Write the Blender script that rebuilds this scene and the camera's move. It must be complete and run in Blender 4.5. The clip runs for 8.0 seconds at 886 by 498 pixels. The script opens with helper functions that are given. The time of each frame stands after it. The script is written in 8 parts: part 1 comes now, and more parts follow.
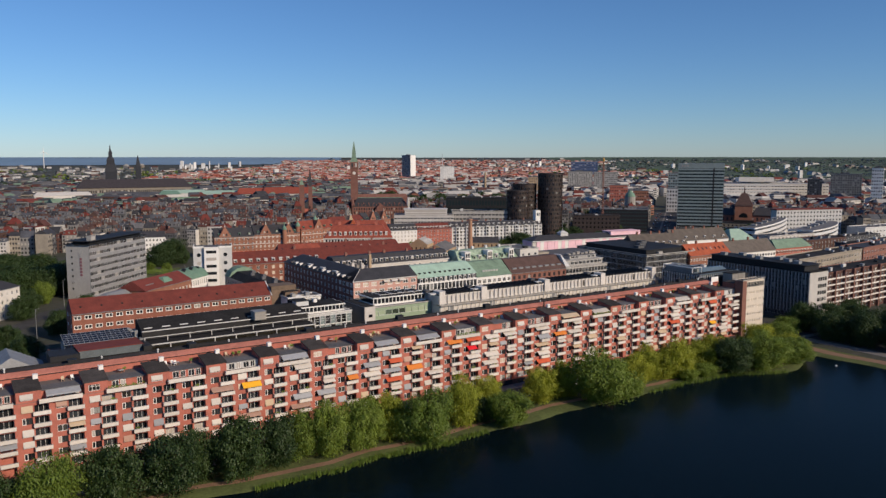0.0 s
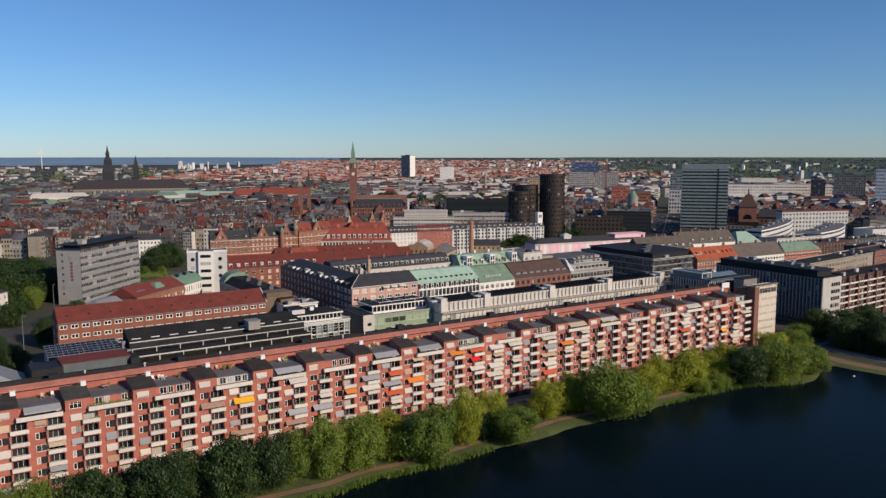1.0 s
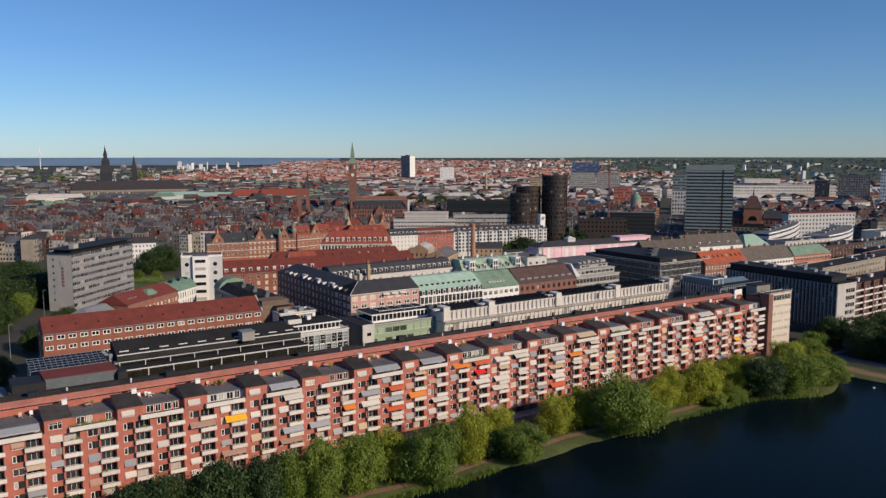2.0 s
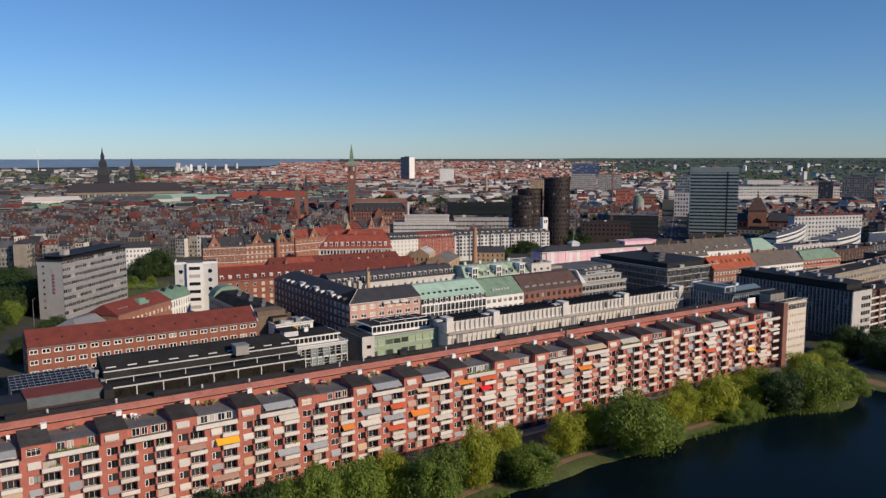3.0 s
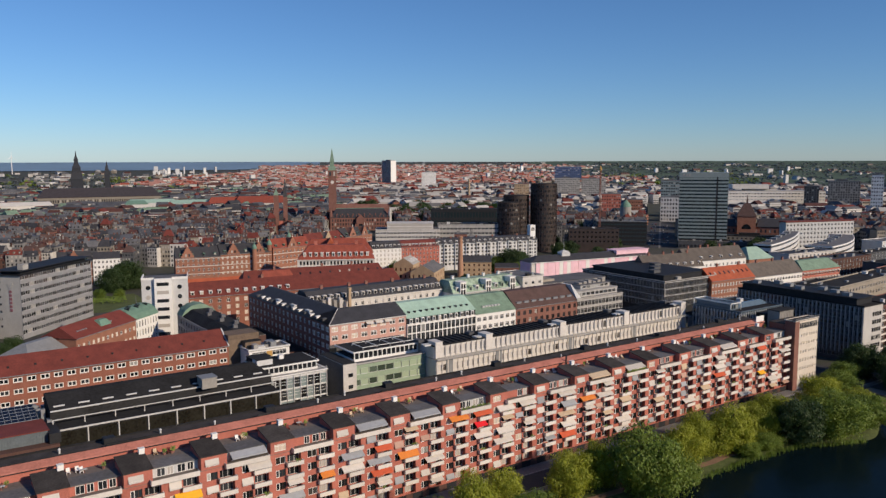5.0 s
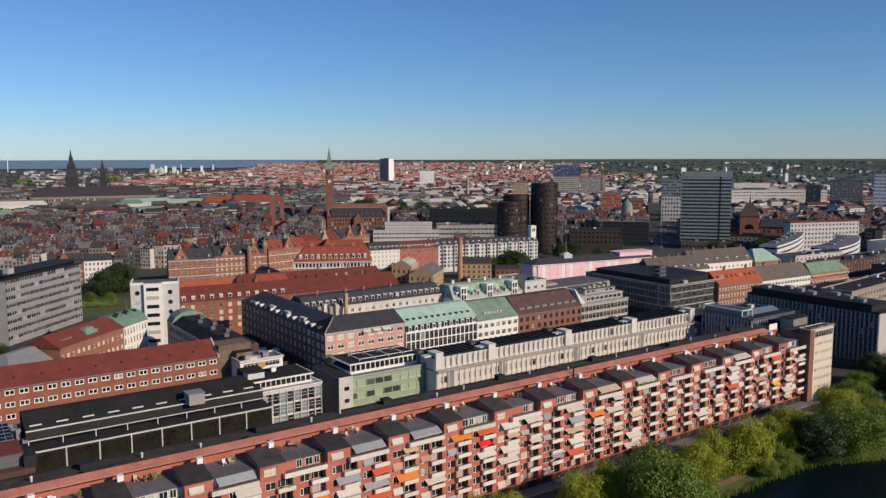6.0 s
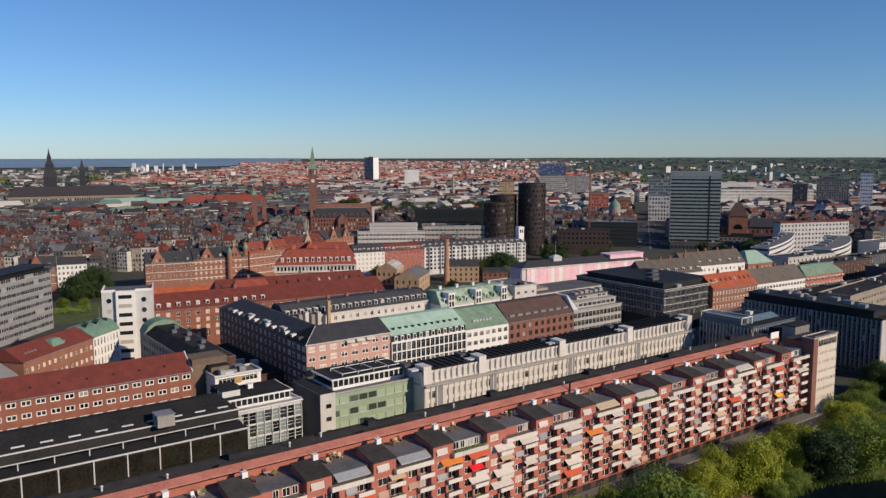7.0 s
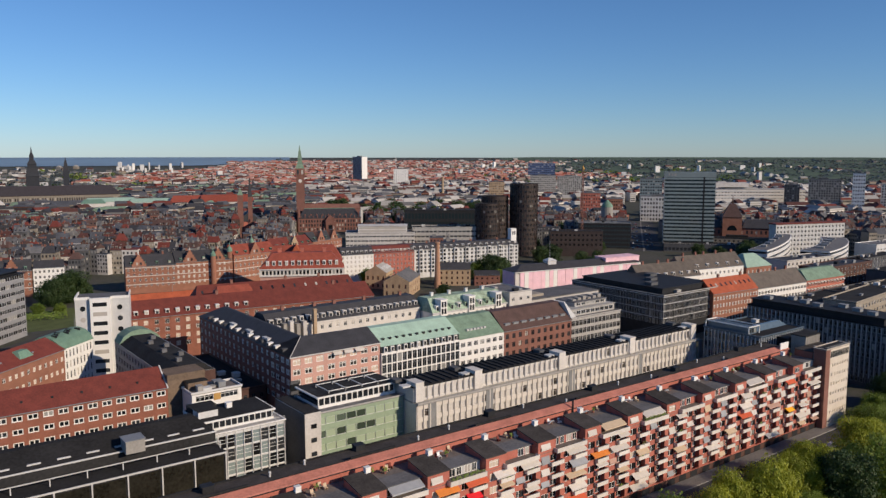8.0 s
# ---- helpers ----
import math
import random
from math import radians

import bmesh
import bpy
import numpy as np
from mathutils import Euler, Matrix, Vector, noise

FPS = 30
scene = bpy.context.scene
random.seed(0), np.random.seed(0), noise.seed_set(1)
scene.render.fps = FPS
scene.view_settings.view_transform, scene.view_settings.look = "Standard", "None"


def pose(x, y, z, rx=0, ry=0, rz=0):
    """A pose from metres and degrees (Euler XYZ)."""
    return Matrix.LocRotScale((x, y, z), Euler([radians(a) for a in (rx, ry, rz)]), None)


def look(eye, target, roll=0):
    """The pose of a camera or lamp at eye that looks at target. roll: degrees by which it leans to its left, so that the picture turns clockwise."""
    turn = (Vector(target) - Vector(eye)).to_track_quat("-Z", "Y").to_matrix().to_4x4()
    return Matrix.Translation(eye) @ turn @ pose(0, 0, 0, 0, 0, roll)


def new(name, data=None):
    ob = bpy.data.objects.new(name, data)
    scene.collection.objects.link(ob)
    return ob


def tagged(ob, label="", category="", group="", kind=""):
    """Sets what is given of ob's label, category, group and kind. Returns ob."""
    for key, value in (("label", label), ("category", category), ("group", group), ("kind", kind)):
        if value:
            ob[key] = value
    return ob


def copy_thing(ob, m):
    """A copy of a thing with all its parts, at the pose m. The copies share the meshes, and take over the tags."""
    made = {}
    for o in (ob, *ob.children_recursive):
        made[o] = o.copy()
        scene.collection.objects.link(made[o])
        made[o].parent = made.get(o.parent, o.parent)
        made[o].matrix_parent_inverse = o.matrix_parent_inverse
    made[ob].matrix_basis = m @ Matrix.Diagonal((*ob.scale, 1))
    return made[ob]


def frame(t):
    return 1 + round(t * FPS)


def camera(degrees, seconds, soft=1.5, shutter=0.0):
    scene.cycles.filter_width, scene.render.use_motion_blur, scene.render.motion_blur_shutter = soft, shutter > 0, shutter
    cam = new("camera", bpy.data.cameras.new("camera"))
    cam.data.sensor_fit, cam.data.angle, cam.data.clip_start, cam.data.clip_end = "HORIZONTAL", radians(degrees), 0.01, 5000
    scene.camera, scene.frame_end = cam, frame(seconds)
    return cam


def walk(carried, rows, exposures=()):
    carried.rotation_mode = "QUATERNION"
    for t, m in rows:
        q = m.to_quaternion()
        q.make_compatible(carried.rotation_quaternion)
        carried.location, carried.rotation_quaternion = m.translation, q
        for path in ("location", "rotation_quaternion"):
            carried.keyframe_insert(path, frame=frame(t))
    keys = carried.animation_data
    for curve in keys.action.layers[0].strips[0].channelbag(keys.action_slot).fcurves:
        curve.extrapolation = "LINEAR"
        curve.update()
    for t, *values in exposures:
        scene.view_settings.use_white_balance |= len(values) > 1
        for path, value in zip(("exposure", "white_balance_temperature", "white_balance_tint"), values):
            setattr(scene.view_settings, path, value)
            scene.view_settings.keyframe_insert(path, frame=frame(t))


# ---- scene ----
cam = camera(58.4, 8.0, soft=1.4)
PATH = [
    (0, (-0.403, 1.271, 78.974), (0.693, 2.926, 78.738), 0.0),
    (0.5, (2.491, 6.5, 79.292), (3.588, 8.155, 79.057), 0.0),
    (1, (5.379, 11.695, 79.646), (6.477, 13.35, 79.41), 0.0),
    (1.5, (8.276, 16.917, 80.018), (9.374, 18.572, 79.782), 0.0),
    (3, (16.576, 32.539, 81.758), (17.676, 34.193, 81.524), -0.1),
    (3.5, (19.332, 37.733, 82.273), (20.432, 39.387, 82.042), -0.1),
    (4, (22.071, 42.757, 82.763), (23.184, 44.403, 82.534), -0.1),
    (4.5, (24.746, 47.879, 83.267), (25.882, 49.51, 83.042), -0.1),
    (6, (33.708, 63.244, 85.175), (34.851, 64.868, 84.942), -0.1),
    (6.5, (37.288, 68.959, 85.667), (38.446, 70.573, 85.432), -0.1),
    (7, (41.004, 75.033, 86.102), (42.178, 76.635, 85.865), -0.1),
    (7.5, (44.842, 81.304, 86.399), (46.028, 82.897, 86.161), -0.1),
    (8, (48.735, 87.776, 86.594), (49.932, 89.361, 86.355), -0.0),
]
walk(cam, [(t, look(eye, target, roll)) for t, eye, target, roll in PATH], [(0.0, -0.2, 5850, 10), (8.0, -0.15, 5850, 10)])

# ---------------------------------------------------------------- light
SUN_TO = Vector((0.34, -0.84, 0.42)).normalized()
sun_data = bpy.data.lights.new("sun", "SUN")
sun_data.energy, sun_data.angle, sun_data.color = 4.9, radians(0.6), (1.0, 0.775, 0.53)
sun = new("sun", sun_data)
sun.matrix_world = look(SUN_TO * 400, (0, 0, 0))
world = bpy.data.worlds.new("sky")
world.use_nodes = True
scene.world = world
wn = world.node_tree
sky = wn.nodes.new("ShaderNodeTexSky")
sky.sky_type, sky.sun_disc = "NISHITA", False
sky.sun_elevation = math.asin(SUN_TO.z)
sky.sun_rotation = math.atan2(SUN_TO.x, SUN_TO.y)
sky.air_density, sky.dust_density, sky.ozone_density = 0.9, 0.1, 6.5
sky.altitude = 350
wn.links.new(sky.outputs[0], wn.nodes["Background"].inputs[0])
wn.nodes["Background"].inputs[1].default_value = 0.10


# ---------------------------------------------------------------- materials
def material(name, color, rough=0.8, metal=0.0, vary=0.25, scale=0.6, fine=6.0, bump=0.15, per_object=0.0, per_island=0.0,
             second=None, spec=0.4):
    """Base colour broken up by a coarse and a fine noise, with a little relief."""
    m = bpy.data.materials.new(name)
    m.use_nodes = True
    nt = m.node_tree
    b = nt.nodes["Principled BSDF"]
    b.inputs["Roughness"].default_value, b.inputs["Metallic"].default_value = rough, metal
    b.inputs["Specular IOR Level"].default_value = spec
    tc = nt.nodes.new("ShaderNodeTexCoord")
    n1, n2 = nt.nodes.new("ShaderNodeTexNoise"), nt.nodes.new("ShaderNodeTexNoise")
    n1.inputs["Scale"].default_value, n1.inputs["Detail"].default_value = scale, 4
    n2.inputs["Scale"].default_value, n2.inputs["Detail"].default_value = fine, 3
    for n in (n1, n2):
        nt.links.new(tc.outputs["Object"], n.inputs["Vector"])
    add = nt.nodes.new("ShaderNodeMath")
    add.operation = "ADD"
    nt.links.new(n1.outputs["Fac"], add.inputs[0])
    nt.links.new(n2.outputs["Fac"], add.inputs[1])
    ramp = nt.nodes.new("ShaderNodeMapRange")
    ramp.inputs["From Min"].default_value, ramp.inputs["From Max"].default_value = 0.7, 1.3
    ramp.inputs["To Min"].default_value, ramp.inputs["To Max"].default_value = 0.0, 1.0
    nt.links.new(add.outputs[0], ramp.inputs["Value"])
    mix = nt.nodes.new("ShaderNodeMix")
    mix.data_type = "RGBA"
    lo = second or tuple(c * (1 - vary) for c in color)
    hi = color if second else tuple(min(1, c * (1 + vary)) for c in color)
    mix.inputs["A"].default_value, mix.inputs["B"].default_value = (*lo, 1), (*hi, 1)
    nt.links.new(ramp.outputs[0], mix.inputs["Factor"])
    out = mix.outputs["Result"]
    if per_object or per_island:
        amount = per_object or per_island
        if per_object:
            src = nt.nodes.new("ShaderNodeObjectInfo").outputs["Random"]
        else:
            src = nt.nodes.new("ShaderNodeNewGeometry").outputs["Random Per Island"]
        r2 = nt.nodes.new("ShaderNodeMapRange")
        r2.inputs["To Min"].default_value, r2.inputs["To Max"].default_value = 1 - amount, 1 + amount
        nt.links.new(src, r2.inputs["Value"])
        hsv = nt.nodes.new("ShaderNodeHueSaturation")
        nt.links.new(out, hsv.inputs["Color"])
        nt.links.new(r2.outputs[0], hsv.inputs["Value"])
        out = hsv.outputs["Color"]
    nt.links.new(out, b.inputs["Base Color"])
    if bump:
        bp = nt.nodes.new("ShaderNodeBump")
        bp.inputs["Strength"].default_value, bp.inputs["Distance"].default_value = bump, 0.05
        nt.links.new(n2.outputs["Fac"], bp.inputs["Height"])
        nt.links.new(bp.outputs[0], b.inputs["Normal"])
    return m


def pane_material(name, dark, light, share, rough=0.06, island=False):
    """Window glass: mostly dark, some panes with a blind or curtain behind, chosen at random."""
    m = bpy.data.materials.new(name)
    m.use_nodes = True
    nt = m.node_tree
    b = nt.nodes["Principled BSDF"]
    b.inputs["Roughness"].default_value = rough
    b.inputs["Specular IOR Level"].default_value = 0.6
    src = nt.nodes.new("ShaderNodeNewGeometry").outputs["Random Per Island"] if island else nt.nodes.new("ShaderNodeObjectInfo").outputs["Random"]
    cr = nt.nodes.new("ShaderNodeValToRGB")
    cr.color_ramp.interpolation = "CONSTANT"
    e = cr.color_ramp.elements
    e[0].color, e[1].position, e[1].color = (*dark, 1), 1 - share, (*light, 1)
    mid = e.new((1 - share) * 0.6)
    mid.color = (*(c * 1.8 + 0.01 for c in dark), 1)
    nt.links.new(src, cr.inputs[0])
    nt.links.new(cr.outputs[0], b.inputs["Base Color"])
    return m


def leaf_material(name, a, c):
    m = bpy.data.materials.new(name)
    m.use_nodes = True
    nt = m.node_tree
    b = nt.nodes["Principled BSDF"]
    b.inputs["Roughness"].default_value = 0.6
    geo, info = nt.nodes.new("ShaderNodeNewGeometry"), nt.nodes.new("ShaderNodeObjectInfo")
    add = nt.nodes.new("ShaderNodeMath")
    add.operation = "MULTIPLY_ADD"
    add.inputs[1].default_value, add.inputs[2].default_value = 0.3, 0.12
    nt.links.new(geo.outputs["Random Per Island"], add.inputs[0])
    add2 = nt.nodes.new("ShaderNodeMath")
    add2.operation = "MULTIPLY_ADD"
    add2.inputs[1].default_value = 0.45
    nt.links.new(info.outputs["Random"], add2.inputs[0])
    nt.links.new(add.outputs[0], add2.inputs[2])
    mix = nt.nodes.new("ShaderNodeMix")
    mix.data_type = "RGBA"
    mix.inputs["A"].default_value, mix.inputs["B"].default_value = (*a, 1), (*c, 1)
    nt.links.new(add2.outputs[0], mix.inputs["Factor"])
    nt.links.new(mix.outputs["Result"], b.inputs["Base Color"])
    tr = nt.nodes.new("ShaderNodeBsdfTranslucent")
    nt.links.new(mix.outputs["Result"], tr.inputs["Color"])
    ms = nt.nodes.new("ShaderNodeMixShader")
    ms.inputs[0].default_value = 0.3
    nt.links.new(b.outputs[0], ms.inputs[1])
    nt.links.new(tr.outputs[0], ms.inputs[2])
    nt.links.new(ms.outputs[0], nt.nodes["Material Output"].inputs[0])
    return m


def tile_material(name, color, rough=0.75, course=0.35, vary=0.25, per_object=0.12):
    """Roof tiles or slates: fine courses as relief along the height, patchy colour."""
    m = material(name, color, rough, vary=vary, scale=0.35, fine=2.5, bump=0.0, per_object=per_object)
    nt = m.node_tree
    tc = nt.nodes.new("ShaderNodeTexCoord")
    w = nt.nodes.new("ShaderNodeTexWave")
    w.bands_direction = "Z"
    w.inputs["Scale"].default_value, w.inputs["Distortion"].default_value = 0.5 / course, 0.6
    nt.links.new(tc.outputs["Object"], w.inputs["Vector"])
    bp = nt.nodes.new("ShaderNodeBump")
    bp.inputs["Strength"].default_value, bp.inputs["Distance"].default_value = 0.35, 0.06
    nt.links.new(w.outputs["Fac"], bp.inputs["Height"])
    nt.links.new(bp.outputs[0], nt.nodes["Principled BSDF"].inputs["Normal"])
    return m


BRICK = material("brick_red", (0.42, 0.143, 0.103), 0.9, vary=0.22, scale=0.25, fine=3.0, per_object=0.06)
BRICK_MID = material("brick_mid", (0.25, 0.10, 0.066), 0.9, vary=0.22, scale=0.3, fine=3.0)
BRICK_DARK = material("brick_dark", (0.09, 0.048, 0.038), 0.9, vary=0.25, scale=0.3, fine=3.0)
# dimmed so that old city walls carry cloud shade in their colour
DIM_CREAM = material("dimmed_cream", (0.27, 0.24, 0.195), 0.9, vary=0.2, scale=0.2, fine=2.0, per_object=0.2)
DIM_GREY = material("dimmed_grey", (0.20, 0.195, 0.19), 0.9, vary=0.2, scale=0.2, fine=2.0, per_object=0.2)
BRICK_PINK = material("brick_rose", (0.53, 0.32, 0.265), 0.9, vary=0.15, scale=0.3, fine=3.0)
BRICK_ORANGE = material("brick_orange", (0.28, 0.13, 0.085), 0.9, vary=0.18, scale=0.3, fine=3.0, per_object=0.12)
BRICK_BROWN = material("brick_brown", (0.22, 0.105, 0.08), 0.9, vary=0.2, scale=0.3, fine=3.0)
BRICK_YELLOW = material("brick_yellow", (0.40, 0.295, 0.19), 0.9, vary=0.18, scale=0.3, fine=3.0)
CREAM = material("cream_render", (0.62, 0.59, 0.545), 0.85, vary=0.12, scale=0.2, fine=2.0)
CREAM_2 = material("pale_stone", (0.52, 0.50, 0.47), 0.85, vary=0.15, scale=0.2, fine=2.0, per_object=0.12)
WHITE = material("white_paint", (0.76, 0.75, 0.72), 0.7, vary=0.06, scale=0.3, fine=2.0)
WHITE_DULL = material("white_render", (0.56, 0.56, 0.55), 0.8, vary=0.12, scale=0.25, fine=2.0, per_object=0.08)
CONCRETE = material("concrete", (0.36, 0.35, 0.33), 0.85, vary=0.18, scale=0.25, fine=2.0, per_object=0.08)
CONCRETE_WARM = material("concrete_warm", (0.29, 0.275, 0.25), 0.85, vary=0.15, scale=0.25, fine=2.0)
CONCRETE_PALE = material("concrete_pale", (0.38, 0.37, 0.35), 0.85, vary=0.12, scale=0.25, fine=2.0)
CONCRETE_DARK = material("concrete_dark", (0.085, 0.088, 0.095), 0.85, vary=0.2, scale=0.25, fine=2.0)
SLAB_WHITE = material("balcony_concrete", (0.62, 0.575, 0.52), 0.8, vary=0.12, scale=0.6, fine=4.0, per_object=0.1)
BITUMEN = material("roof_felt", (0.028, 0.028, 0.029), 0.95, spec=0.15, vary=0.35, scale=0.15, fine=1.5, per_object=0.15)
FELT_GREY = material("roof_felt_grey", (0.13, 0.13, 0.135), 0.9, vary=0.3, scale=0.2, fine=1.5, per_object=0.15)
SLATE = tile_material("slate", (0.044, 0.044, 0.049), 0.7)
FELT_BLUE = material("roof_metal_blue", (0.085, 0.09, 0.105), 0.7, vary=0.3, scale=0.2, fine=1.5, per_object=0.25)
SLATE_BROWN = tile_material("brown_tile", (0.095, 0.056, 0.047), 0.75)
TILE_RED = tile_material("red_tile", (0.25, 0.06, 0.037), 0.8)
TILE_DEEP = tile_material("deep_red_tile", (0.155, 0.036, 0.026), 0.8)
TILE_DIM = tile_material("dim_red_tile", (0.088, 0.036, 0.030), 0.8)
# red tile paled so that its colour carries the aerial haze
TILE_HAZED = tile_material("hazed_tile", (0.33, 0.17, 0.14), 0.85)
TILE_ORANGE = tile_material("orange_tile", (0.37, 0.09, 0.038), 0.8)
TILE_GREY = tile_material("grey_brown_tile", (0.115, 0.098, 0.083), 0.8)
COPPER = tile_material("copper_green", (0.16, 0.27, 0.20), 0.7, vary=0.2)
COPPER_PALE = tile_material("copper_pale", (0.34, 0.48, 0.39), 0.7, vary=0.15)
COPPER_DULL = tile_material("copper_dull", (0.17, 0.25, 0.18), 0.7, vary=0.3)
DARK_METAL = material("dark_metal", (0.024, 0.025, 0.028), 0.65, metal=0.0, spec=0.2, vary=0.25, scale=0.4, fine=2.0)
GREY_METAL = material("grey_metal", (0.23, 0.24, 0.25), 0.6, metal=0.1, vary=0.15, scale=0.4, fine=2.0)
TEAL_PANEL = material("teal_panel", (0.22, 0.265, 0.27), 0.45, vary=0.12, scale=0.3, fine=2.0)
GREEN_PANEL = material("green_panel", (0.29, 0.37, 0.26), 0.35, vary=0.12, scale=0.4, fine=2.0)
BRONZE = material("bronze_cladding", (0.055, 0.04, 0.035), 0.55, metal=0.2, vary=0.25, scale=0.2, fine=1.0)
WRAP = material("scaffold_sheet", (0.80, 0.53, 0.60), 0.8, vary=0.1, scale=0.3, fine=1.5)
GLASS = pane_material("window_glass", (0.018, 0.021, 0.025), (0.45, 0.42, 0.38), 0.16)
GLASS_WARM = pane_material("window_glass_blinds", (0.03, 0.028, 0.026), (0.60, 0.50, 0.40), 0.5)
GLASS_DARK = pane_material("dark_glass", (0.012, 0.015, 0.018), (0.30, 0.30, 0.28), 0.05)
GLASS_HOTEL = pane_material("hotel_glass", (0.02, 0.022, 0.026), (0.30, 0.29, 0.27), 0.12)
GLASS_BLIND = pane_material("blind_glass", (0.045, 0.04, 0.036), (0.60, 0.58, 0.55), 0.9)
GLASS_BLUE = pane_material("curtain_glass", (0.022, 0.034, 0.038), (0.22, 0.27, 0.27), 0.15)
GLASS_GREEN = pane_material("green_glass", (0.045, 0.062, 0.045), (0.36, 0.44, 0.31), 0.5)
GLASS_END = pane_material("pale_blinds", (0.50, 0.455, 0.40), (0.03, 0.03, 0.03), 0.05, 0.3)
GLASS_FAR = pane_material("distant_glass", (0.022, 0.024, 0.028), (0.40, 0.38, 0.34), 0.2, 0.15, True)
AWN_WHITE = material("awning_white", (0.58, 0.54, 0.49), 0.9, vary=0.08, scale=1.0, fine=8, per_object=0.12)
AWN_GREY = material("awning_grey", (0.33, 0.34, 0.36), 0.9, vary=0.1, scale=1.0, fine=8, per_object=0.15)
AWN_YELLOW = material("awning_yellow", (0.80, 0.42, 0.02), 0.9, vary=0.08, scale=1.0, fine=8)
OCHRE = material("ochre_panel", (0.45, 0.27, 0.08), 0.8, vary=0.1)
SIGN_ROSE = material("sign_rose", (0.24, 0.10, 0.12), 0.6, vary=0.1)
AWN_ORANGE = material("awning_orange", (0.66, 0.22, 0.04), 0.9, vary=0.08, scale=1.0, fine=8)
AWN_VERMILION = material("awning_vermilion", (0.56, 0.115, 0.05), 0.9, vary=0.08, scale=1.0, fine=8)
AWN_RED = material("awning_red", (0.72, 0.02, 0.03), 0.9, vary=0.08, scale=1.0, fine=8)
AWN_DUSK = material("awning_rose", (0.42, 0.27, 0.21), 0.9, vary=0.1, scale=1.0, fine=8, per_object=0.15)
AWN_TAN = material("awning_tan", (0.54, 0.42, 0.29), 0.9, vary=0.08, scale=1.0, fine=8)
GRASS = material("grass", (0.085, 0.105, 0.028), 0.95, vary=0.4, scale=0.12, fine=1.2, bump=0.4)
CITY_GROUND = material("city_ground", (0.075, 0.07, 0.062), 0.95, scale=0.02, fine=0.3, second=(0.035, 0.045, 0.022))
DIRT = material("gravel_path", (0.24, 0.145, 0.09), 0.95, vary=0.2, scale=0.2, fine=2.0)
ASPHALT = material("asphalt", (0.05, 0.05, 0.052), 0.9, vary=0.25, scale=0.15, fine=2.0)
PAVING = material("paving", (0.17, 0.16, 0.15), 0.9, vary=0.2, scale=0.2, fine=2.0)
KERB_STONE = material("kerb_stone", (0.30, 0.29, 0.27), 0.9)
BARK = material("bark", (0.055, 0.04, 0.028), 0.95, vary=0.3, scale=1.0, fine=6.0, bump=0.5)
LEAF_WILLOW = leaf_material("leaf_willow", (0.20, 0.245, 0.012), (0.40, 0.42, 0.03))
LEAF_GREEN = leaf_material("leaf_green", (0.085, 0.145, 0.016), (0.23, 0.30, 0.034))
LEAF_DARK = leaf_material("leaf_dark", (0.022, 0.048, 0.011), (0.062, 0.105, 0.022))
# bluish grey leaf: aerial haze put into its colour
LEAF_HAZED = leaf_material("leaf_hazed", (0.10, 0.125, 0.125), (0.15, 0.175, 0.17))
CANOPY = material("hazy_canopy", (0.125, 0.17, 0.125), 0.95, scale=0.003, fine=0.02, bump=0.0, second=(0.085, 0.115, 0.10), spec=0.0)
WATER = material("lake_water", (0.003, 0.008, 0.011), 0.2, vary=0.3, scale=0.01, fine=0.5, bump=0.10, spec=0.03)
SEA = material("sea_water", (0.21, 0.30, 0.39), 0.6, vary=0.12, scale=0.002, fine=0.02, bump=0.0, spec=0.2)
CAR_PAINTS = [material(f"car_paint_{n}", c, 0.3, vary=0.05, bump=0, spec=0.6) for n, c in
              (("dark", (0.02, 0.02, 0.025)), ("silver", (0.4, 0.41, 0.42)), ("white", (0.7, 0.7, 0.7)), ("red", (0.3, 0.02, 0.02)), ("blue", (0.03, 0.06, 0.18)))]
RUBBER = material("rubber", (0.015, 0.015, 0.015), 0.9)
TERRACE = material("terrace_paving", (0.16, 0.14, 0.125), 0.9, vary=0.25, scale=0.5, fine=3)


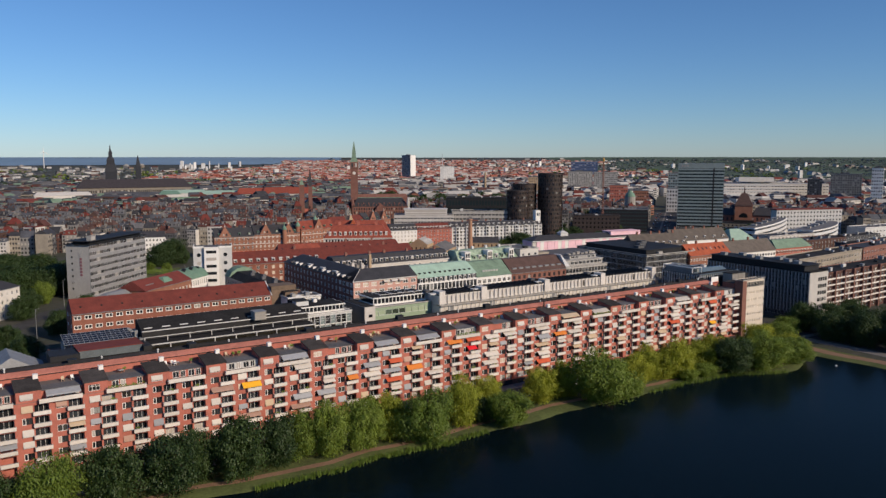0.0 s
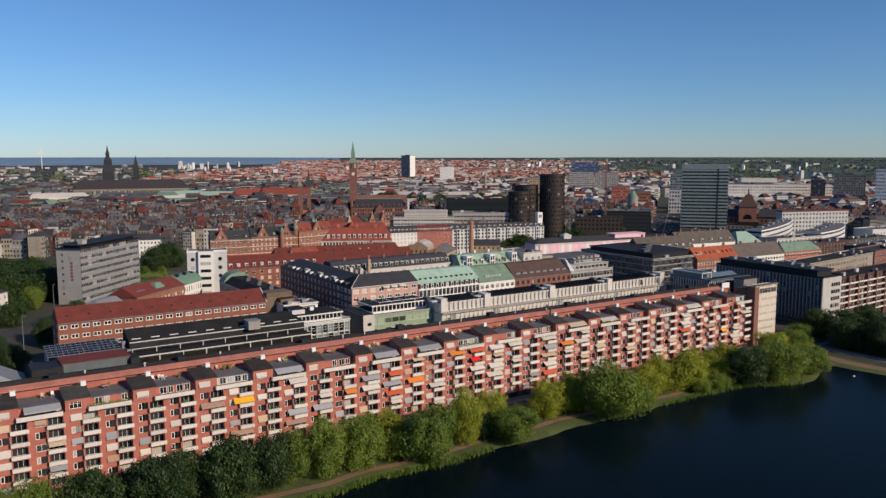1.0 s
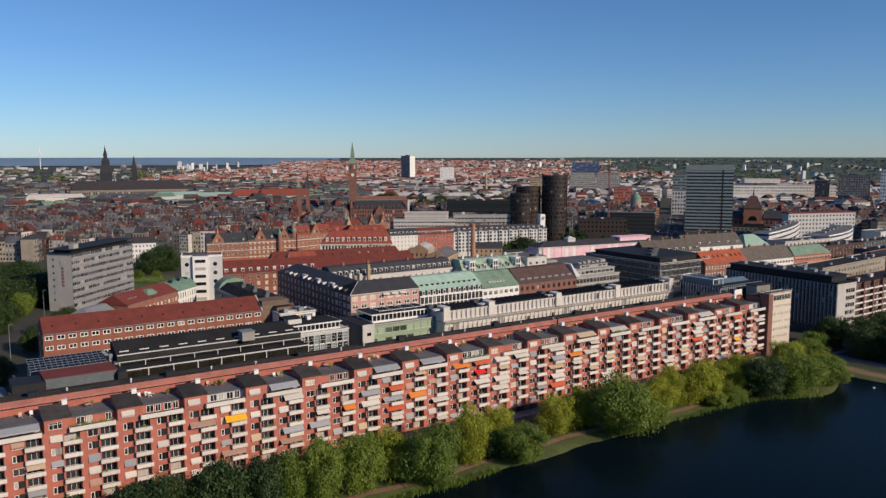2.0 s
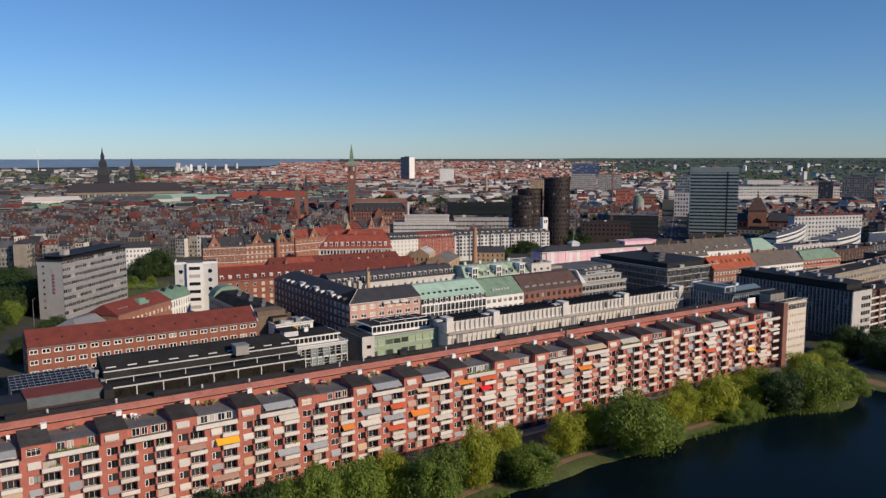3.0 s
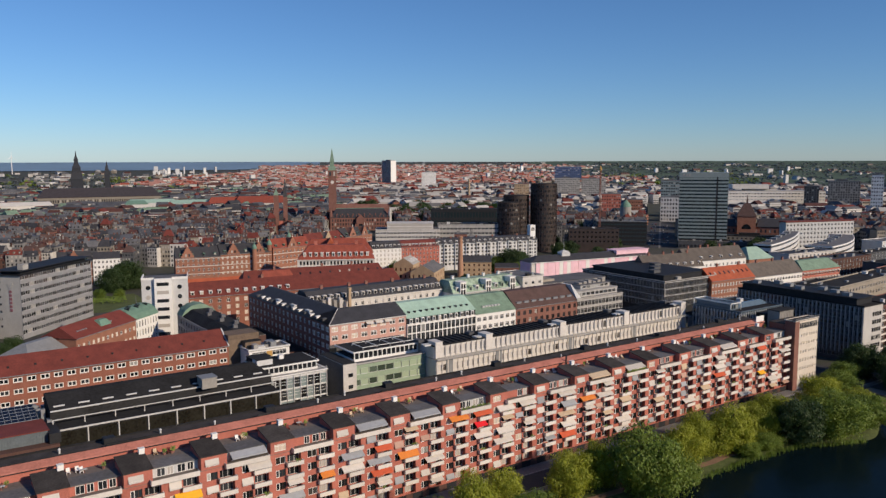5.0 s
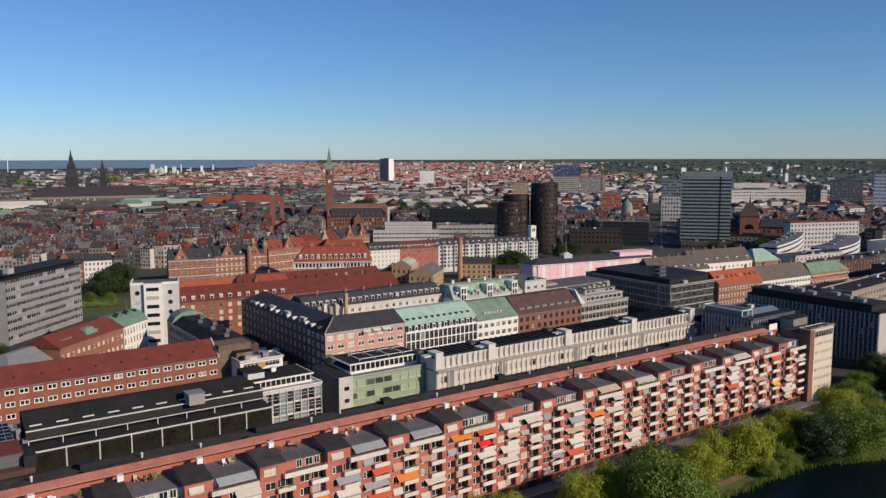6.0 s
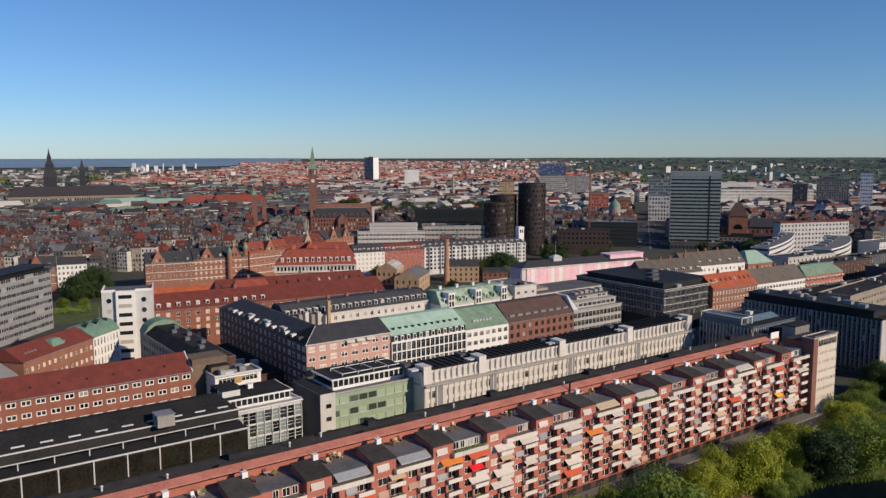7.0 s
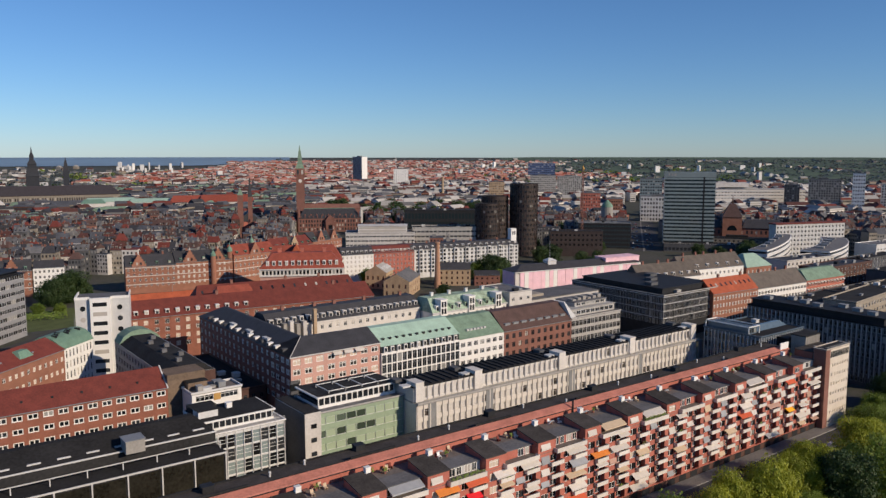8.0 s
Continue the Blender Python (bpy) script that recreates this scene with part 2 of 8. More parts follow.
# ---------------------------------------------------------------- mesh tools
class Solid:
    """Collects faces of one part, with a material slot for each face."""

    def __init__(self):
        self.v, self.f, self.m = [], [], []

    def poly(self, pts, mat=0):
        n = len(self.v)
        self.v.extend(pts)
        self.f.append(tuple(range(n, n + len(pts))))
        self.m.append(mat)
        return self

    def hull(self, low, high, mat=0, cap=True):
        """Walls between two rings of points of equal length, with both ends closed."""
        n, k = len(self.v), len(low)
        self.v.extend(low)
        self.v.extend(high)
        for i in range(k):
            j = (i + 1) % k
            self.f.append((n + i, n + j, n + k + j, n + k + i))
            self.m.append(mat)
        if cap:
            self.f.append(tuple(n + k + i for i in range(k)))
            self.f.append(tuple(n + i for i in reversed(range(k))))
            self.m.extend((mat, mat))
        return self

    def box(self, x0, x1, y0, y1, z0, z1, mat=0):
        lo = [(x0, y0), (x1, y0), (x1, y1), (x0, y1)]
        return self.hull([(*p, z0) for p in lo], [(*p, z1) for p in lo], mat)

    def wedge(self, x0, x1, y0, y1, z0, z1, top, mat=0):
        """A box whose top is another rectangle (a0, a1, b0, b1): frustum, hip or ridge."""
        a0, a1, b0, b1 = top
        return self.hull([(x0, y0, z0), (x1, y0, z0), (x1, y1, z0), (x0, y1, z0)], [(a0, b0, z1), (a1, b0, z1), (a1, b1, z1), (a0, b1, z1)], mat)

    def tube(self, x, y, r0, r1, z0, z1, n=12, mat=0):
        ring = [(math.cos(2 * math.pi * i / n), math.sin(2 * math.pi * i / n)) for i in range(n)]
        return self.hull([(x + r0 * c, y + r0 * s, z0) for c, s in ring], [(x + r1 * c, y + r1 * s, z1) for c, s in ring], mat)

    def bar(self, p, q, r, mat=0):
        """A square bar from p to q."""
        p, q = Vector(p), Vector(q)
        d = (q - p).normalized()
        a = d.cross(Vector((0, 0, 1)) if abs(d.z) < 0.9 else Vector((1, 0, 0))).normalized() * r
        b = d.cross(a).normalized() * r
        ring = [a + b, -a + b, -a - b, a - b]
        return self.hull([tuple(p + o) for o in ring], [tuple(q + o) for o in ring], mat)

    def mesh(self, name, mats):
        me = bpy.data.meshes.new(name)
        me.from_pydata(self.v, [], self.f)
        for m in mats:
            me.materials.append(m)
        me.polygons.foreach_set("material_index", self.m)
        me.validate()
        me.update()
        return me


def part(name, solid, mats, parent, label="", at=None, kind=""):
    """Links a Solid or a ready mesh as one object under a thing or a part."""
    me = solid.mesh(name, mats if isinstance(mats, (list, tuple)) else [mats]) if isinstance(solid, Solid) else solid
    ob = new(name, me)
    ob.parent = parent
    if at is not None:
        ob.matrix_basis = at
    return tagged(ob, label, "", "", kind)


def thing(name, label, category, x=0, y=0, z=0, rot=0, group="", kind=""):
    ob = new(name)
    ob.empty_display_size = 0.5
    ob.matrix_basis = pose(x, y, z, 0, 0, rot)
    return tagged(ob, label, category, group, kind)


MESHES = {}


def joined(pieces):
    """One mesh out of many placed ones that share a set of materials."""
    s, mats = Solid(), []
    for m, me in pieces:
        n = len(s.v)
        s.v += [tuple(m @ v.co) for v in me.vertices]
        for mt in me.materials:
            if mt not in mats:
                mats.append(mt)
        slots = [mats.index(mt) for mt in me.materials]
        for f in me.polygons:
            s.f.append(tuple(n + k for k in f.vertices))
            s.m.append(slots[f.material_index])
    return s.mesh("joined", mats)


TAKEN = []


def window_mesh(w, h, glass, rim, lights=2, transom=True, b=0.09):
    """A window facing -y with its lower left corner at the origin: rim, mullions and panes set back."""
    key = (round(w, 2), round(h, 2), glass.name, rim.name, lights, transom, b)
    if key not in MESHES:
        s = Solid()
        xs, zs = [0, b], [0, b]
        for i in range(1, lights):
            xs += [w * i / lights - b / 2, w * i / lights + b / 2]
        if transom:
            zs += [h * 0.68, h * 0.68 + b * 0.8]
        xs, zs = xs + [w - b, w], zs + [h - b, h]
        nx_, nz_ = len(xs), len(zs)
        s.v = [(x, 0.0, z) for z in zs for x in xs]
        for j in range(nz_ - 1):
            for i in range(nx_ - 1):
                q = (j * nx_ + i, j * nx_ + i + 1, (j + 1) * nx_ + i + 1, (j + 1) * nx_ + i)
                if i % 2 and j % 2:
                    n = len(s.v)
                    s.v += [(s.v[k][0], 0.09, s.v[k][2]) for k in q]
                    s.f.append((n, n + 1, n + 2, n + 3))
                    s.m.append(1)
                    for k in range(4):
                        s.f.append((q[k], q[(k + 1) % 4], n + (k + 1) % 4, n + k))
                        s.m.append(0)
                else:
                    s.f.append(q)
                    s.m.append(0)
        c4 = (0, nx_ - 1, nz_ * nx_ - 1, (nz_ - 1) * nx_)
        n = len(s.v)
        s.v += [(s.v[k][0], 0.14, s.v[k][2]) for k in c4]
        for k in range(4):
            s.f.append((c4[k], n + k, n + (k + 1) % 4, c4[(k + 1) % 4]))
            s.m.append(0)
        MESHES[key] = s.mesh("window", [rim, glass])
    return MESHES[key]


def spread(length, n, w, margin=None):
    """Start and end of n openings w wide, evenly over a length."""
    margin = (length / n - w) / 2 if margin is None else margin
    step = (length - 2 * margin - w) / max(1, n - 1)
    return [(margin + i * step, margin + i * step + w) for i in range(n)]


def openings(solid, put, length, z0, z1, cols, rows, thick=0.35, mat=0):
    """A wall of piers and bands round openings. put maps (along, deep) ranges to a box."""
    z = z0
    for r0, r1 in rows:
        if r0 > z + 0.01:
            put(solid, 0, length, 0, thick, z, r0, mat)
        s = 0
        for c0, c1 in cols:
            if c0 > s + 0.01:
                put(solid, s, c0, 0, thick, r0, r1, mat)
            s = c1
        if length > s + 0.01:
            put(solid, s, length, 0, thick, r0, r1, mat)
        z = r1
    if z1 > z + 0.01:
        put(solid, 0, length, 0, thick, z, z1, mat)


def block(name, label, x, y, rot, w, d, h, wall, floors=6, front=8, side=4, win=(1.3, 1.6), glass=GLASS, rim=WHITE, faces="fl",
          base=0.0, first=1.0, lights=2, group="", floor_h=None, category="building", side_wall=None, rows_from=0, transom=True, rim_w=0.09):
    """A building body in its own frame: front along +x at y = 0, looking to -y. Real openings on the seen faces, windows as parts."""
    root = thing(name, label, category, x, y, 0, rot, group)
    TAKEN.append((x, y, rot, w, d))
    fh = floor_h or (h - base - 0.8) / floors
    rows = [(base + first + i * fh, base + first + i * fh + win[1]) for i in range(rows_from, floors)]
    distant, far_panes = math.hypot(x - 30, y - 55) > 455, []
    t = 0.35
    wl, wr, wf = t * ("l" in faces), t * ("r" in faces), t * ("f" in faces)
    s = Solid()
    s.box(wl, w - wr, wf, d, 0, h)
    layouts = []
    if "f" in faces:
        layouts.append((w, front, lambda so, a, b, p, q, z0, z1, m: so.box(a, b, p, q, z0, z1, m), lambda c, z: pose(c[0], 0.12, z)))
    if "l" in faces:
        layouts.append((d - wf, side, lambda so, a, b, p, q, z0, z1, m: so.box(p, q, d - b, d - a, z0, z1, m), lambda c, z: pose(0.12, d - c[0], z, 0, 0, -90)))
    if "r" in faces:
        layouts.append((d - wf, side, lambda so, a, b, p, q, z0, z1, m: so.box(w - q, w - p, wf + a, wf + b, z0, z1, m), lambda c, z: pose(w - 0.12, wf + c[0], z, 0, 0, 90)))
    me = window_mesh(*win, glass, rim, lights, transom, rim_w)
    for i, (length, n, put, place) in enumerate(layouts):
        cols = spread(length, n, win[0]) if n else []
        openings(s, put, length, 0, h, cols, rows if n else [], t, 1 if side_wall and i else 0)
        for c in cols:
            for r0, _ in rows:
                if distant:
                    far_panes.append((place(c, r0), me))
                else:
                    part("window", me, None, root, at=place(c, r0))
    if far_panes:
        part("window_band", joined(far_panes), None, root, kind="stuff")
    part("wall", s, [wall, side_wall or wall], root)
    return root


def flat_roof(root, w, d, h, mat=BITUMEN, edge=WHITE_DULL, lip=0.5, clutter=3, seed=1):
    s = Solid()
    s.box(-0.15, w + 0.15, -0.15, d + 0.15, h, h + 0.15)
    part("roof", s, mat, root)
    e = Solid()
    e.box(-0.25, w + 0.25, -0.25, 0.1, h + 0.15, h + lip).box(-0.25, w + 0.25, d - 0.1, d + 0.25, h + 0.15, h + lip)
    e.box(-0.25, 0.1, 0.1, d - 0.1, h + 0.15, h + lip).box(w - 0.1, w + 0.25, 0.1, d - 0.1, h + 0.15, h + lip)
    part("parapet", e, edge, root)
    rnd = random.Random(seed)
    for _ in range(clutter):
        a, b = rnd.uniform(1.2, 3.2), rnd.uniform(1, 2.4)
        px, py, ph = rnd.uniform(1, max(1.2, w - 4.5)), rnd.uniform(1, max(1.2, d - 3.5)), rnd.uniform(0.7, 1.9)
        c = Solid()
        c.box(px, px + a, py, py + b, h + 0.15, h + ph).box(px - 0.1, px + a + 0.1, py - 0.1, py + b + 0.1, h + ph, h + ph + 0.12)
        part("roof_unit", c, rnd.choice((GREY_METAL, CONCRETE, WHITE_DULL, DARK_METAL)), root)


def pitched_roof(root, w, d, h, rise, mat, hip=0.0, over=0.4, gable=None, chimneys=0, dormers=0, dormer_mat=WHITE, skylights=0, run=None, flat_top=0.0, seed=2, dormer_to=1.0):
    """A ridge roof along x. hip: how far the ridge stops short of the ends; flat_top: width of a level top."""
    yc, ft = (run or d / 2), flat_top / 2
    s = Solid()
    s.wedge(-over * (hip > 0), w + over * (hip > 0), -over, d + over, h, h + rise, (hip, w - hip, yc - ft - 0.05, yc + ft + 0.05))
    part("roof", s, mat, root)
    g = Solid().box(-0.1, w + 0.1, -over - 0.16, -over + 0.02, h - 0.12, h + 0.06)
    part("gutter", g, GREY_METAL, root)
    rnd = random.Random(seed)
    slope = (yc - ft + over) / rise
    for i in range(chimneys):
        cx, c = (i + rnd.uniform(0.3, 0.7)) * w / chimneys, Solid()
        c.box(cx - 0.6, cx + 0.6, yc - 0.45, yc + 0.45, h + rise - 0.6, h + rise + 1.3).box(cx - 0.7, cx + 0.7, yc - 0.55, yc + 0.55, h + rise + 1.3, h + rise + 1.45)
        c.tube(cx - 0.3, yc, 0.16, 0.14, h + rise + 1.45, h + rise + 1.85, 6).tube(cx + 0.3, yc, 0.16, 0.14, h + rise + 1.45, h + rise + 1.85, 6)
        part("chimney", c, BRICK_BROWN, root)
    dz = min(rise * 0.16, 0.9)
    for c0, c1 in (spread(w - 2 * hip * 0.6, dormers, 1.5) if dormers else []):
        c0 += hip * 0.6
        if c0 > w * dormer_to:
            continue
        y0, c = -over + dz * slope + 0.3, Solid()
        c.box(c0, c0 + 1.5, y0, y0 + 1.9 * slope, h + dz, h + dz + 1.65).box(c0 - 0.12, c0 + 1.62, y0 - 0.15, y0 + 2.2 * slope, h + dz + 1.65, h + dz + 1.8)
        dm = part("dormer", c, dormer_mat, root)
        part("pane", Solid().box(c0 + 0.2, c0 + 1.3, y0 - 0.03, y0, h + dz + 0.3, h + dz + 1.45), GLASS, dm)
    for c0, c1 in (spread(w - 2, skylights, 0.9) if skylights else []):
        c0 += 1
        k, c = 0.45, Solid()
        z0, z1 = h + rise * k, h + rise * (k + 0.2)
        y0, y1 = -over + rise * k * slope, -over + rise * (k + 0.2) * slope
        c.hull([(c0, y0 - 0.1, z0 + 0.1), (c0 + 0.9, y0 - 0.1, z0 + 0.1), (c0 + 0.9, y0, z0 - 0.1), (c0, y0, z0 - 0.1)],
               [(c0, y1 - 0.1, z1 + 0.1), (c0 + 0.9, y1 - 0.1, z1 + 0.1), (c0 + 0.9, y1, z1 - 0.1), (c0, y1, z1 - 0.1)])
        part("skylight", c, GLASS, root)


# ---------------------------------------------------------------- ground, lake, street
def rise_at(x, y):
    """The land lifts slightly towards the horizon."""
    r = min(4950, math.hypot(x - 30, y - 50))
    return 60.0 * max(0.0, (r - 1900) / 3000) ** 1.6


def shore_y(x):
    bulge = 8.5 * math.exp(-((x - 266) / 20) ** 2)
    return 178.5 - bulge + 2.4 * noise.noise((x * 0.021, 3.1, 0.0)) + 1.6 * noise.noise((x * 0.09, 7.7, 0.0)) + 0.6 * noise.noise((x * 0.3, 1.7, 0.0))


def shore_x(y):
    return 296 + 1.5 * math.sin(y * 0.06) + 0.8 * math.sin(y * 0.21)


def ground_z(x, y):
    if x < 345 and y < 215:
        inside = min(shore_y(x) - y, shore_x(y) - x)
        return max(-3.0, min(0.0, -inside * 0.22 - 0.25)) if inside > -2.5 else 0.0
    return rise_at(x, y)


def axis(lo, fine0, fine1, hi, step, coarse):
    a = [fine0 + i * step for i in range(int((fine1 - fine0) / step) + 1)]
    left, right, s = [], [], step
    v = fine0
    while v > lo:
        s = min(s * 1.3, coarse)
        v -= s
        left.append(v)
    v, s = a[-1], step
    while v < hi:
        s = min(s * 1.3, coarse)
        v += s
        right.append(v)
    return left[::-1] + a + right


gx, gy = axis(-5100, -60, 330, 5300, 3.0, 90), axis(-3000, 120, 205, 5300, 2.0, 90)
ground = Solid()
ground.v = [(x, y, ground_z(x, y)) for y in gy for x in gx]
nx = len(gx)
for j in range(len(gy) - 1):
    for i in range(nx - 1):
        cx, cy = (gx[i] + gx[i + 1]) / 2, (gy[j] + gy[j + 1]) / 2
        ground.f.append((j * nx + i, j * nx + i + 1, (j + 1) * nx + i + 1, (j + 1) * nx + i))
        ground.m.append(0 if (cy < 199 and cx < 305) else 1)
g_ob = tagged(new("ground", ground.mesh("ground", [GRASS, CITY_GROUND])), "grassy lake bank running on into city ground", "ground", kind="structure")
for p in g_ob.data.polygons:
    p.use_smooth = True

water = Solid()
water.poly([(-3000, -2900, -0.42), (298.5, -2900, -0.42), (298.5, 183, -0.42), (-3000, 183, -0.42)])
tagged(new("water", water.mesh("water", [WATER])), "dark navy lake water with faint ripples", "lake", kind="structure")


def strip(name, label, category, pts, half, z, mat, top=0.0, kind="structure"):
    """A ribbon of ground with a small thickness along a line."""
    s, n = Solid(), len(pts)
    sides = []
    for i, p in enumerate(pts):
        a, b = Vector(pts[max(0, i - 1)]), Vector(pts[min(n - 1, i + 1)])
        d = (b - a).normalized()
        o = Vector((-d.y, d.x)) * half
        sides.append((Vector(p) + o, Vector(p) - o))
    for (a0, a1), (b0, b1) in zip(sides, sides[1:]):
        s.hull([(*a0, -0.2), (*a1, -0.2), (*b1, -0.2), (*b0, -0.2)], [(*a0, z), (*a1, z), (*b1, z), (*b0, z)])
    return tagged(new(name, s.mesh(name, [mat])), label, category, kind=kind)


strip("path", "brown trodden gravel path along the lake bank", "path", [(x, shore_y(x) + 5.4 + math.sin(x * 0.05)) for x in range(-60, 300, 6)], 1.1, 0.03, DIRT)
strip("path", "brown gravel path on the far bank", "path", [(shore_x(y) + 6.5, y) for y in range(60, 190, 6)], 2.6, 0.03, DIRT)
strip("road", "asphalt lakeside street between trees and flats", "road", [(-80, 202.2), (345, 202.2)], 4.2, 0.02, ASPHALT)
strip("pavement", "grey paved footway in front of the flats", "pavement", [(-80, 208.6), (345, 208.6)], 2.1, 0.14, PAVING)
strip("pavement", "grey paved footway under the trees", "pavement", [(-80, 196.8), (345, 196.8)], 1.1, 0.14, PAVING)
strip("kerb", "pale granite kerb", "kerb", [(-80, 206.45), (345, 206.45)], 0.13, 0.16, KERB_STONE)
strip("kerb", "pale granite kerb", "kerb", [(-80, 197.97), (345, 197.97)], 0.13, 0.16, KERB_STONE)
strip("road", "asphalt cross street beyond the flats", "road", [(327, 20), (327, 330)], 7.0, 0.024, ASPHALT)
strip("pavement", "paved footway along the far bank", "pavement", [(315, 20), (315, 195)], 3.0, 0.14, PAVING)

# ---------------------------------------------------------------- the long block of flats
HEAD_FELT = material("head_felt", (0.062, 0.056, 0.053), 0.95, vary=0.35, scale=0.4, fine=3.0, per_object=0.3, spec=0.15)
X0, BAY, NB, FY, FH = -14.55, 15.25, 20, 211.0, 2.95
flats = thing("apartment_block", "long red brick block of flats with white balconies and coloured awnings", "apartment building")
wall, roof, back = Solid(), Solid(), Solid()
LEVELS = [1.6 + FH * i for i in range(6)]
TOP = 19.3
XE = X0 + BAY * NB
# lower body with openings: two windows and two loggias in each bay
cols, loggia, wins = [], [], []
for b in range(NB):
    o = X0 + b * BAY
    for k in (0, 1):
        s0 = o + 1.1 + k * 7.6
        wins.append((s0, s0 + 2.3))
        loggia.append((s0 + 2.75, s0 + 6.0))
        cols += [wins[-1], loggia[-1]]
rows = [(z + 0.25, z + 2.4) for z in LEVELS]
z = 0.0
for r0, r1 in rows:
    wall.box(X0, XE, FY, FY + 0.4, z, r0)
    s = X0
    for c0, c1 in cols:
        wall.box(s, c0, FY, FY + 0.4, r0, r1)
        s = c1
    wall.box(s, XE, FY, FY + 0.4, r0, r1)
    z = r1
wall.box(X0, XE, FY, FY + 0.4, z, TOP + 0.2)
for c0, c1 in wins:
    for r0, r1 in rows:
        wall.box(c0, c1, FY + 0.05, FY + 0.4, r0, r0 + 0.45)
wall.box(X0, XE, FY + 1.5, FY + 18.3, 0, TOP)
for c0, c1 in loggia:
    wall.box(c0 - 0.46, c0, FY + 0.4, FY + 1.5, 0, TOP)
    wall.box(c1, c1 + 0.4, FY + 0.4, FY + 1.5, 0, TOP)
for r0, r1 in rows:
    wall.box(X0, XE, FY + 0.4, FY + 1.5, r1, r1 + 0.5)
part("wall", wall, BRICK, flats)
# dark strip along the foot of the wall, standing for the trees' shade
plinth = Solid().box(X0, XE, FY - 0.06, FY - 0.004, 0, 1.75)
part("plinth", plinth, BRICK_DARK, flats, "street-level brick strip coloured dark for tree shade")
for b in range(3, NB):
    for k in range(3):
        g0 = X0 + b * BAY + 1.2 + k * 4.9
        part("garage_door", Solid().box(g0, g0 + 3.0, FY - 0.12, FY - 0.06, 0.1, 1.6).box(g0 - 0.12, g0 + 3.12, FY - 0.14, FY - 0.06, 1.6, 1.72), DARK_METAL, flats)
# upper storey: brick heads, recessed penthouses, terraces and the high back wall
upper, deck, cap, rear = Solid(), Solid(), Solid(), Solid()
deck.box(X0, XE, FY, FY + 18.3, TOP + 0.2, TOP + 0.32)
part("terrace", deck, TERRACE, flats, "grey paved roof terraces")
BACK = FY + 10.0
upper.box(X0, XE, BACK, BACK + 0.5, TOP + 0.32, 23.6)
for b in range(NB):
    o = X0 + b * BAY
    upper.box(o, o + 5.5, FY, FY + 0.35, TOP + 0.32, 20.1).box(o, o + 0.9, FY, FY + 0.35, 20.1, 21.7).box(o + 3.6, o + 5.5, FY, FY + 0.35, 20.1, 21.7)
    upper.box(o, o + 5.5, FY, FY + 0.35, 21.7, 22.35).hull([(o, FY + 0.36, TOP + 0.32), (o + 5.5, FY + 0.36, TOP + 0.32), (o + 5.5, FY + 7.0, TOP + 0.32), (o, FY + 7.0, TOP + 0.32)],
                                                            [(o, FY + 0.36, 22.4), (o + 5.5, FY + 0.36, 22.4), (o + 5.5, FY + 7.0, 23.65), (o, FY + 7.0, 23.65)])
part("upper_wall", upper, BRICK, flats)
slope = Solid()
slope.hull([(X0, BACK - 0.1, 23.6), (XE, BACK - 0.1, 23.6), (XE, BACK + 2.0, 23.6), (X0, BACK + 2.0, 23.6)],
           [(X0, BACK + 0.1, 23.8), (XE, BACK + 0.1, 23.8), (XE, BACK + 2.0, 24.6), (X0, BACK + 2.0, 24.6)])
part("tiled_verge", slope, tile_material("verge_tile", (0.40, 0.158, 0.115)), flats, "sloping strip of red roof tiles")
part("gutter", Solid().box(X0, XE, BACK - 0.28, BACK - 0.1, 23.45, 23.62), DARK_METAL, flats, "dark gutter along the back wall")
for px_, h0 in ((189.5, 25.6), (98.0, 24.0)):
    part("downpipe", Solid().box(px_, px_ + 0.35, BACK - 0.35, BACK - 0.02, TOP + 0.32, h0), DARK_METAL, flats, "dark downpipe on the back wall")
for i in range(9):
    c0 = X0 + 10 + i * 33.0
    part("roof_strip", Solid().box(c0, c0 + 11, BACK + 2.3, BACK + 2.7, 24.0, 25.0), BITUMEN, flats)
rear.box(X0, XE, BACK + 2.0, FY + 18.3, TOP + 0.32, 24.0)
part("rear_roof", rear, HEAD_FELT, flats, "flat dark felt roof")
part("roof_upstand", Solid().box(X0, XE, BACK + 2.0, BACK + 2.15, 24.0, 24.7), BITUMEN, flats)
part("roof_edge", Solid().box(X0, XE, FY + 18.1, FY + 18.5, 24.0, 24.3), BITUMEN, flats)
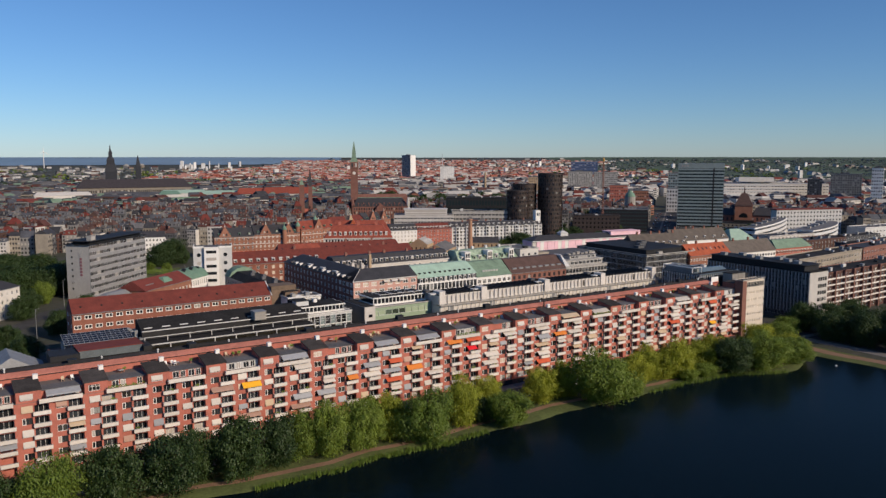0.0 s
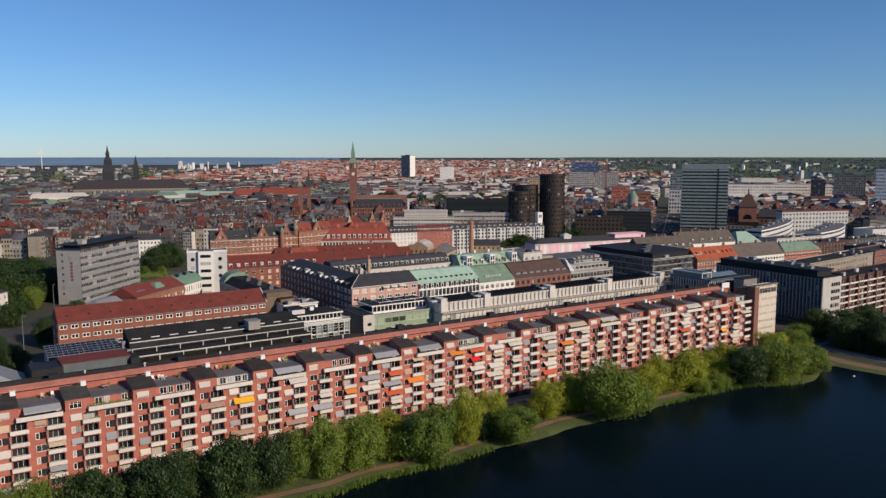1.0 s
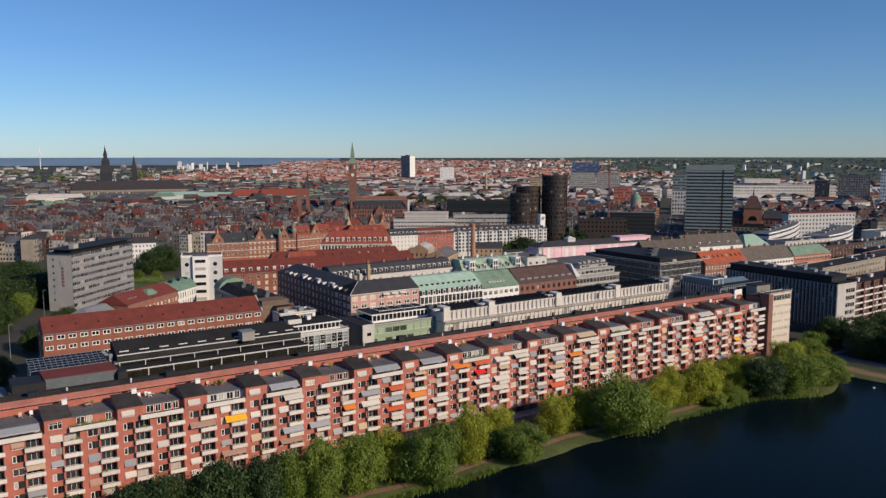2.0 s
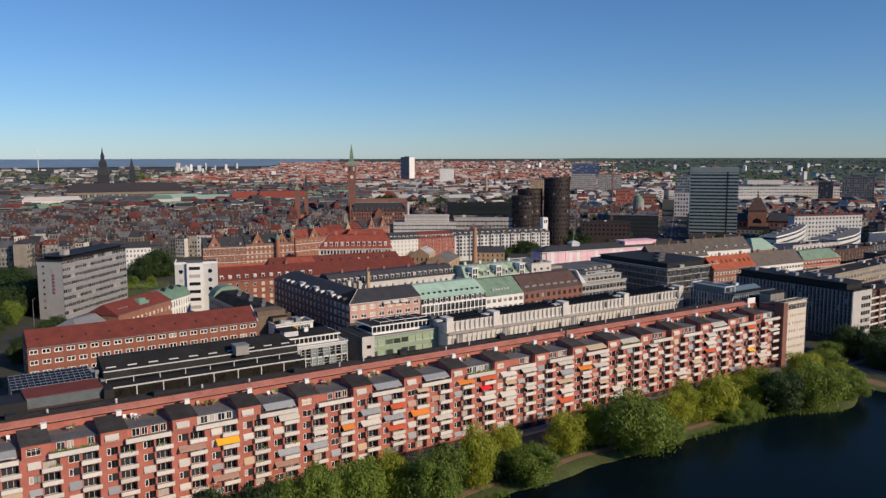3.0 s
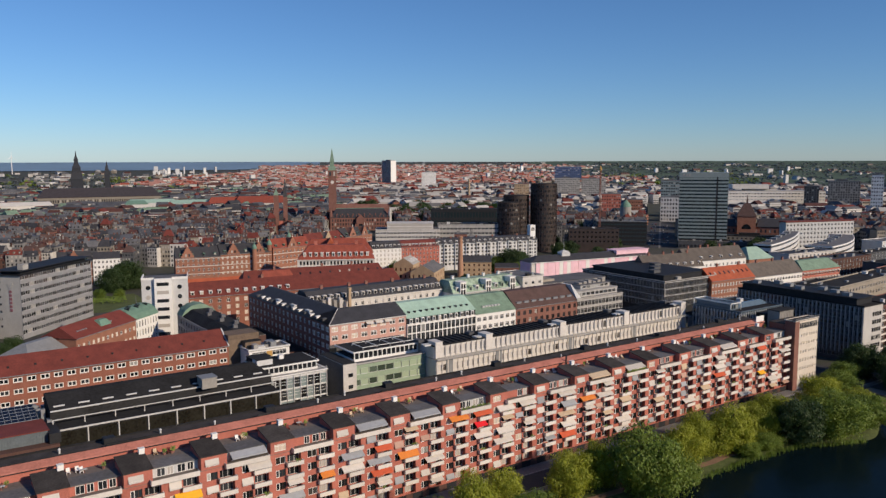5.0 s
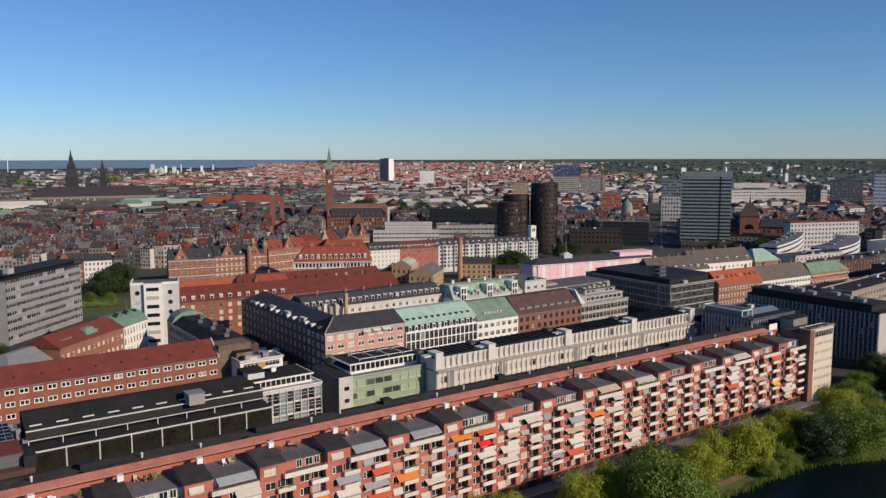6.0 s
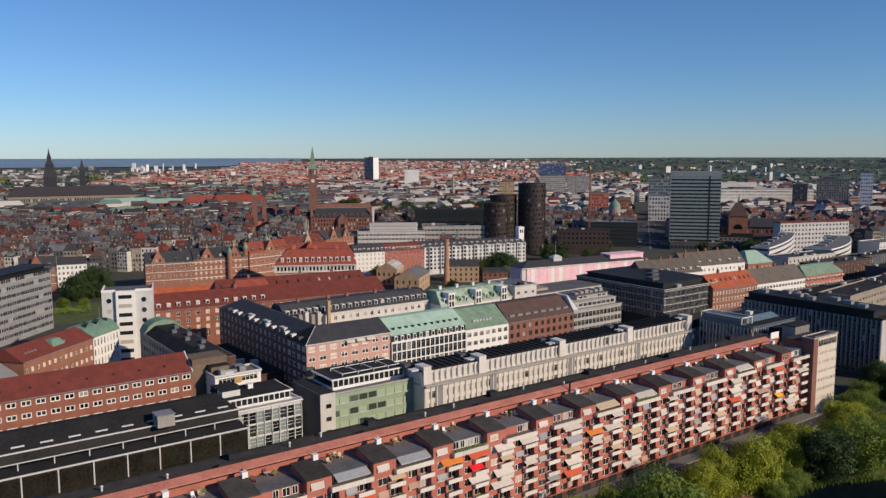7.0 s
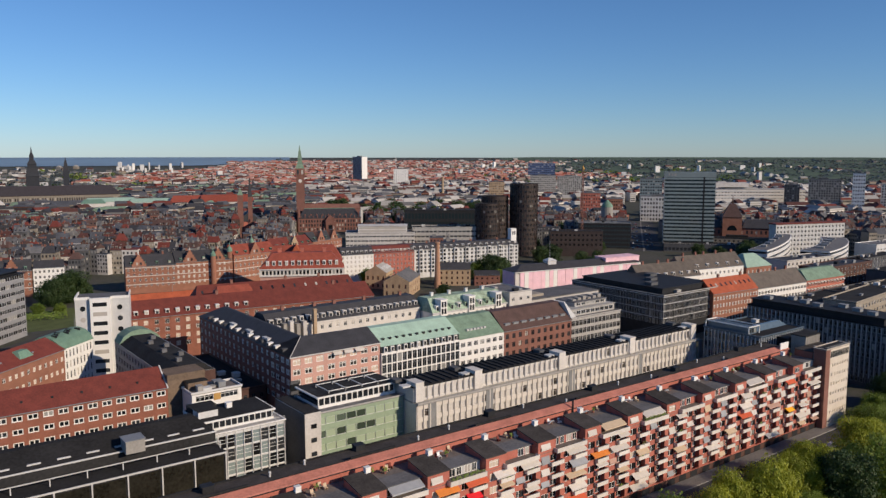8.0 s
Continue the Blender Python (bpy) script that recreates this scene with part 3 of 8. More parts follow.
for b in range(NB):
    rnd = random.Random(b)
    o = X0 + b * BAY
    h = Solid()
    h.hull([(o - 0.2, FY - 0.15, 22.35), (o + 5.7, FY - 0.15, 22.35), (o + 5.7, FY + 7.2, 23.7), (o - 0.2, FY + 7.2, 23.7)],
           [(o - 0.2, FY - 0.15, 22.55), (o + 5.7, FY - 0.15, 22.55), (o + 5.7, FY + 7.2, 23.9), (o - 0.2, FY + 7.2, 23.9)])
    part("head_roof", h, HEAD_FELT, flats)
    part("window", window_mesh(2.7, 1.6, GLASS_WARM, WHITE, 3), None, flats, at=pose(o + 0.9, FY + 0.1, 20.1))
    # penthouse set back behind the wide balcony
    p = Solid()
    p.box(o + 5.5, o + BAY, FY + 2.0, BACK, TOP + 0.32, 21.7)
    part("penthouse_wall", p, rnd.choice((BRICK, BRICK, WHITE_DULL)), flats)
    q = Solid().box(o + 5.52, o + BAY - 0.02, FY + 1.5, FY + 6.2, 21.7, 21.86)
    part("penthouse_roof", q, FELT_GREY, flats)
    part("upper_terrace", Solid().box(o + 5.52, o + BAY - 0.02, FY + 6.2, BACK, 21.7, 21.84).box(o + 0.02, o + 5.5, FY + 7.2, BACK, 21.7, 21.84), TERRACE, flats, "paved terrace behind the penthouse roof")
    for i in range(4):
        if rnd.random() < 0.85:
            part("window", window_mesh(1.3 if i % 2 else 1.7, 1.75, GLASS, WHITE, 2, False), None, flats, at=pose(o + 6.8 + i * 2.05, FY + 1.9, TOP + 0.4))
    c = Solid()
    c.box(o + 4.5, o + 5.65, FY + 6.0, FY + 7.0, 23.4, 24.75).box(o + 4.45, o + 5.7, FY + 5.95, FY + 7.05, 24.75, 24.85)
    part("chimney", c, WHITE, flats, "low white rendered chimney block")
    w = Solid()
    w.box(o + 4.9, o + 14.6, FY - 1.25, FY + 0.1, TOP - 0.05, TOP + 0.1).box(o + 4.9, o + 14.6, FY - 1.25, FY - 1.15, TOP + 0.1, TOP + 1.0)
    w.box(o + 4.9, o + 5.0, FY - 1.15, FY, TOP + 0.1, TOP + 1.0).box(o + 14.5, o + 14.6, FY - 1.15, FY, TOP + 0.1, TOP + 1.0)
    part("wide_balcony", w, SLAB_WHITE, flats)
    # chairs, tables and pots on the upper terrace
    for _ in range(5 if b > 3 else 3):
        fx, fy, u = o + rnd.uniform(6.2, 14.5), FY + rnd.uniform(6.6, 9.0), Solid()
        pick, base = rnd.random(), 21.84
        if pick < 0.5:
            ch = thing("terrace_chair", "small garden chair standing on a roof terrace", "chair", group="terrace furniture")
            cloth = rnd.choice((WHITE, WHITE, TILE_DEEP, AWN_TAN))
            part("seat", Solid().box(fx, fx + 0.7, fy, fy + 0.7, base + 0.42, base + 0.5), cloth, ch)
            part("backrest", Solid().hull([(fx, fy + 0.6, base + 0.5), (fx + 0.7, fy + 0.6, base + 0.5), (fx + 0.7, fy + 0.68, base + 0.5), (fx, fy + 0.68, base + 0.5)],
                                          [(fx, fy + 0.8, base + 1.15), (fx + 0.7, fy + 0.8, base + 1.15), (fx + 0.7, fy + 0.88, base + 1.15), (fx, fy + 0.88, base + 1.15)]), cloth, ch)
            part("frame", Solid().box(fx, fx + 0.07, fy, fy + 0.65, base, base + 0.42).box(fx + 0.63, fx + 0.7, fy, fy + 0.65, base, base + 0.42), cloth, ch)
        elif pick < 0.68:
            tb = thing("terrace_table", "low wooden table on a roof terrace", "table", group="terrace furniture")
            part("tabletop", Solid().box(fx - 0.1, fx + 1.2, fy, fy + 0.8, base + 0.7, base + 0.75), rnd.choice((WHITE_DULL, BRICK_BROWN)), tb)
            part("pedestal", Solid().box(fx + 0.35, fx + 0.75, fy + 0.2, fy + 0.6, base, base + 0.08).box(fx + 0.5, fx + 0.6, fy + 0.35, fy + 0.45, base + 0.08, base + 0.7), BRICK_BROWN, tb)
        else:
            pp = thing("potted_plant", "green shrub in a round pot on a roof terrace", "plant", group="terrace furniture")
            part("pot", Solid().tube(fx, fy, 0.28, 0.36, base, base + 0.5, 8), BRICK_BROWN, pp)
            for _i in range(22):
                a, e, q2 = rnd.uniform(-0.45, 0.35), rnd.uniform(-0.45, 0.3), rnd.uniform(0.45, 1.2)
                u.poly([(fx + a, fy + e, base + q2), (fx + a + 0.3, fy + e + 0.1, base + q2 + 0.08), (fx + a + 0.15, fy + e + 0.22, base + q2 + 0.3)])
            part("leaves", u, LEAF_GREEN, pp, kind="stuff")
    if b in (3, 10, 14):
        pl = Solid()
        for _ in range(90):
            a, e, q2 = rnd.uniform(5.2, 14.2), rnd.uniform(-1.1, -0.8), rnd.uniform(0.85, 1.5)
            pl.poly([(o + a, FY + e, TOP + q2), (o + a + 0.3, FY + e + rnd.uniform(-0.2, 0.2), TOP + q2 + 0.1), (o + a + 0.12, FY + e + 0.15, TOP + q2 + 0.35)])
        tagged(new("balcony_plants", pl.mesh("balcony_plants", [LEAF_GREEN])), "green plants growing along a balcony front", "plant", kind="stuff")
# balconies, loggia glazing, windows
bal = Solid()
bal.box(-0.35, 3.55, -1.0, 0.38, 0, 0.16).box(-0.35, 3.55, -1.0, -0.9, 0.16, 0.95).box(-0.35, -0.26, -0.9, 0, 0.16, 0.95).box(3.46, 3.55, -0.9, 0, 0.16, 0.95)
BAL = bal.mesh("balcony", [SLAB_WHITE])
RAIL = Solid().box(-0.39, 3.59, -1.05, -0.85, 0.97, 1.03).box(-0.39, 3.59, -0.97, -0.93, 1.03, 1.06).mesh("handrail", [GREY_METAL])
DOOR = window_mesh(3.25, 2.15, GLASS, WHITE_DULL, 3, False)
WIN = joined([(pose(0, 0, 0), window_mesh(0.85, 1.65, GLASS, WHITE, 1, False, 0.13)), (pose(0.85, 0.06, 0), window_mesh(1.45, 1.65, GLASS_DARK, BRICK_DARK, 2, False, 0.06))])
PANEL = window_mesh(2.3, 1.65, GLASS_WARM, WHITE, 2, False)


def awning(w, drop, out, mat, cx, yz, z, parent):
    s = Solid()
    s.hull([(0, 0, -0.05), (w, 0, -0.05), (w, -out, -drop - 0.05), (0, -out, -drop - 0.05)], [(0, 0, 0.02), (w, 0, 0.02), (w, -out, -drop + 0.02), (0, -out, -drop + 0.02)])
    aw = part("awning", s, mat, parent, at=pose(cx, yz, z))
    v = Solid().box(0.01, w - 0.01, -out - 0.03, -out + 0.02, -drop - 0.3, -drop)
    part("valance", v, mat, aw)


# awnings that stand out: bay, half, storey, cloth and width
SET = {(5, 1, 4): (AWN_YELLOW, 5.4), (10, 0, 5): (AWN_ORANGE, 5.6), (10, 1, 5): (AWN_VERMILION, 5.6), (10, 1, 4): (AWN_RED, 3.6), (13, 0, 4): (AWN_ORANGE, 5.4),
       (17, 0, 3): (AWN_VERMILION, 5.4), (9, 0, 3): (AWN_ORANGE, 5.6), (8, 1, 4): (AWN_VERMILION, 4.4), (8, 1, 2): (AWN_VERMILION, 5.4), (7, 1, 3): (AWN_ORANGE, 3.4),
       (12, 1, 1): (AWN_VERMILION, 5.6), (18, 1, 2): (AWN_YELLOW, 3.6), (18, 1, 5): (AWN_VERMILION, 4.6), (15, 0, 2): (AWN_TAN, 4.4), (14, 0, 3): (AWN_TAN, 4.4),
       (16, 1, 2): (AWN_TAN, 4.4), (9, 1, 2): (AWN_WHITE, 5.4), (8, 0, 4): (AWN_GREY, 5.6), (8, 0, 3): (AWN_WHITE, 5.6), (7, 0, 2): (AWN_GREY, 5.8), (6, 1, 5): (AWN_WHITE, 5.2),
       (6, 1, 2): (AWN_GREY, 5.6), (11, 0, 5): (AWN_WHITE, 5.4), (11, 1, 5): (AWN_WHITE, 5.4), (11, 0, 3): (AWN_WHITE, 5.6), (10, 1, 3): (AWN_WHITE, 5.4), (12, 1, 4): (AWN_GREY, 5.2),
       (12, 1, 2): (AWN_WHITE, 5.2), (17, 0, 5): (AWN_WHITE, 4.8), (17, 0, 4): (AWN_WHITE, 5.2), (16, 0, 1): (AWN_WHITE, 5.6), (14, 0, 1): (AWN_WHITE, 5.6), (19, 0, 1): (AWN_WHITE, 5.2)}
# large awnings of the top storey
PENTHOUSE = {2: AWN_GREY, 6: AWN_GREY, 8: AWN_GREY, 9: AWN_GREY, 13: AWN_TAN, 14: AWN_WHITE, 17: AWN_WHITE}
rnd = random.Random(5)
for n in range(2 * NB):
    b, k = divmod(n, 2)
    w0, (l0, l1) = wins[n][0], loggia[n]
    for lv, zb in enumerate(LEVELS):
        if lv > 0:
            bo = part("balcony", BAL, None, flats, at=pose(l0, FY, zb))
            part("handrail", RAIL, None, bo)
        if b >= 2 or lv > 2:
            part("balcony_door", DOOR, None, flats, at=pose(l0, FY + 1.3, zb + 0.25))
            part("window", PANEL if rnd.random() < 0.22 else WIN, None, flats, at=pose(w0, FY + 0.12, zb + 0.7))
        cloth = rnd.choice((AWN_WHITE, AWN_WHITE, AWN_WHITE, AWN_GREY, AWN_GREY, AWN_TAN, AWN_DUSK))
        chance, tilt = rnd.random(), rnd.uniform(0.75, 1.25)
        if (b, k, lv) in SET:
            cloth, wide = SET[b, k, lv]
            awning(wide, 0.85 * tilt, 1.35, cloth, l1 + 0.3 - wide - 1.6 * (cloth is AWN_RED), FY - 0.02, zb + 2.6, flats)
        elif chance < 0.10:
            awning(3.7, 0.6 * tilt, 1.1, cloth, l0 - 0.2, FY - 0.02, zb + 2.6, flats)
        elif chance < 0.14:
            awning(6.0, 0.75 * tilt, 1.3, cloth, w0 - 0.1, FY - 0.02, zb + 2.6, flats)
        elif chance < 0.44:
            awning(2.5, 1.2 * tilt, 0.34, cloth, w0 - 0.1, FY - 0.02, zb + 2.42, flats)
for b in range(NB):
    o = X0 + b * BAY
    if b in PENTHOUSE:
        awning(7.8, 0.85, 1.9, PENTHOUSE[b], o + 6.6, FY + 1.6, 21.7, flats)
    if b % 4 != 3:
        awning(2.9, 1.0, 0.34, AWN_WHITE, o + 0.8, FY - 0.02, 21.7, flats)
# greenery hanging over some balcony fronts
for i in range(26):
    n, lv = rnd.randrange(6, 2 * NB), rnd.randrange(1, 6)
    c, x0, g = (rnd.uniform(0.3, 2.6), loggia[n][0], Solid())
    pot = thing("balcony_planter", "leafy plant in a box on a balcony", "plant", group="balcony plants")
    part("box", Solid().box(x0 + c - 0.35, x0 + c + 0.5, FY - 0.88, FY - 0.6, LEVELS[lv] + 0.16, LEVELS[lv] + 0.8), BRICK_BROWN, pot)
    for _ in range(26):
        a, e, q = rnd.gauss(0.05, 0.35), rnd.uniform(-1.15, -0.7), rnd.uniform(0.75, 1.45)
        g.poly([(x0 + c + a, FY + e, LEVELS[lv] + q), (x0 + c + a + 0.22, FY + e + rnd.uniform(-0.12, 0.12), LEVELS[lv] + q + 0.06), (x0 + c + a + 0.08, FY + e + 0.1, LEVELS[lv] + q + 0.26)])
    part("leaves", g, LEAF_GREEN, pot, kind="stuff")
# vents on the rear roof
for i in range(26):
    vx, s = X0 + 8 + i * 11.6 + rnd.uniform(-2, 2), Solid()
    vy = BACK + rnd.uniform(3, 7)
    if i % 3:
        s.tube(vx, vy, 0.22, 0.22, 24.0, 24.9, 8).tube(vx, vy, 0.34, 0.1, 24.9, 25.15, 8)
        part("roof_vent", s, WHITE_DULL, flats)
    else:
        s.box(vx, vx + 2.2, vy, vy + 1.8, 24.0, 25.2).box(vx - 0.1, vx + 2.3, vy - 0.1, vy + 1.9, 25.2, 25.32)
        part("roof_unit", s, DARK_METAL, flats)

part("white_panel", Solid().box(XE - 5.0, XE - 0.3, BACK + 0.2, BACK + 0.5, 23.9, 26.0), WHITE, flats, "white panel at the end of the back wall")
END_CREAM = material("end_render", (0.60, 0.535, 0.45), 0.85, vary=0.1, scale=0.2, fine=2.0)
# pale end building, proud of the brick front
end = block("end_building", "tall cream rendered end building with small square windows under the roof", 290.5, 208.9, 0, 14.8, 4.0, 25.4, END_CREAM, 8, 9, 5, (0.75, 1.2), GLASS_END, END_CREAM, "f", lights=1)
flat_roof(end, 14.8, 4.0, 25.4, BITUMEN, END_CREAM, 0.35, 0)
er = Solid().box(-0.2, 15, -0.2, -0.12, 26.3, 26.4).box(-0.2, 15, -0.2, -0.12, 25.95, 26.02).box(14.92, 15, -0.12, 4.2, 26.3, 26.4).box(-0.2, -0.12, -0.12, 4.2, 26.3, 26.4)
for i in range(16):
    er.box(-0.2 + i * 1.008, -0.12 + i * 1.008, -0.2, -0.12, 25.7, 26.3)
part("roof_rail", er, GREY_METAL, end)
part("rear_body", Solid().box(0, 14.8, 4.3, 10.3, 0, 23.9).box(-0.1, 14.9, 4.2, 10.4, 23.9, 24.1, 1), [BRICK_BROWN, HEAD_FELT], end)
s = Solid().box(7.0, 16.0, 10.6, 15.5, 0, 26.7).box(6.7, 16.3, 10.4, 15.8, 26.7, 27.0, 1)
for i in range(9):
    s.box(7.2 + i * 1.0, 7.55 + i * 1.0, 10.45, 10.6, 24.0, 26.7)
part("rear_block", s, [CONCRETE_WARM, BITUMEN], end, "brown-grey rear block with fins")
s = Solid()
for i in range(11):
    s.box(3.0 + i * 1.05, 3.75 + i * 1.05, -0.05, 0.02, 22.6, 24.6)
part("attic_panes", s, GLASS, end)
part("corner_strip", Solid().box(-0.1, 2.6, -0.08, -0.02, 0, 25.3).box(-0.1, -0.02, -0.02, 3.9, 0, 25.3), BRICK_BROWN, end, "brown brick corner strip")


# ---------------------------------------------------------------- first row behind the flats
SOLAR = material("solar_cells", (0.012, 0.018, 0.035), 0.25, vary=0.2, scale=1.0, fine=4.0, bump=0.0, spec=0.25)
FIRE_WALL = material("ochre_fire_wall", (0.16, 0.115, 0.08), 0.9, vary=0.25, scale=0.3, fine=2.0)
# hall with stepped dark roofs and white rails
hall = thing("hall_building", "hall with stepped dark felt roofs and white steel rails", "building", 56.3, 254.6, 0)
part("main_body", Solid().box(0, 57, 6, 15, 0, 23.0), BITUMEN, hall)
part("main_roof", Solid().wedge(0, 57, 6, 15, 23.0, 25.4, (0, 54.5, 13, 15)), BITUMEN, hall)
part("front_body", Solid().box(0, 57, 0, 6, 0, 19.6), DARK_METAL, hall)
s = Solid().box(0, 57.2, -0.2, 6, 19.6, 19.9)
part("lower_roof", s, BITUMEN, hall)
s = Solid().box(0, 57.2, -0.3, -0.05, 19.6, 19.95).box(0, 57.2, 5.6, 5.9, 22.8, 23.1).box(0, 57.2, 3.0, 3.15, 21.4, 21.6)
for i in range(9):
    s.box(i * 7.1, i * 7.1 + 0.22, 2.95, 3.15, 19.9, 21.6)
    s.box(i * 7.1, i * 7.1 + 0.28, -0.35, -0.06, 8, 19.6)
part("rail", s, WHITE_DULL, hall, "white steel rails and posts")
for i in range(10):
    s = Solid().box(i * 5.7 + 1, i * 5.7 + 3.6, 7.4, 7.8, 23.4, 23.75)
    part("roof_hatch", s, WHITE_DULL, hall)
s = Solid().box(36.5, 40.5, 3.5, 7.5, 22.8, 25.6).box(36.3, 40.7, 3.3, 7.7, 25.6, 25.75, 1)
part("roof_housing", s, [CONCRETE_WARM, GREY_METAL], hall, "beige lift housing on the roof")
s = Solid()
for i in range(8):
    s.box(i * 7.1 + 0.4, i * 7.1 + 6.8, -0.04, 0.0, 9, 19.2)
part("glazing_band", s, material("hall_glass", (0.022, 0.021, 0.016), 0.12, vary=0.5, scale=0.25, fine=1.5, bump=0.0, spec=0.5), hall)
# plant house with solar panels beside it
RIBBED = material("ribbed_metal", (0.12, 0.145, 0.16), 0.6, vary=0.2, scale=0.4, fine=2.0)
plant = thing("plant_house", "roof plant house with ribbed metal walls and solar panels", "building", 30.5, 249.6, 0)
s = Solid().box(0, 26, 0, 24, 0, 18.2)
part("wall", s, BRICK_DARK, plant)
s = Solid().box(6, 24, 3, 12, 18.2, 21.0)
for i in range(30):
    s.box(6 + i * 0.6, 6.25 + i * 0.6, 2.9, 3.0, 18.2, 21.0)
part("ribbed_wall", s, RIBBED, plant)
s = Solid().box(5.7, 24.3, 2.7, 12.3, 21.0, 21.2)
part("plant_roof", s, TILE_DEEP, plant)
part("dark_box", Solid().box(-2, 6, 1, 10, 18.2, 20.8), DARK_METAL, plant)
part("dark_box", Solid().box(24, 26.5, 1, 10, 18.2, 20.6), DARK_METAL, plant)
for i in range(14):
    for j in range(5):
        u, v, q = 3.6 + i * 1.42, 12.6 + j * 1.6, 21.2 + j * 0.34
        part("solar_panel", Solid().hull([(u, v, q), (u + 1.3, v, q), (u + 1.3, v + 1.48, q + 0.31), (u, v + 1.48, q + 0.31)],
                                         [(u, v - 0.02, q + 0.06), (u + 1.3, v - 0.02, q + 0.06), (u + 1.3, v + 1.46, q + 0.37), (u, v + 1.46, q + 0.37)]), SOLAR, plant)
s = Solid()
for i in range(8):
    s.box(3.5 + i * 2.84, 3.6 + i * 2.84, 12.5, 20.5, 18.2, 21.15)
for j in range(6):
    s.bar((3.4, 12.53 + j * 1.6, 21.24 + j * 0.34), (23.6, 12.53 + j * 1.6, 21.24 + j * 0.34), 0.06)
for i in range(15):
    s.bar((3.54 + i * 1.42, 12.5, 21.24), (3.54 + i * 1.42, 20.6, 22.94), 0.05)
part("panel_rack", s, GREY_METAL, plant)
s = Solid()
rr = random.Random(3)
for i in range(14):
    u, v = rr.uniform(23, 26), rr.uniform(10, 20)
    s.box(u, u + rr.uniform(0.4, 1.4), v, v + rr.uniform(0.4, 1.4), 18.2, rr.uniform(20, 23.4))
part("duct", s, GREY_METAL, plant)
shed = thing("gabled_roof_house", "house with a blue-grey metal gable roof", "house", 9.5, 248.6, 0)
part("wall", Solid().box(0, 18, 0, 16, 0, 17), CREAM_2, shed)
part("roof", Solid().wedge(-0.4, 18.4, -0.4, 16.4, 17, 22, (8.9, 9.1, 2, 16)), GREY_METAL, shed)

# glazed office with white upper storey
GLASS_GRID = pane_material("grid_glass", (0.012, 0.014, 0.016), (0.22, 0.27, 0.27), 0.22)
glz = block("glazed_office", "white framed glazed office with a set-back upper storey", 112.5, 262.5, 0, 19.2, 14, 21.2, WHITE_DULL, 6, 9, 6, (1.95, 3.1), GLASS_GRID, WHITE, "fl", first=0.4, lights=1, rim_w=0.08)
grid = Solid()
for k in range(6):
    grid.box(0.1, 19.1, -0.1, -0.02, 1.7 + k * 3.4, 1.78 + k * 3.4)
for k in range(10):
    grid.box(0.04 + k * 2.11, 0.14 + k * 2.11, -0.18, -0.1, 0.4, 21.2)
part("facade_grid", grid, WHITE, glz, "white steel grid over the front", kind="stuff")
rail = Solid().box(0, 19.2, -0.1, -0.02, 22.3, 22.38)
for k in range(17):
    rail.box(k * 1.19, 0.06 + k * 1.19, -0.1, -0.04, 21.6, 22.3)
part("terrace_rail", rail, WHITE_DULL, glz)
flat_roof(glz, 19.2, 14, 21.2, CONCRETE, WHITE, 0.4, 0)
up = Solid().box(-1, 17.4, 2.5, 13.6, 21.35, 21.9).box(-1, 17.4, 2.9, 13.6, 21.9, 23.6, 1).box(-1.3, 17.8, 2.2, 13.9, 23.6, 24.0)
for i in range(13):
    up.box(-1 + i * 1.5, -0.82 + i * 1.5, 2.7, 2.9, 21.9, 23.6)
part("upper_storey", up, [WHITE, GLASS], glz)
part("upper_roof", Solid().box(-0.9, 17.4, 2.6, 13.7, 24.0, 24.1), BITUMEN, glz)
part("rear_wing", Solid().box(-1, 17.4, 14.2, 24, 0, 16.5).box(-1.3, 17.8, 14.2, 24.3, 16.5, 16.8, 1), [CONCRETE_DARK, BITUMEN], glz)
part("roof_house", Solid().box(-0.6, 4.2, 5.0, 8.5, 24.1, 25.7).box(-0.7, 4.3, 4.9, 8.6, 25.7, 25.8, 1), [WHITE_DULL, BITUMEN], glz)
part("roof_house", Solid().box(-0.6, 5.5, 9.5, 13.3, 24.1, 25.4).box(-0.7, 5.6, 9.4, 13.4, 25.4, 25.52), BITUMEN, glz)
part("roof_unit", Solid().box(8, 9.4, 9, 10.2, 24.1, 25.3).box(7.9, 9.5, 8.9, 10.3, 25.3, 25.4), WHITE, glz)
# annex with terrace and ochre panels behind it
ann = block("terrace_annex", "white annex with an ochre panel and a roof terrace", 119.5, 293.5, 0, 14, 7.6, 22.0, WHITE, 6, 2, 0, (4.9, 1.6), GLASS_DARK, WHITE, "f", first=2.2, lights=4, side_wall=FIRE_WALL)
flat_roof(ann, 14, 7.6, 22.0, TERRACE, WHITE_DULL, 0.7, 5, 5)
part("panel", Solid().box(6.0, 8.0, -0.08, -0.02, 19.6, 21.5), OCHRE, ann, "ochre yellow wall panel")
part("stair_house", Solid().box(0.6, 6.0, 4.5, 7.3, 22.15, 24.2).box(0.4, 6.2, 4.3, 7.5, 24.2, 24.35, 1), [FIRE_WALL, BITUMEN], ann)
part("fire_wall", Solid().box(-3.9, 6.6, 7.7, 15.5, 0, 26.4), FIRE_WALL, ann, "bare ochre brick fire wall")

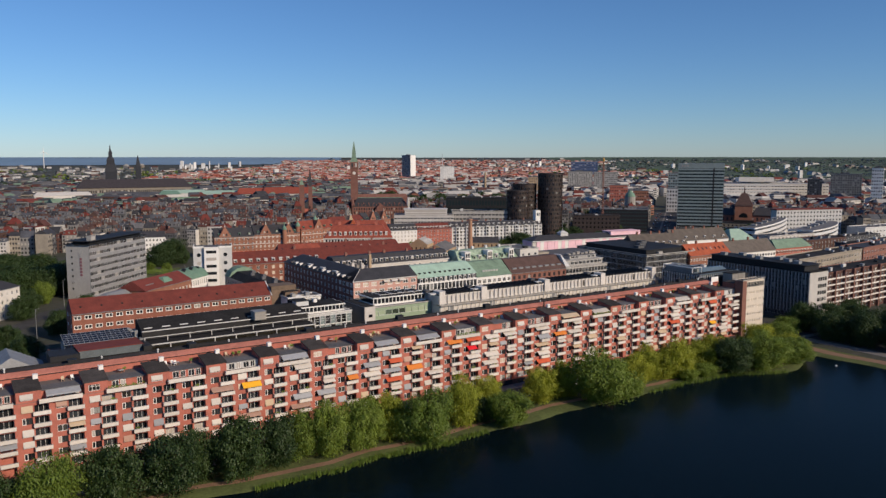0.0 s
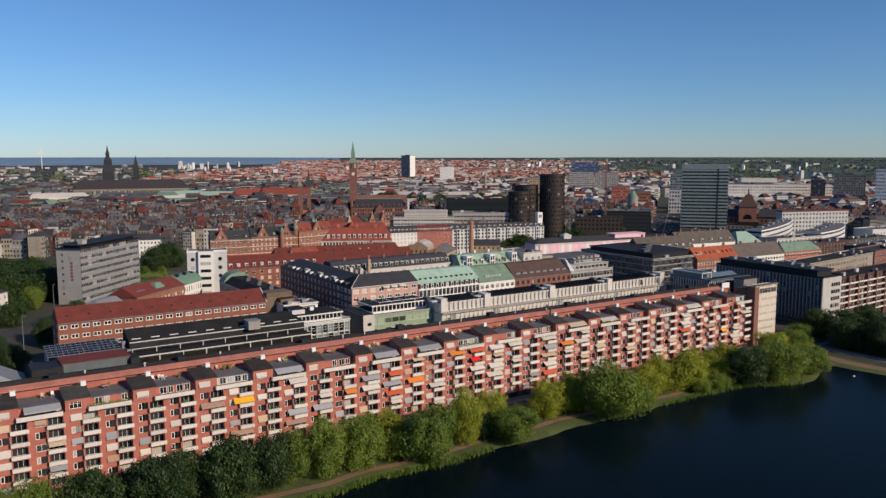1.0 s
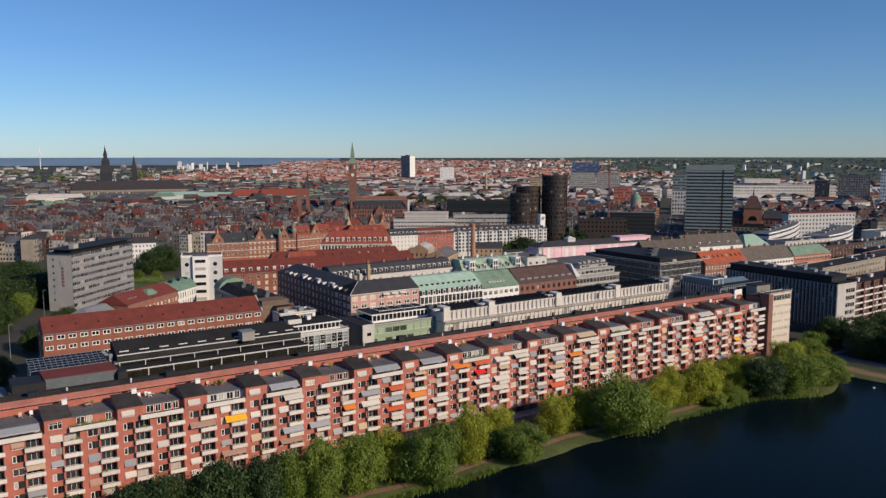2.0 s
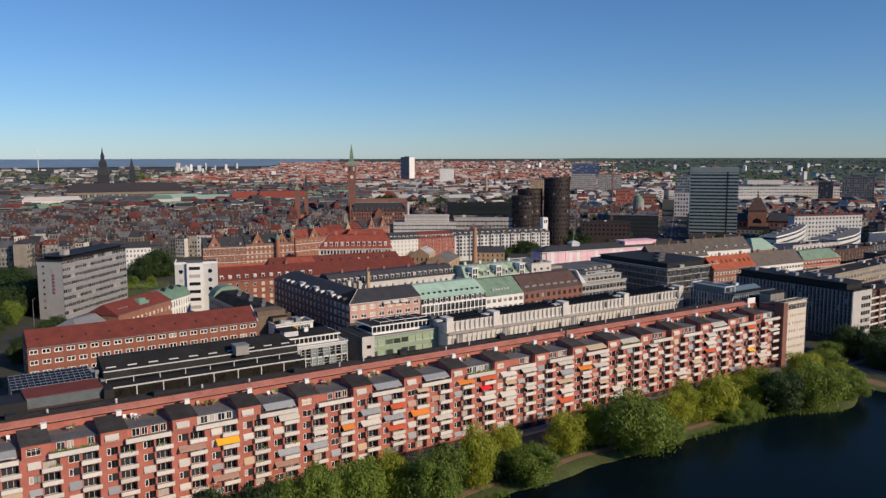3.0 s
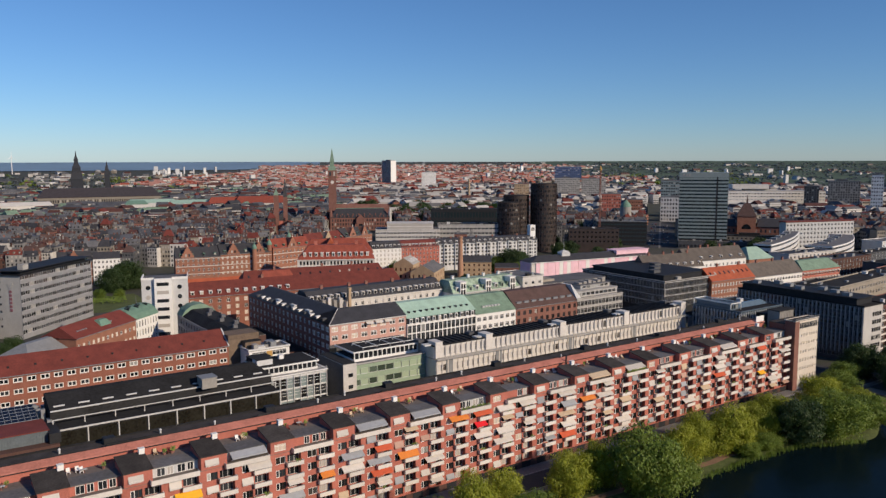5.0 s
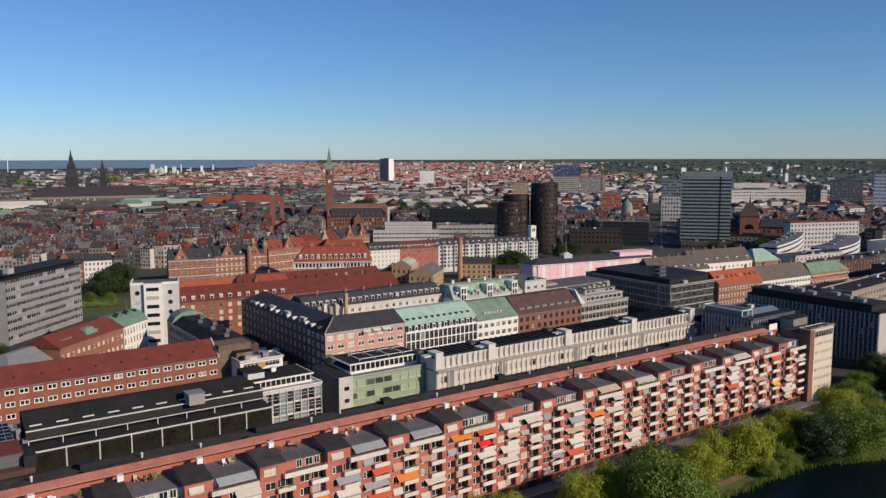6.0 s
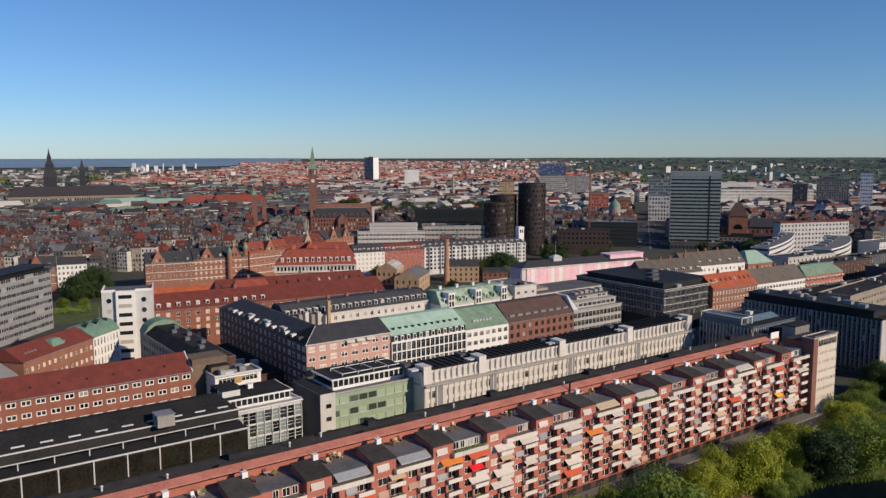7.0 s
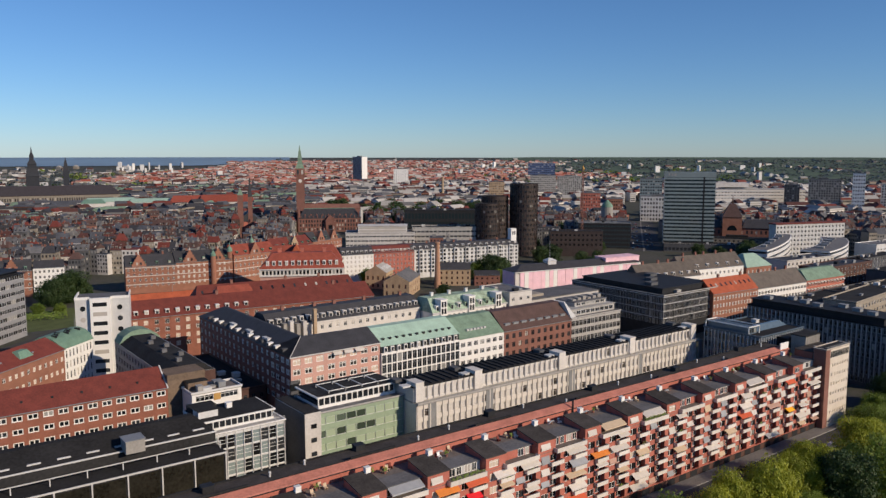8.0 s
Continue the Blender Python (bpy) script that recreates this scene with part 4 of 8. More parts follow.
# green glass office with cream stair end
grn = block("green_office", "pale green glass office with a cream stair end", 136.2, 260.5, 0, 29.6, 16, 21.5, GREEN_PANEL, 6, 10, 0, (2.75, 1.9), GLASS_GREEN, WHITE_DULL, "f", first=1.0, lights=1, floor_h=3.5, transom=False)
st = Solid().box(-0.3, 4.2, -0.5, 16.2, 0, 22.4)
part("stair_end", st, CREAM_2, grn)
part("stair_roof", Solid().box(-0.2, 4.1, -0.4, 16.1, 22.4, 22.52), BITUMEN, grn)
# dark sheet over the cream left face, its shade put into colour
part("side_wall", Solid().box(-0.36, -0.3, -0.4, 16.2, 0, 22.3), CONCRETE_DARK, grn)
for i in range(5):
    part("window", window_mesh(1.5, 1.1, GLASS_DARK, DARK_METAL, 1, False), None, grn, at=pose(1.4, -0.64, 4 + i * 3.6))
flat_roof(grn, 29.6, 16, 21.5, FELT_GREY, CONCRETE, 0.5, 0)
up = Solid().box(5.5, 29.0, 3.2, 15, 21.65, 22.4).box(5.5, 29.0, 3.5, 15, 22.4, 24.4, 1).box(5.0, 29.4, 2.8, 15.4, 24.4, 24.8)
for i in range(15):
    up.box(5.5 + i * 1.65, 5.75 + i * 1.65, 3.3, 3.5, 22.4, 24.4)
part("upper_storey", up, [WHITE, GLASS], grn, "white set-back storey with windows")
part("upper_roof", Solid().box(5.4, 29.2, 3.2, 15.2, 24.8, 24.9), BITUMEN, grn)
s = Solid()
for i in range(4):
    s.bar((9 + i * 5, 4, 25.6), (13.5 + i * 5, 4, 25.6), 0.08)
    s.bar((9 + i * 5, 4, 24.9), (9 + i * 5, 4, 25.6), 0.06)
    s.bar((9 + i * 5, 11, 25.6), (13.5 + i * 5, 11, 25.6), 0.08)
    s.bar((9 + i * 5, 11, 24.9), (9 + i * 5, 11, 25.6), 0.06)
    s.bar((9 + i * 5, 4, 25.6), (9 + i * 5, 11, 25.6), 0.08)
part("roof_rail", s, WHITE, grn)

# long cream office with a ledge, set-back attic and stair turrets
crm = thing("cream_office", "long cream stone office with pilasters, a ledge and stair turrets", "office building", 166, 254.8, 0)
W = 122.5
body, attic = Solid(), Solid()
ccols = [(0.65 + i * 2.1, 0.65 + i * 2.1 + 1.5) for i in range(58)]
crow = [(3.0 + i * 3.4, 5.1 + i * 3.4) for i in range(5)]
openings(body, lambda so, a, b, p, q, z0, z1, m: so.box(a, b, p, q, z0, z1, m), W, 0, 20.4, ccols, crow, 0.4)
body.box(0, W, 0.4, 14, 0, 20.4)
part("wall", body, CREAM, crm)
part("ledge", Solid().box(-0.2, W + 0.4, -1.2, 0.1, 20.4, 20.7).box(-0.2, W + 0.4, -1.2, -1.1, 20.7, 21.0).box(-0.2, W + 0.4, -1.2, -1.1, 21.25, 21.4), CONCRETE, crm)
openings(attic, lambda so, a, b, p, q, z0, z1, m: so.box(a, b, 1.2 + p, 1.2 + q, z0, z1, m), W, 20.7, 24.6, ccols, [(21.3, 23.9)], 0.5)
attic.box(0, W, 1.7, 10.8, 20.7, 24.6)
part("attic_wall", attic, CREAM, crm)
part("roof", Solid().box(-0.3, W + 0.3, 0.9, 11.2, 24.6, 24.85), BITUMEN, crm)
for i in range(52):
    part("roof_rib", Solid().box(1.5 + i * 2.3, 1.75 + i * 2.3, 1.4, 10.8, 24.85, 25.2), DARK_METAL, crm)
cw1, cw2 = window_mesh(1.5, 2.1, GLASS_BLIND, CREAM_2, 1), window_mesh(1.5, 2.6, GLASS_BLIND, CREAM_2, 1)
for c0, c1 in ccols:
    for r0, r1 in crow[2:]:
        part("window", cw1, None, crm, at=pose(c0, 0.2, r0))
    part("window", cw2, None, crm, at=pose(c0, 1.45, 21.3))
for tx in (0.3, 20.6, 54, 87, 120.2):
    part("turret", Solid().box(tx, tx + 2.7, 0.6, 5, 20.72, 25.9).box(tx - 0.1, tx + 2.8, 0.5, 5.1, 25.9, 26.05), CREAM, crm)
    part("stair_glazing", Solid().box(tx + 3.6, tx + 6.2, -0.12, -0.02, 8, 20.2), GREY_METAL, crm)
    part("roof_unit", Solid().box(tx - 3.2, tx - 0.8, 2, 4, 24.85, 25.25).box(tx - 3.3, tx - 0.7, 1.9, 4.1, 25.25, 25.35), WHITE_DULL, crm)
    part("roof_unit", Solid().box(tx - 2.2, tx - 0.2, 7, 10, 24.85, 25.7).box(tx - 2.3, tx - 0.1, 6.9, 10.1, 25.7, 25.8), CONCRETE_DARK, crm)
PIL = Solid().box(0, 0.3, -0.22, 0.02, 6, 20.38).mesh("pilaster", [CREAM])
PIL_TOP = Solid().box(0, 0.3, 0.95, 1.22, 20.72, 24.58).mesh("pilaster", [CREAM])
for i in range(58):
    part("pilaster", PIL, None, crm, at=pose(0.2 + i * 2.1, 0, 0))
    part("pilaster", PIL_TOP, None, crm, at=pose(0.2 + i * 2.1, 0, 0))
for i in range(30):
    part("rail_post", Solid().box(2 + i * 4, 2.08 + i * 4, -1.18, -1.1, 20.7, 21.4), GREY_METAL, crm)

# blue-grey glazed building by the end of the flats
BLUE_METAL = material("blue_grey_metal", (0.10, 0.135, 0.17), 0.45, metal=0.2, vary=0.15, scale=0.3, fine=2.0)
blu = block("blue_grey_office", "blue-grey office with white mullions and a long glass rooflight", 291, 231.5, 0, 27, 22, 25.0, BLUE_METAL, 7, 16, 12, (1.35, 2.4), GLASS_DARK, WHITE_DULL, "fl", lights=1, transom=False)
flat_roof(blu, 27, 22, 25.0, BITUMEN, BLUE_METAL, 0.6, 0, 9)
part("attic", Solid().box(1, 6, 5, 21, 25.15, 27.2).box(0.8, 6.2, 4.8, 21.2, 27.2, 27.4), BLUE_METAL, blu)
fr = Solid()
for x in (-0.1, 6.3):
    fr.box(x, x + 0.25, 4.4, 4.7, 25.15, 27.7).box(x, x + 0.25, 21.2, 21.5, 25.15, 27.7).box(x, x + 0.25, 4.4, 21.5, 27.7, 28.0)
fr.box(-0.1, 6.5, 4.4, 4.7, 27.7, 28.0).box(-0.1, 6.5, 21.2, 21.5, 27.7, 28.0)
part("steel_frame", fr, WHITE, blu, "white steel frame round the attic")
for i in range(3):
    part("attic_pane", Solid().box(1.3 + i * 1.33, 2.3 + i * 1.33, 4.92, 5.0, 25.6, 27.2), GLASS_DARK, blu)
part("rooflight", Solid().wedge(7, 26.5, 6, 12, 25.15, 26.5, (7.5, 26, 8.5, 9.5)), material("rooflight_glass", (0.13, 0.18, 0.22), 0.2, vary=0.15, scale=0.5, fine=3), blu)
part("roof_unit", Solid().box(20, 22, 14, 16, 25.15, 26.3).box(19.9, 22.1, 13.9, 16.1, 26.3, 26.4), WHITE_DULL, blu)
fins = Solid()
for i in range(19):
    fins.box(0.2 + i * 1.45, 0.42 + i * 1.45, -0.3, -0.02, 10, 24.9)
for i in range(16):
    fins.box(-0.3, -0.02, 0.2 + i * 1.42, 0.42 + i * 1.42, 10, 24.9)
part("fins", fins, WHITE_DULL, blu, "pale upright fins", kind="stuff")
part("dark_annex", Solid().box(10, 30, -3.5, 0, 0, 24.0).box(9.8, 30.2, -3.7, 0, 24.0, 24.3), DARK_METAL, blu)

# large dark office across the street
# side wall colour lowered to deepen the shade on that face
CONCRETE_SHADED = material("concrete_shaded", (0.065, 0.066, 0.07), 0.85, vary=0.2, scale=0.25, fine=2.0)
dko = block("dark_office", "large dark office slab with narrow windows and a pale stone gable", 348, 213.8, 0, 15, 58, 23.6, CREAM_2, 7, 0, 32, (1.1, 2.3), GLASS_DARK, CONCRETE, "fl", first=1.5, lights=1, side_wall=CONCRETE_SHADED, rim_w=0.12)
for i in range(5):
    for j in range(4):
        part("window", window_mesh(1.25, 1.7, GLASS_DARK, DARK_METAL, 1), None, dko, at=pose(6.8 + j * 1.85, -0.14, 6.0 + i * 3.3))
PIER_GREY = material("pier_grey", (0.34, 0.34, 0.345), 0.85, vary=0.15)
pier_mesh = Solid().box(-0.22, -0.02, 0, 0.42, 3.5, 23.3).mesh("pier", [PIER_GREY])
for i in range(33):
    part("pier", pier_mesh, None, dko, at=pose(0, 0.2 + i * 1.8, 0))
flat_roof(dko, 15, 58, 23.6, BITUMEN, BITUMEN, 0.6, 0)
part("attic", Solid().box(1.5, 13.5, 4, 57, 23.75, 26.4).box(0.6, 14.4, 3, 57.6, 26.4, 26.7), DARK_METAL, dko)
for i in range(7):
    part("roof_unit", Solid().box(3 + (i % 3) * 3, 5.5 + (i % 3) * 3, 8 + i * 7, 11 + i * 7, 26.7, 28.0).box(2.9 + (i % 3) * 3, 5.6 + (i % 3) * 3, 7.9 + i * 7, 11.1 + i * 7, 28, 28.1), GREY_METAL, dko)
# brick block with balconies beyond it, cloud shade put into its dark brick
bb = block("brick_flats", "brick flats coloured dark for cloud shade, with cream balconies facing the lake", 363.6, 216, 3, 100, 13, 21.5, BRICK_DARK, 7, 26, 0, (1.9, 1.6), GLASS, WHITE_DULL, "f", lights=2)
flat_roof(bb, 100, 13, 21.5, BITUMEN, BRICK_BROWN, 0.4, 9, 4)
bmesh_b = Solid().box(0, 7.9, -1.3, 0, 0, 0.15).box(0, 7.9, -1.3, -1.2, 0.15, 0.75).box(0, 0.1, -1.2, 0, 0.15, 0.75).box(7.8, 7.9, -1.2, 0, 0.15, 0.75).mesh("balcony", [SLAB_WHITE])
for i in range(11):
    part("pier", Solid().box(i * 9.1 + 8.5, i * 9.1 + 9.2, -1.4, 0, 0, 22.3), BRICK_BROWN, bb)
    for j in range(1, 7):
        part("balcony", bmesh_b, None, bb, at=pose(i * 9.1 + 0.5, 0, 0.7 + j * 2.95))

# ---------------------------------------------------------------- second row: five houses with lit fronts
EAVE, RIDGE = 24.2, 28.2
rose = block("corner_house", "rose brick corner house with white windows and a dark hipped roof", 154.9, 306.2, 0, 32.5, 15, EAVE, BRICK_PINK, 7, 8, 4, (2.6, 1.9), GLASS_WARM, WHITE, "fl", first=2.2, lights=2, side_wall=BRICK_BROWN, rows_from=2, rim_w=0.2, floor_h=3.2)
block("corner_house_wing", "brown brick side wing of the corner house with white windows", 154.9, 321.3, 0, 15.0, 63, EAVE, BRICK_BROWN, 7, 0, 16, (1.7, 1.8), GLASS, WHITE, "l", first=2.2, lights=2, rows_from=2, rim_w=0.18, floor_h=3.2)
s = Solid()
# roof of the front wing and of the dark side wing, meeting in a hip
s.hull([(-0.5, -0.5, EAVE), (32.5, -0.5, EAVE), (32.5, 15, EAVE), (-0.5, 15, EAVE)], [(7.5, 8, RIDGE), (32.5, 7.5, RIDGE), (32.5, 8.5, RIDGE), (7.5, 9, RIDGE)])
s.hull([(-0.5, -0.5, EAVE), (15.5, 14, EAVE), (15.5, 78.5, EAVE), (-0.5, 78.5, EAVE)], [(7.5, 8, RIDGE), (8.5, 9, RIDGE), (8.5, 72, RIDGE), (7.5, 72, RIDGE)])
part("roof", s, SLATE, rose)
part("ridge_cap", Solid().bar((-0.4, -0.4, EAVE + 0.1), (7.5, 8, RIDGE + 0.1), 0.09), CREAM_2, rose)
part("cornice", Solid().box(-0.6, 32.5, -0.62, -0.4, EAVE - 0.25, EAVE + 0.1), CREAM_2, rose)
for i in range(3):
    awning(3.2, 0.7, 1.2, AWN_WHITE, 14.6 + i * 4.0, 0.0, EAVE - 0.3, rose)
bay = Solid()
for k in range(4):
    bay.box(-0.5, 2.4, -0.5, 0, 4 + k * 3.2, 6.2 + k * 3.2).box(-0.45, 2.35, -0.45, 0, 6.2 + k * 3.2, 7.2 + k * 3.2, 1)
part("corner_bay", bay, [GLASS_DARK, CONCRETE_DARK], rose, "glazed corner bay")
for i in range(13):
    c0 = 6 + i * 5.2
    dm = part("dormer", Solid().box(0.3, 1.9, c0, c0 + 1.3, EAVE + 0.3, EAVE + 1.35).box(0.2, 2.1, c0 - 0.1, c0 + 1.4, EAVE + 1.35, EAVE + 1.47), WHITE if i % 3 else CONCRETE_DARK, rose)
    part("pane", Solid().box(0.26, 0.3, c0 + 0.2, c0 + 1.1, EAVE + 0.45, EAVE + 1.2), GLASS, dm)
for i in range(3):
    part("roof_unit", Solid().box(1.6, 2.8, 20 + i * 14, 24 + i * 14, EAVE + 0.8, EAVE + 1.9).box(1.5, 2.9, 19.9 + i * 14, 24.1 + i * 14, EAVE + 1.9, EAVE + 2.0), WHITE_DULL, rose)
# rear court wing with a pale dormered front
cw = block("court_wing", "pale courtyard wing with a row of dormers under a dark roof", 166, 346, 0, 66, 15, 25.0, CREAM, 7, 20, 0, (1.3, 1.6), GLASS, WHITE, "f", rows_from=4)
part("band", Solid().box(-0.1, 66.1, -0.5, 0, 24.3, 25.0), CREAM, cw)
pitched_roof(cw, 66, 15, 25.0, 4.2, SLATE, dormers=22, chimneys=5, dormer_mat=CREAM, flat_top=5)
part("flue", Solid().box(16.5, 17.7, -3, -1.8, 10, 30).box(16.4, 17.8, -3.1, -1.7, 30, 30.3), BRICK_YELLOW, cw)
for i in range(5):
    part("roof_unit", Solid().box(2 + i * 2.6, 3.4 + i * 2.6, -2.5, -0.6, 14, 25.4 + (i * 7 % 3) * 0.6).box(1.9 + i * 2.6, 3.5 + i * 2.6, -2.6, -0.5, 25.4 + (i * 7 % 3) * 0.6, 25.6 + (i * 7 % 3) * 0.6), (CREAM_2, CONCRETE_WARM)[i % 2], cw)

grr = block("copper_roof_house", "white pilastered house with black windows and a pale green copper roof", 187.5, 305.3, 0, 33, 15, 20.6, WHITE, 6, 16, 0, (1.68, 2.9), GLASS_DARK, GREY_METAL, "f", first=0.5, lights=2, rows_from=2)
part("attic", Solid().box(0, 33, 0.6, 14, 20.6, 22.8), DARK_METAL, grr)
for i in range(12):
    c0 = 1.0 + i * 2.68
    part("dormer", Solid().box(c0, c0 + 1.3, -0.1, 1.2, 20.7, 22.6).box(c0 + 0.2, c0 + 1.1, -0.13, -0.1, 21, 22.3, 1), [WHITE, GLASS], grr)
part("roof", Solid().wedge(-0.1, 33.1, 0.2, 15, 22.8, 27.6, (0, 33, 8.5, 12)), COPPER_PALE, grr)
for i in range(11):
    c0 = 2 + i * 2.8
    part("skylight", Solid().box(c0, c0 + 0.9, 2.7, 3.3, 24.1, 24.85).box(c0 - 0.1, c0 + 1.0, 2.6, 3.5, 24.85, 24.95), DARK_METAL, grr)
whr = block("white_house", "white rendered house with a dull green copper roof", 220.6, 305.3, 0, 20.9, 15, 20.6, WHITE, 6, 7, 0, (1.9, 1.75), GLASS_DARK, WHITE, "f", lights=3, rows_from=2)
part("roof", Solid().wedge(-0.1, 21.0, -0.3, 15, 20.6, 27.0, (0, 20.9, 8.5, 12)), COPPER_DULL, whr)
for i in range(6):
    part("skylight", Solid().box(5 + i * 1.6, 6 + i * 1.6, 2.2, 2.9, 22.6, 23.3), WHITE_DULL, whr)
brr = block("brown_brick_house", "brown brick house with a brown tiled roof", 241.6, 305.3, 0, 36, 15, 20.6, BRICK_BROWN, 6, 11, 0, (1.6, 1.9), GLASS, BRICK_DARK, "f", lights=2, rows_from=2)
pitched_roof(brr, 36, 15, 20.6, 6.4, SLATE_BROWN, flat_top=4, run=9.5)
for i in range(8):
    part("skylight", Solid().box(2 + i * 4.2, 4.6 + i * 4.2, 1.7, 2.9, 22.2, 23.0).box(1.9 + i * 4.2, 4.7 + i * 4.2, 1.6, 3.1, 23.0, 23.1), GREY_METAL, brr)
gyr = block("grey_stepped_house", "pale grey office house with ribbon windows and stepped top storeys", 277.4, 305.3, 0, 29.5, 17, 20.8, CONCRETE, 6, 13, 4, (1.95, 2.2), GLASS_DARK, CONCRETE, "f", lights=2, rows_from=2)
flat_roof(gyr, 29.5, 17, 20.8, FELT_GREY, CONCRETE, 0.6, 0)
part("upper_storey", Solid().box(2, 29, 3, 17, 20.95, 23.6), CONCRETE, gyr)
part("upper_ledge", Solid().box(1.7, 29.3, 2.7, 17, 23.6, 23.9), CONCRETE, gyr)
part("top_storey", Solid().box(8, 27, 6, 17, 23.9, 25.6), CONCRETE, gyr)
part("top_roof", Solid().box(7.7, 27.3, 5.7, 17, 25.6, 25.9), FELT_GREY, gyr)
for i in range(9):
    part("window", window_mesh(2.2, 1.5, GLASS_DARK, WHITE_DULL, 2, False), None, gyr, at=pose(3.2 + i * 2.8, 2.86, 21.6))
for i in range(6):
    part("window", window_mesh(2.2, 1.1, GLASS_DARK, WHITE_DULL, 2, False), None, gyr, at=pose(9.0 + i * 2.9, 5.86, 24.3))
part("bowed_gable", Solid().hull([(-0.2, -0.3, 20.8), (3, -0.3, 20.8), (3, 14, 20.8), (-0.2, 14, 20.8)], [(-0.2, 4, 27), (1, 5, 27.2), (1, 9, 27.2), (-0.2, 10, 27)]), WHITE_DULL, gyr)
for i in range(6):
    part("roof_unit", Solid().box(9 + i * 3, 11 + i * 3, 8, 11, 25.9, 26.6 + (i % 3) * 0.4), CONCRETE_WARM, gyr)
# copper-roofed rear houses with white dormer towers
COPPER_OLD = tile_material("copper_patchy", (0.27, 0.35, 0.26), 0.75, vary=0.55)
cr2 = block("copper_rear_house", "rear house with green copper roofs and white dormer towers", 232.6, 338, 0, 39, 16, 23.4, WHITE, 6, 16, 0, (1.3, 2.2), GLASS, WHITE, "f", rows_from=3)
part("roof", Solid().wedge(-0.2, 39.2, -0.3, 16.3, 23.4, 28.6, (1, 38, 5, 11)), COPPER_OLD, cr2)
part("eaves_band", Solid().box(-0.4, 39.4, -0.6, -0.3, 23.0, 23.5), WHITE_DULL, cr2)
for i in range(10):
    c0 = 2 + i * 3.7
    part("dormer", Solid().box(c0, c0 + 1.5, 0.4, 4, 23.8, 25.9).box(c0 - 0.15, c0 + 1.65, 0.2, 4.3, 25.9, 26.1).box(c0 + 0.25, c0 + 1.25, 0.36, 0.4, 24.1, 25.6, 1), [COPPER_OLD if i % 3 else WHITE, GLASS], cr2)
for c0 in (3.5, 18, 32.5):
    part("dormer_tower", Solid().box(c0, c0 + 3.2, -0.7, 3.5, 21.5, 28.2).box(c0 - 0.2, c0 + 3.4, -0.9, 3.7, 28.2, 28.5).box(c0 + 0.4, c0 + 1.4, -0.74, -0.7, 22.6, 24.8, 1).box(c0 + 1.8, c0 + 2.8, -0.74, -0.7, 22.6, 24.8, 1).box(c0 + 0.4, c0 + 1.4, -0.74, -0.7, 25.4, 27.6, 1).box(c0 + 1.8, c0 + 2.8, -0.74, -0.7, 25.4, 27.6, 1), [WHITE, GLASS], cr2)
for i in range(4):
    part("chimney", Solid().box(5 + i * 9, 6.2 + i * 9, 8, 9, 28.4, 30.0).box(4.9 + i * 9, 6.3 + i * 9, 7.9, 9.1, 30.0, 30.15), WHITE_DULL, cr2)
bst = block("beige_stack_house", "beige stepped house with blank upper walls", 272.2, 336.5, 0, 13, 20, 27.5, CREAM_2, 7, 3, 0, (1.6, 1.4), GLASS, WHITE_DULL, "f", rows_from=3)
flat_roof(bst, 13, 20, 27.5, FELT_GREY, CREAM_2, 0.5, 3, 8)
part("lower_wing", Solid().box(13.1, 58, 2, 20, 0, 22.5).box(13.1, 58.2, 1.8, 20.2, 22.5, 22.9, 1), [CREAM_2, FELT_GREY], bst)
part("upper_storey", Solid().box(2, 12, 4, 16, 22.15, 25.2).box(12, 26, 6, 18, 22.15, 24), DIM_CREAM, bst)
# dark glass office corner
off = block("glass_office", "dark glass office with pale floor bands", 348, 314.5, 0, 42, 58, 21, DARK_METAL, 6, 22, 28, (1.66, 2.5), GLASS_DARK, CONCRETE, "fl", first=0.7, lights=2, transom=False, rows_from=2, rim_w=0.08)
flat_roof(off, 42, 58, 21, BITUMEN, CONCRETE, 0.6, 4, 6)
for k in range(3, 7):
    part("floor_band", Solid().box(-0.25, 42, -0.25, -0.02, 0.3 + k * 3.367, 0.52 + k * 3.367).box(-0.25, -0.02, -0.02, 58, 0.3 + k * 3.367, 0.52 + k * 3.367), WHITE_DULL, off)
ml = Solid()
for i in range(43):
    ml.box(i * 0.99, i * 0.99 + 0.08, -0.2, -0.02, 7.5, 20.9)
for i in range(59):
    ml.box(-0.2, -0.02, i * 0.98, i * 0.98 + 0.08, 7.5, 20.9)
part("mullions", ml, CONCRETE_PALE, off, "pale upright mullions", kind="stuff")
part("upper_storey", Solid().box(4, 40, 4, 54, 21.15, 23.4).box(3.5, 40.5, 3.5, 54.5, 23.4, 23.8), DARK_METAL, off)
for i in range(3):
    part("roof_unit", Solid().box(6 + i * 11, 11 + i * 11, 12 + i * 9, 16 + i * 9, 23.8, 25.2).box(5.8 + i * 11, 11.2 + i * 11, 11.8 + i * 9, 16.2 + i * 9, 25.2, 25.3), CONCRETE_DARK, off)

# ---------------------------------------------------------------- orange row on the side street
orr = block("orange_roof_house", "brick house with a bright orange tiled roof", 383, 312, -4, 35, 14, 18.5, BRICK_ORANGE, 5, 15, 3, (1.35, 1.8), GLASS_DARK, WHITE, "fl", rim_w=0.2)
pitched_roof(orr, 35, 14, 18.5, 6.5, TILE_ORANGE, skylights=9, dormers=0, chimneys=2)
ggr = block("white_banded_house", "white house with a grey-brown tiled roof", 418, 309.6, -4, 42, 14, 18.0, WHITE, 5, 16, 0, (1.7, 1.6), GLASS_DARK, WHITE, "f")
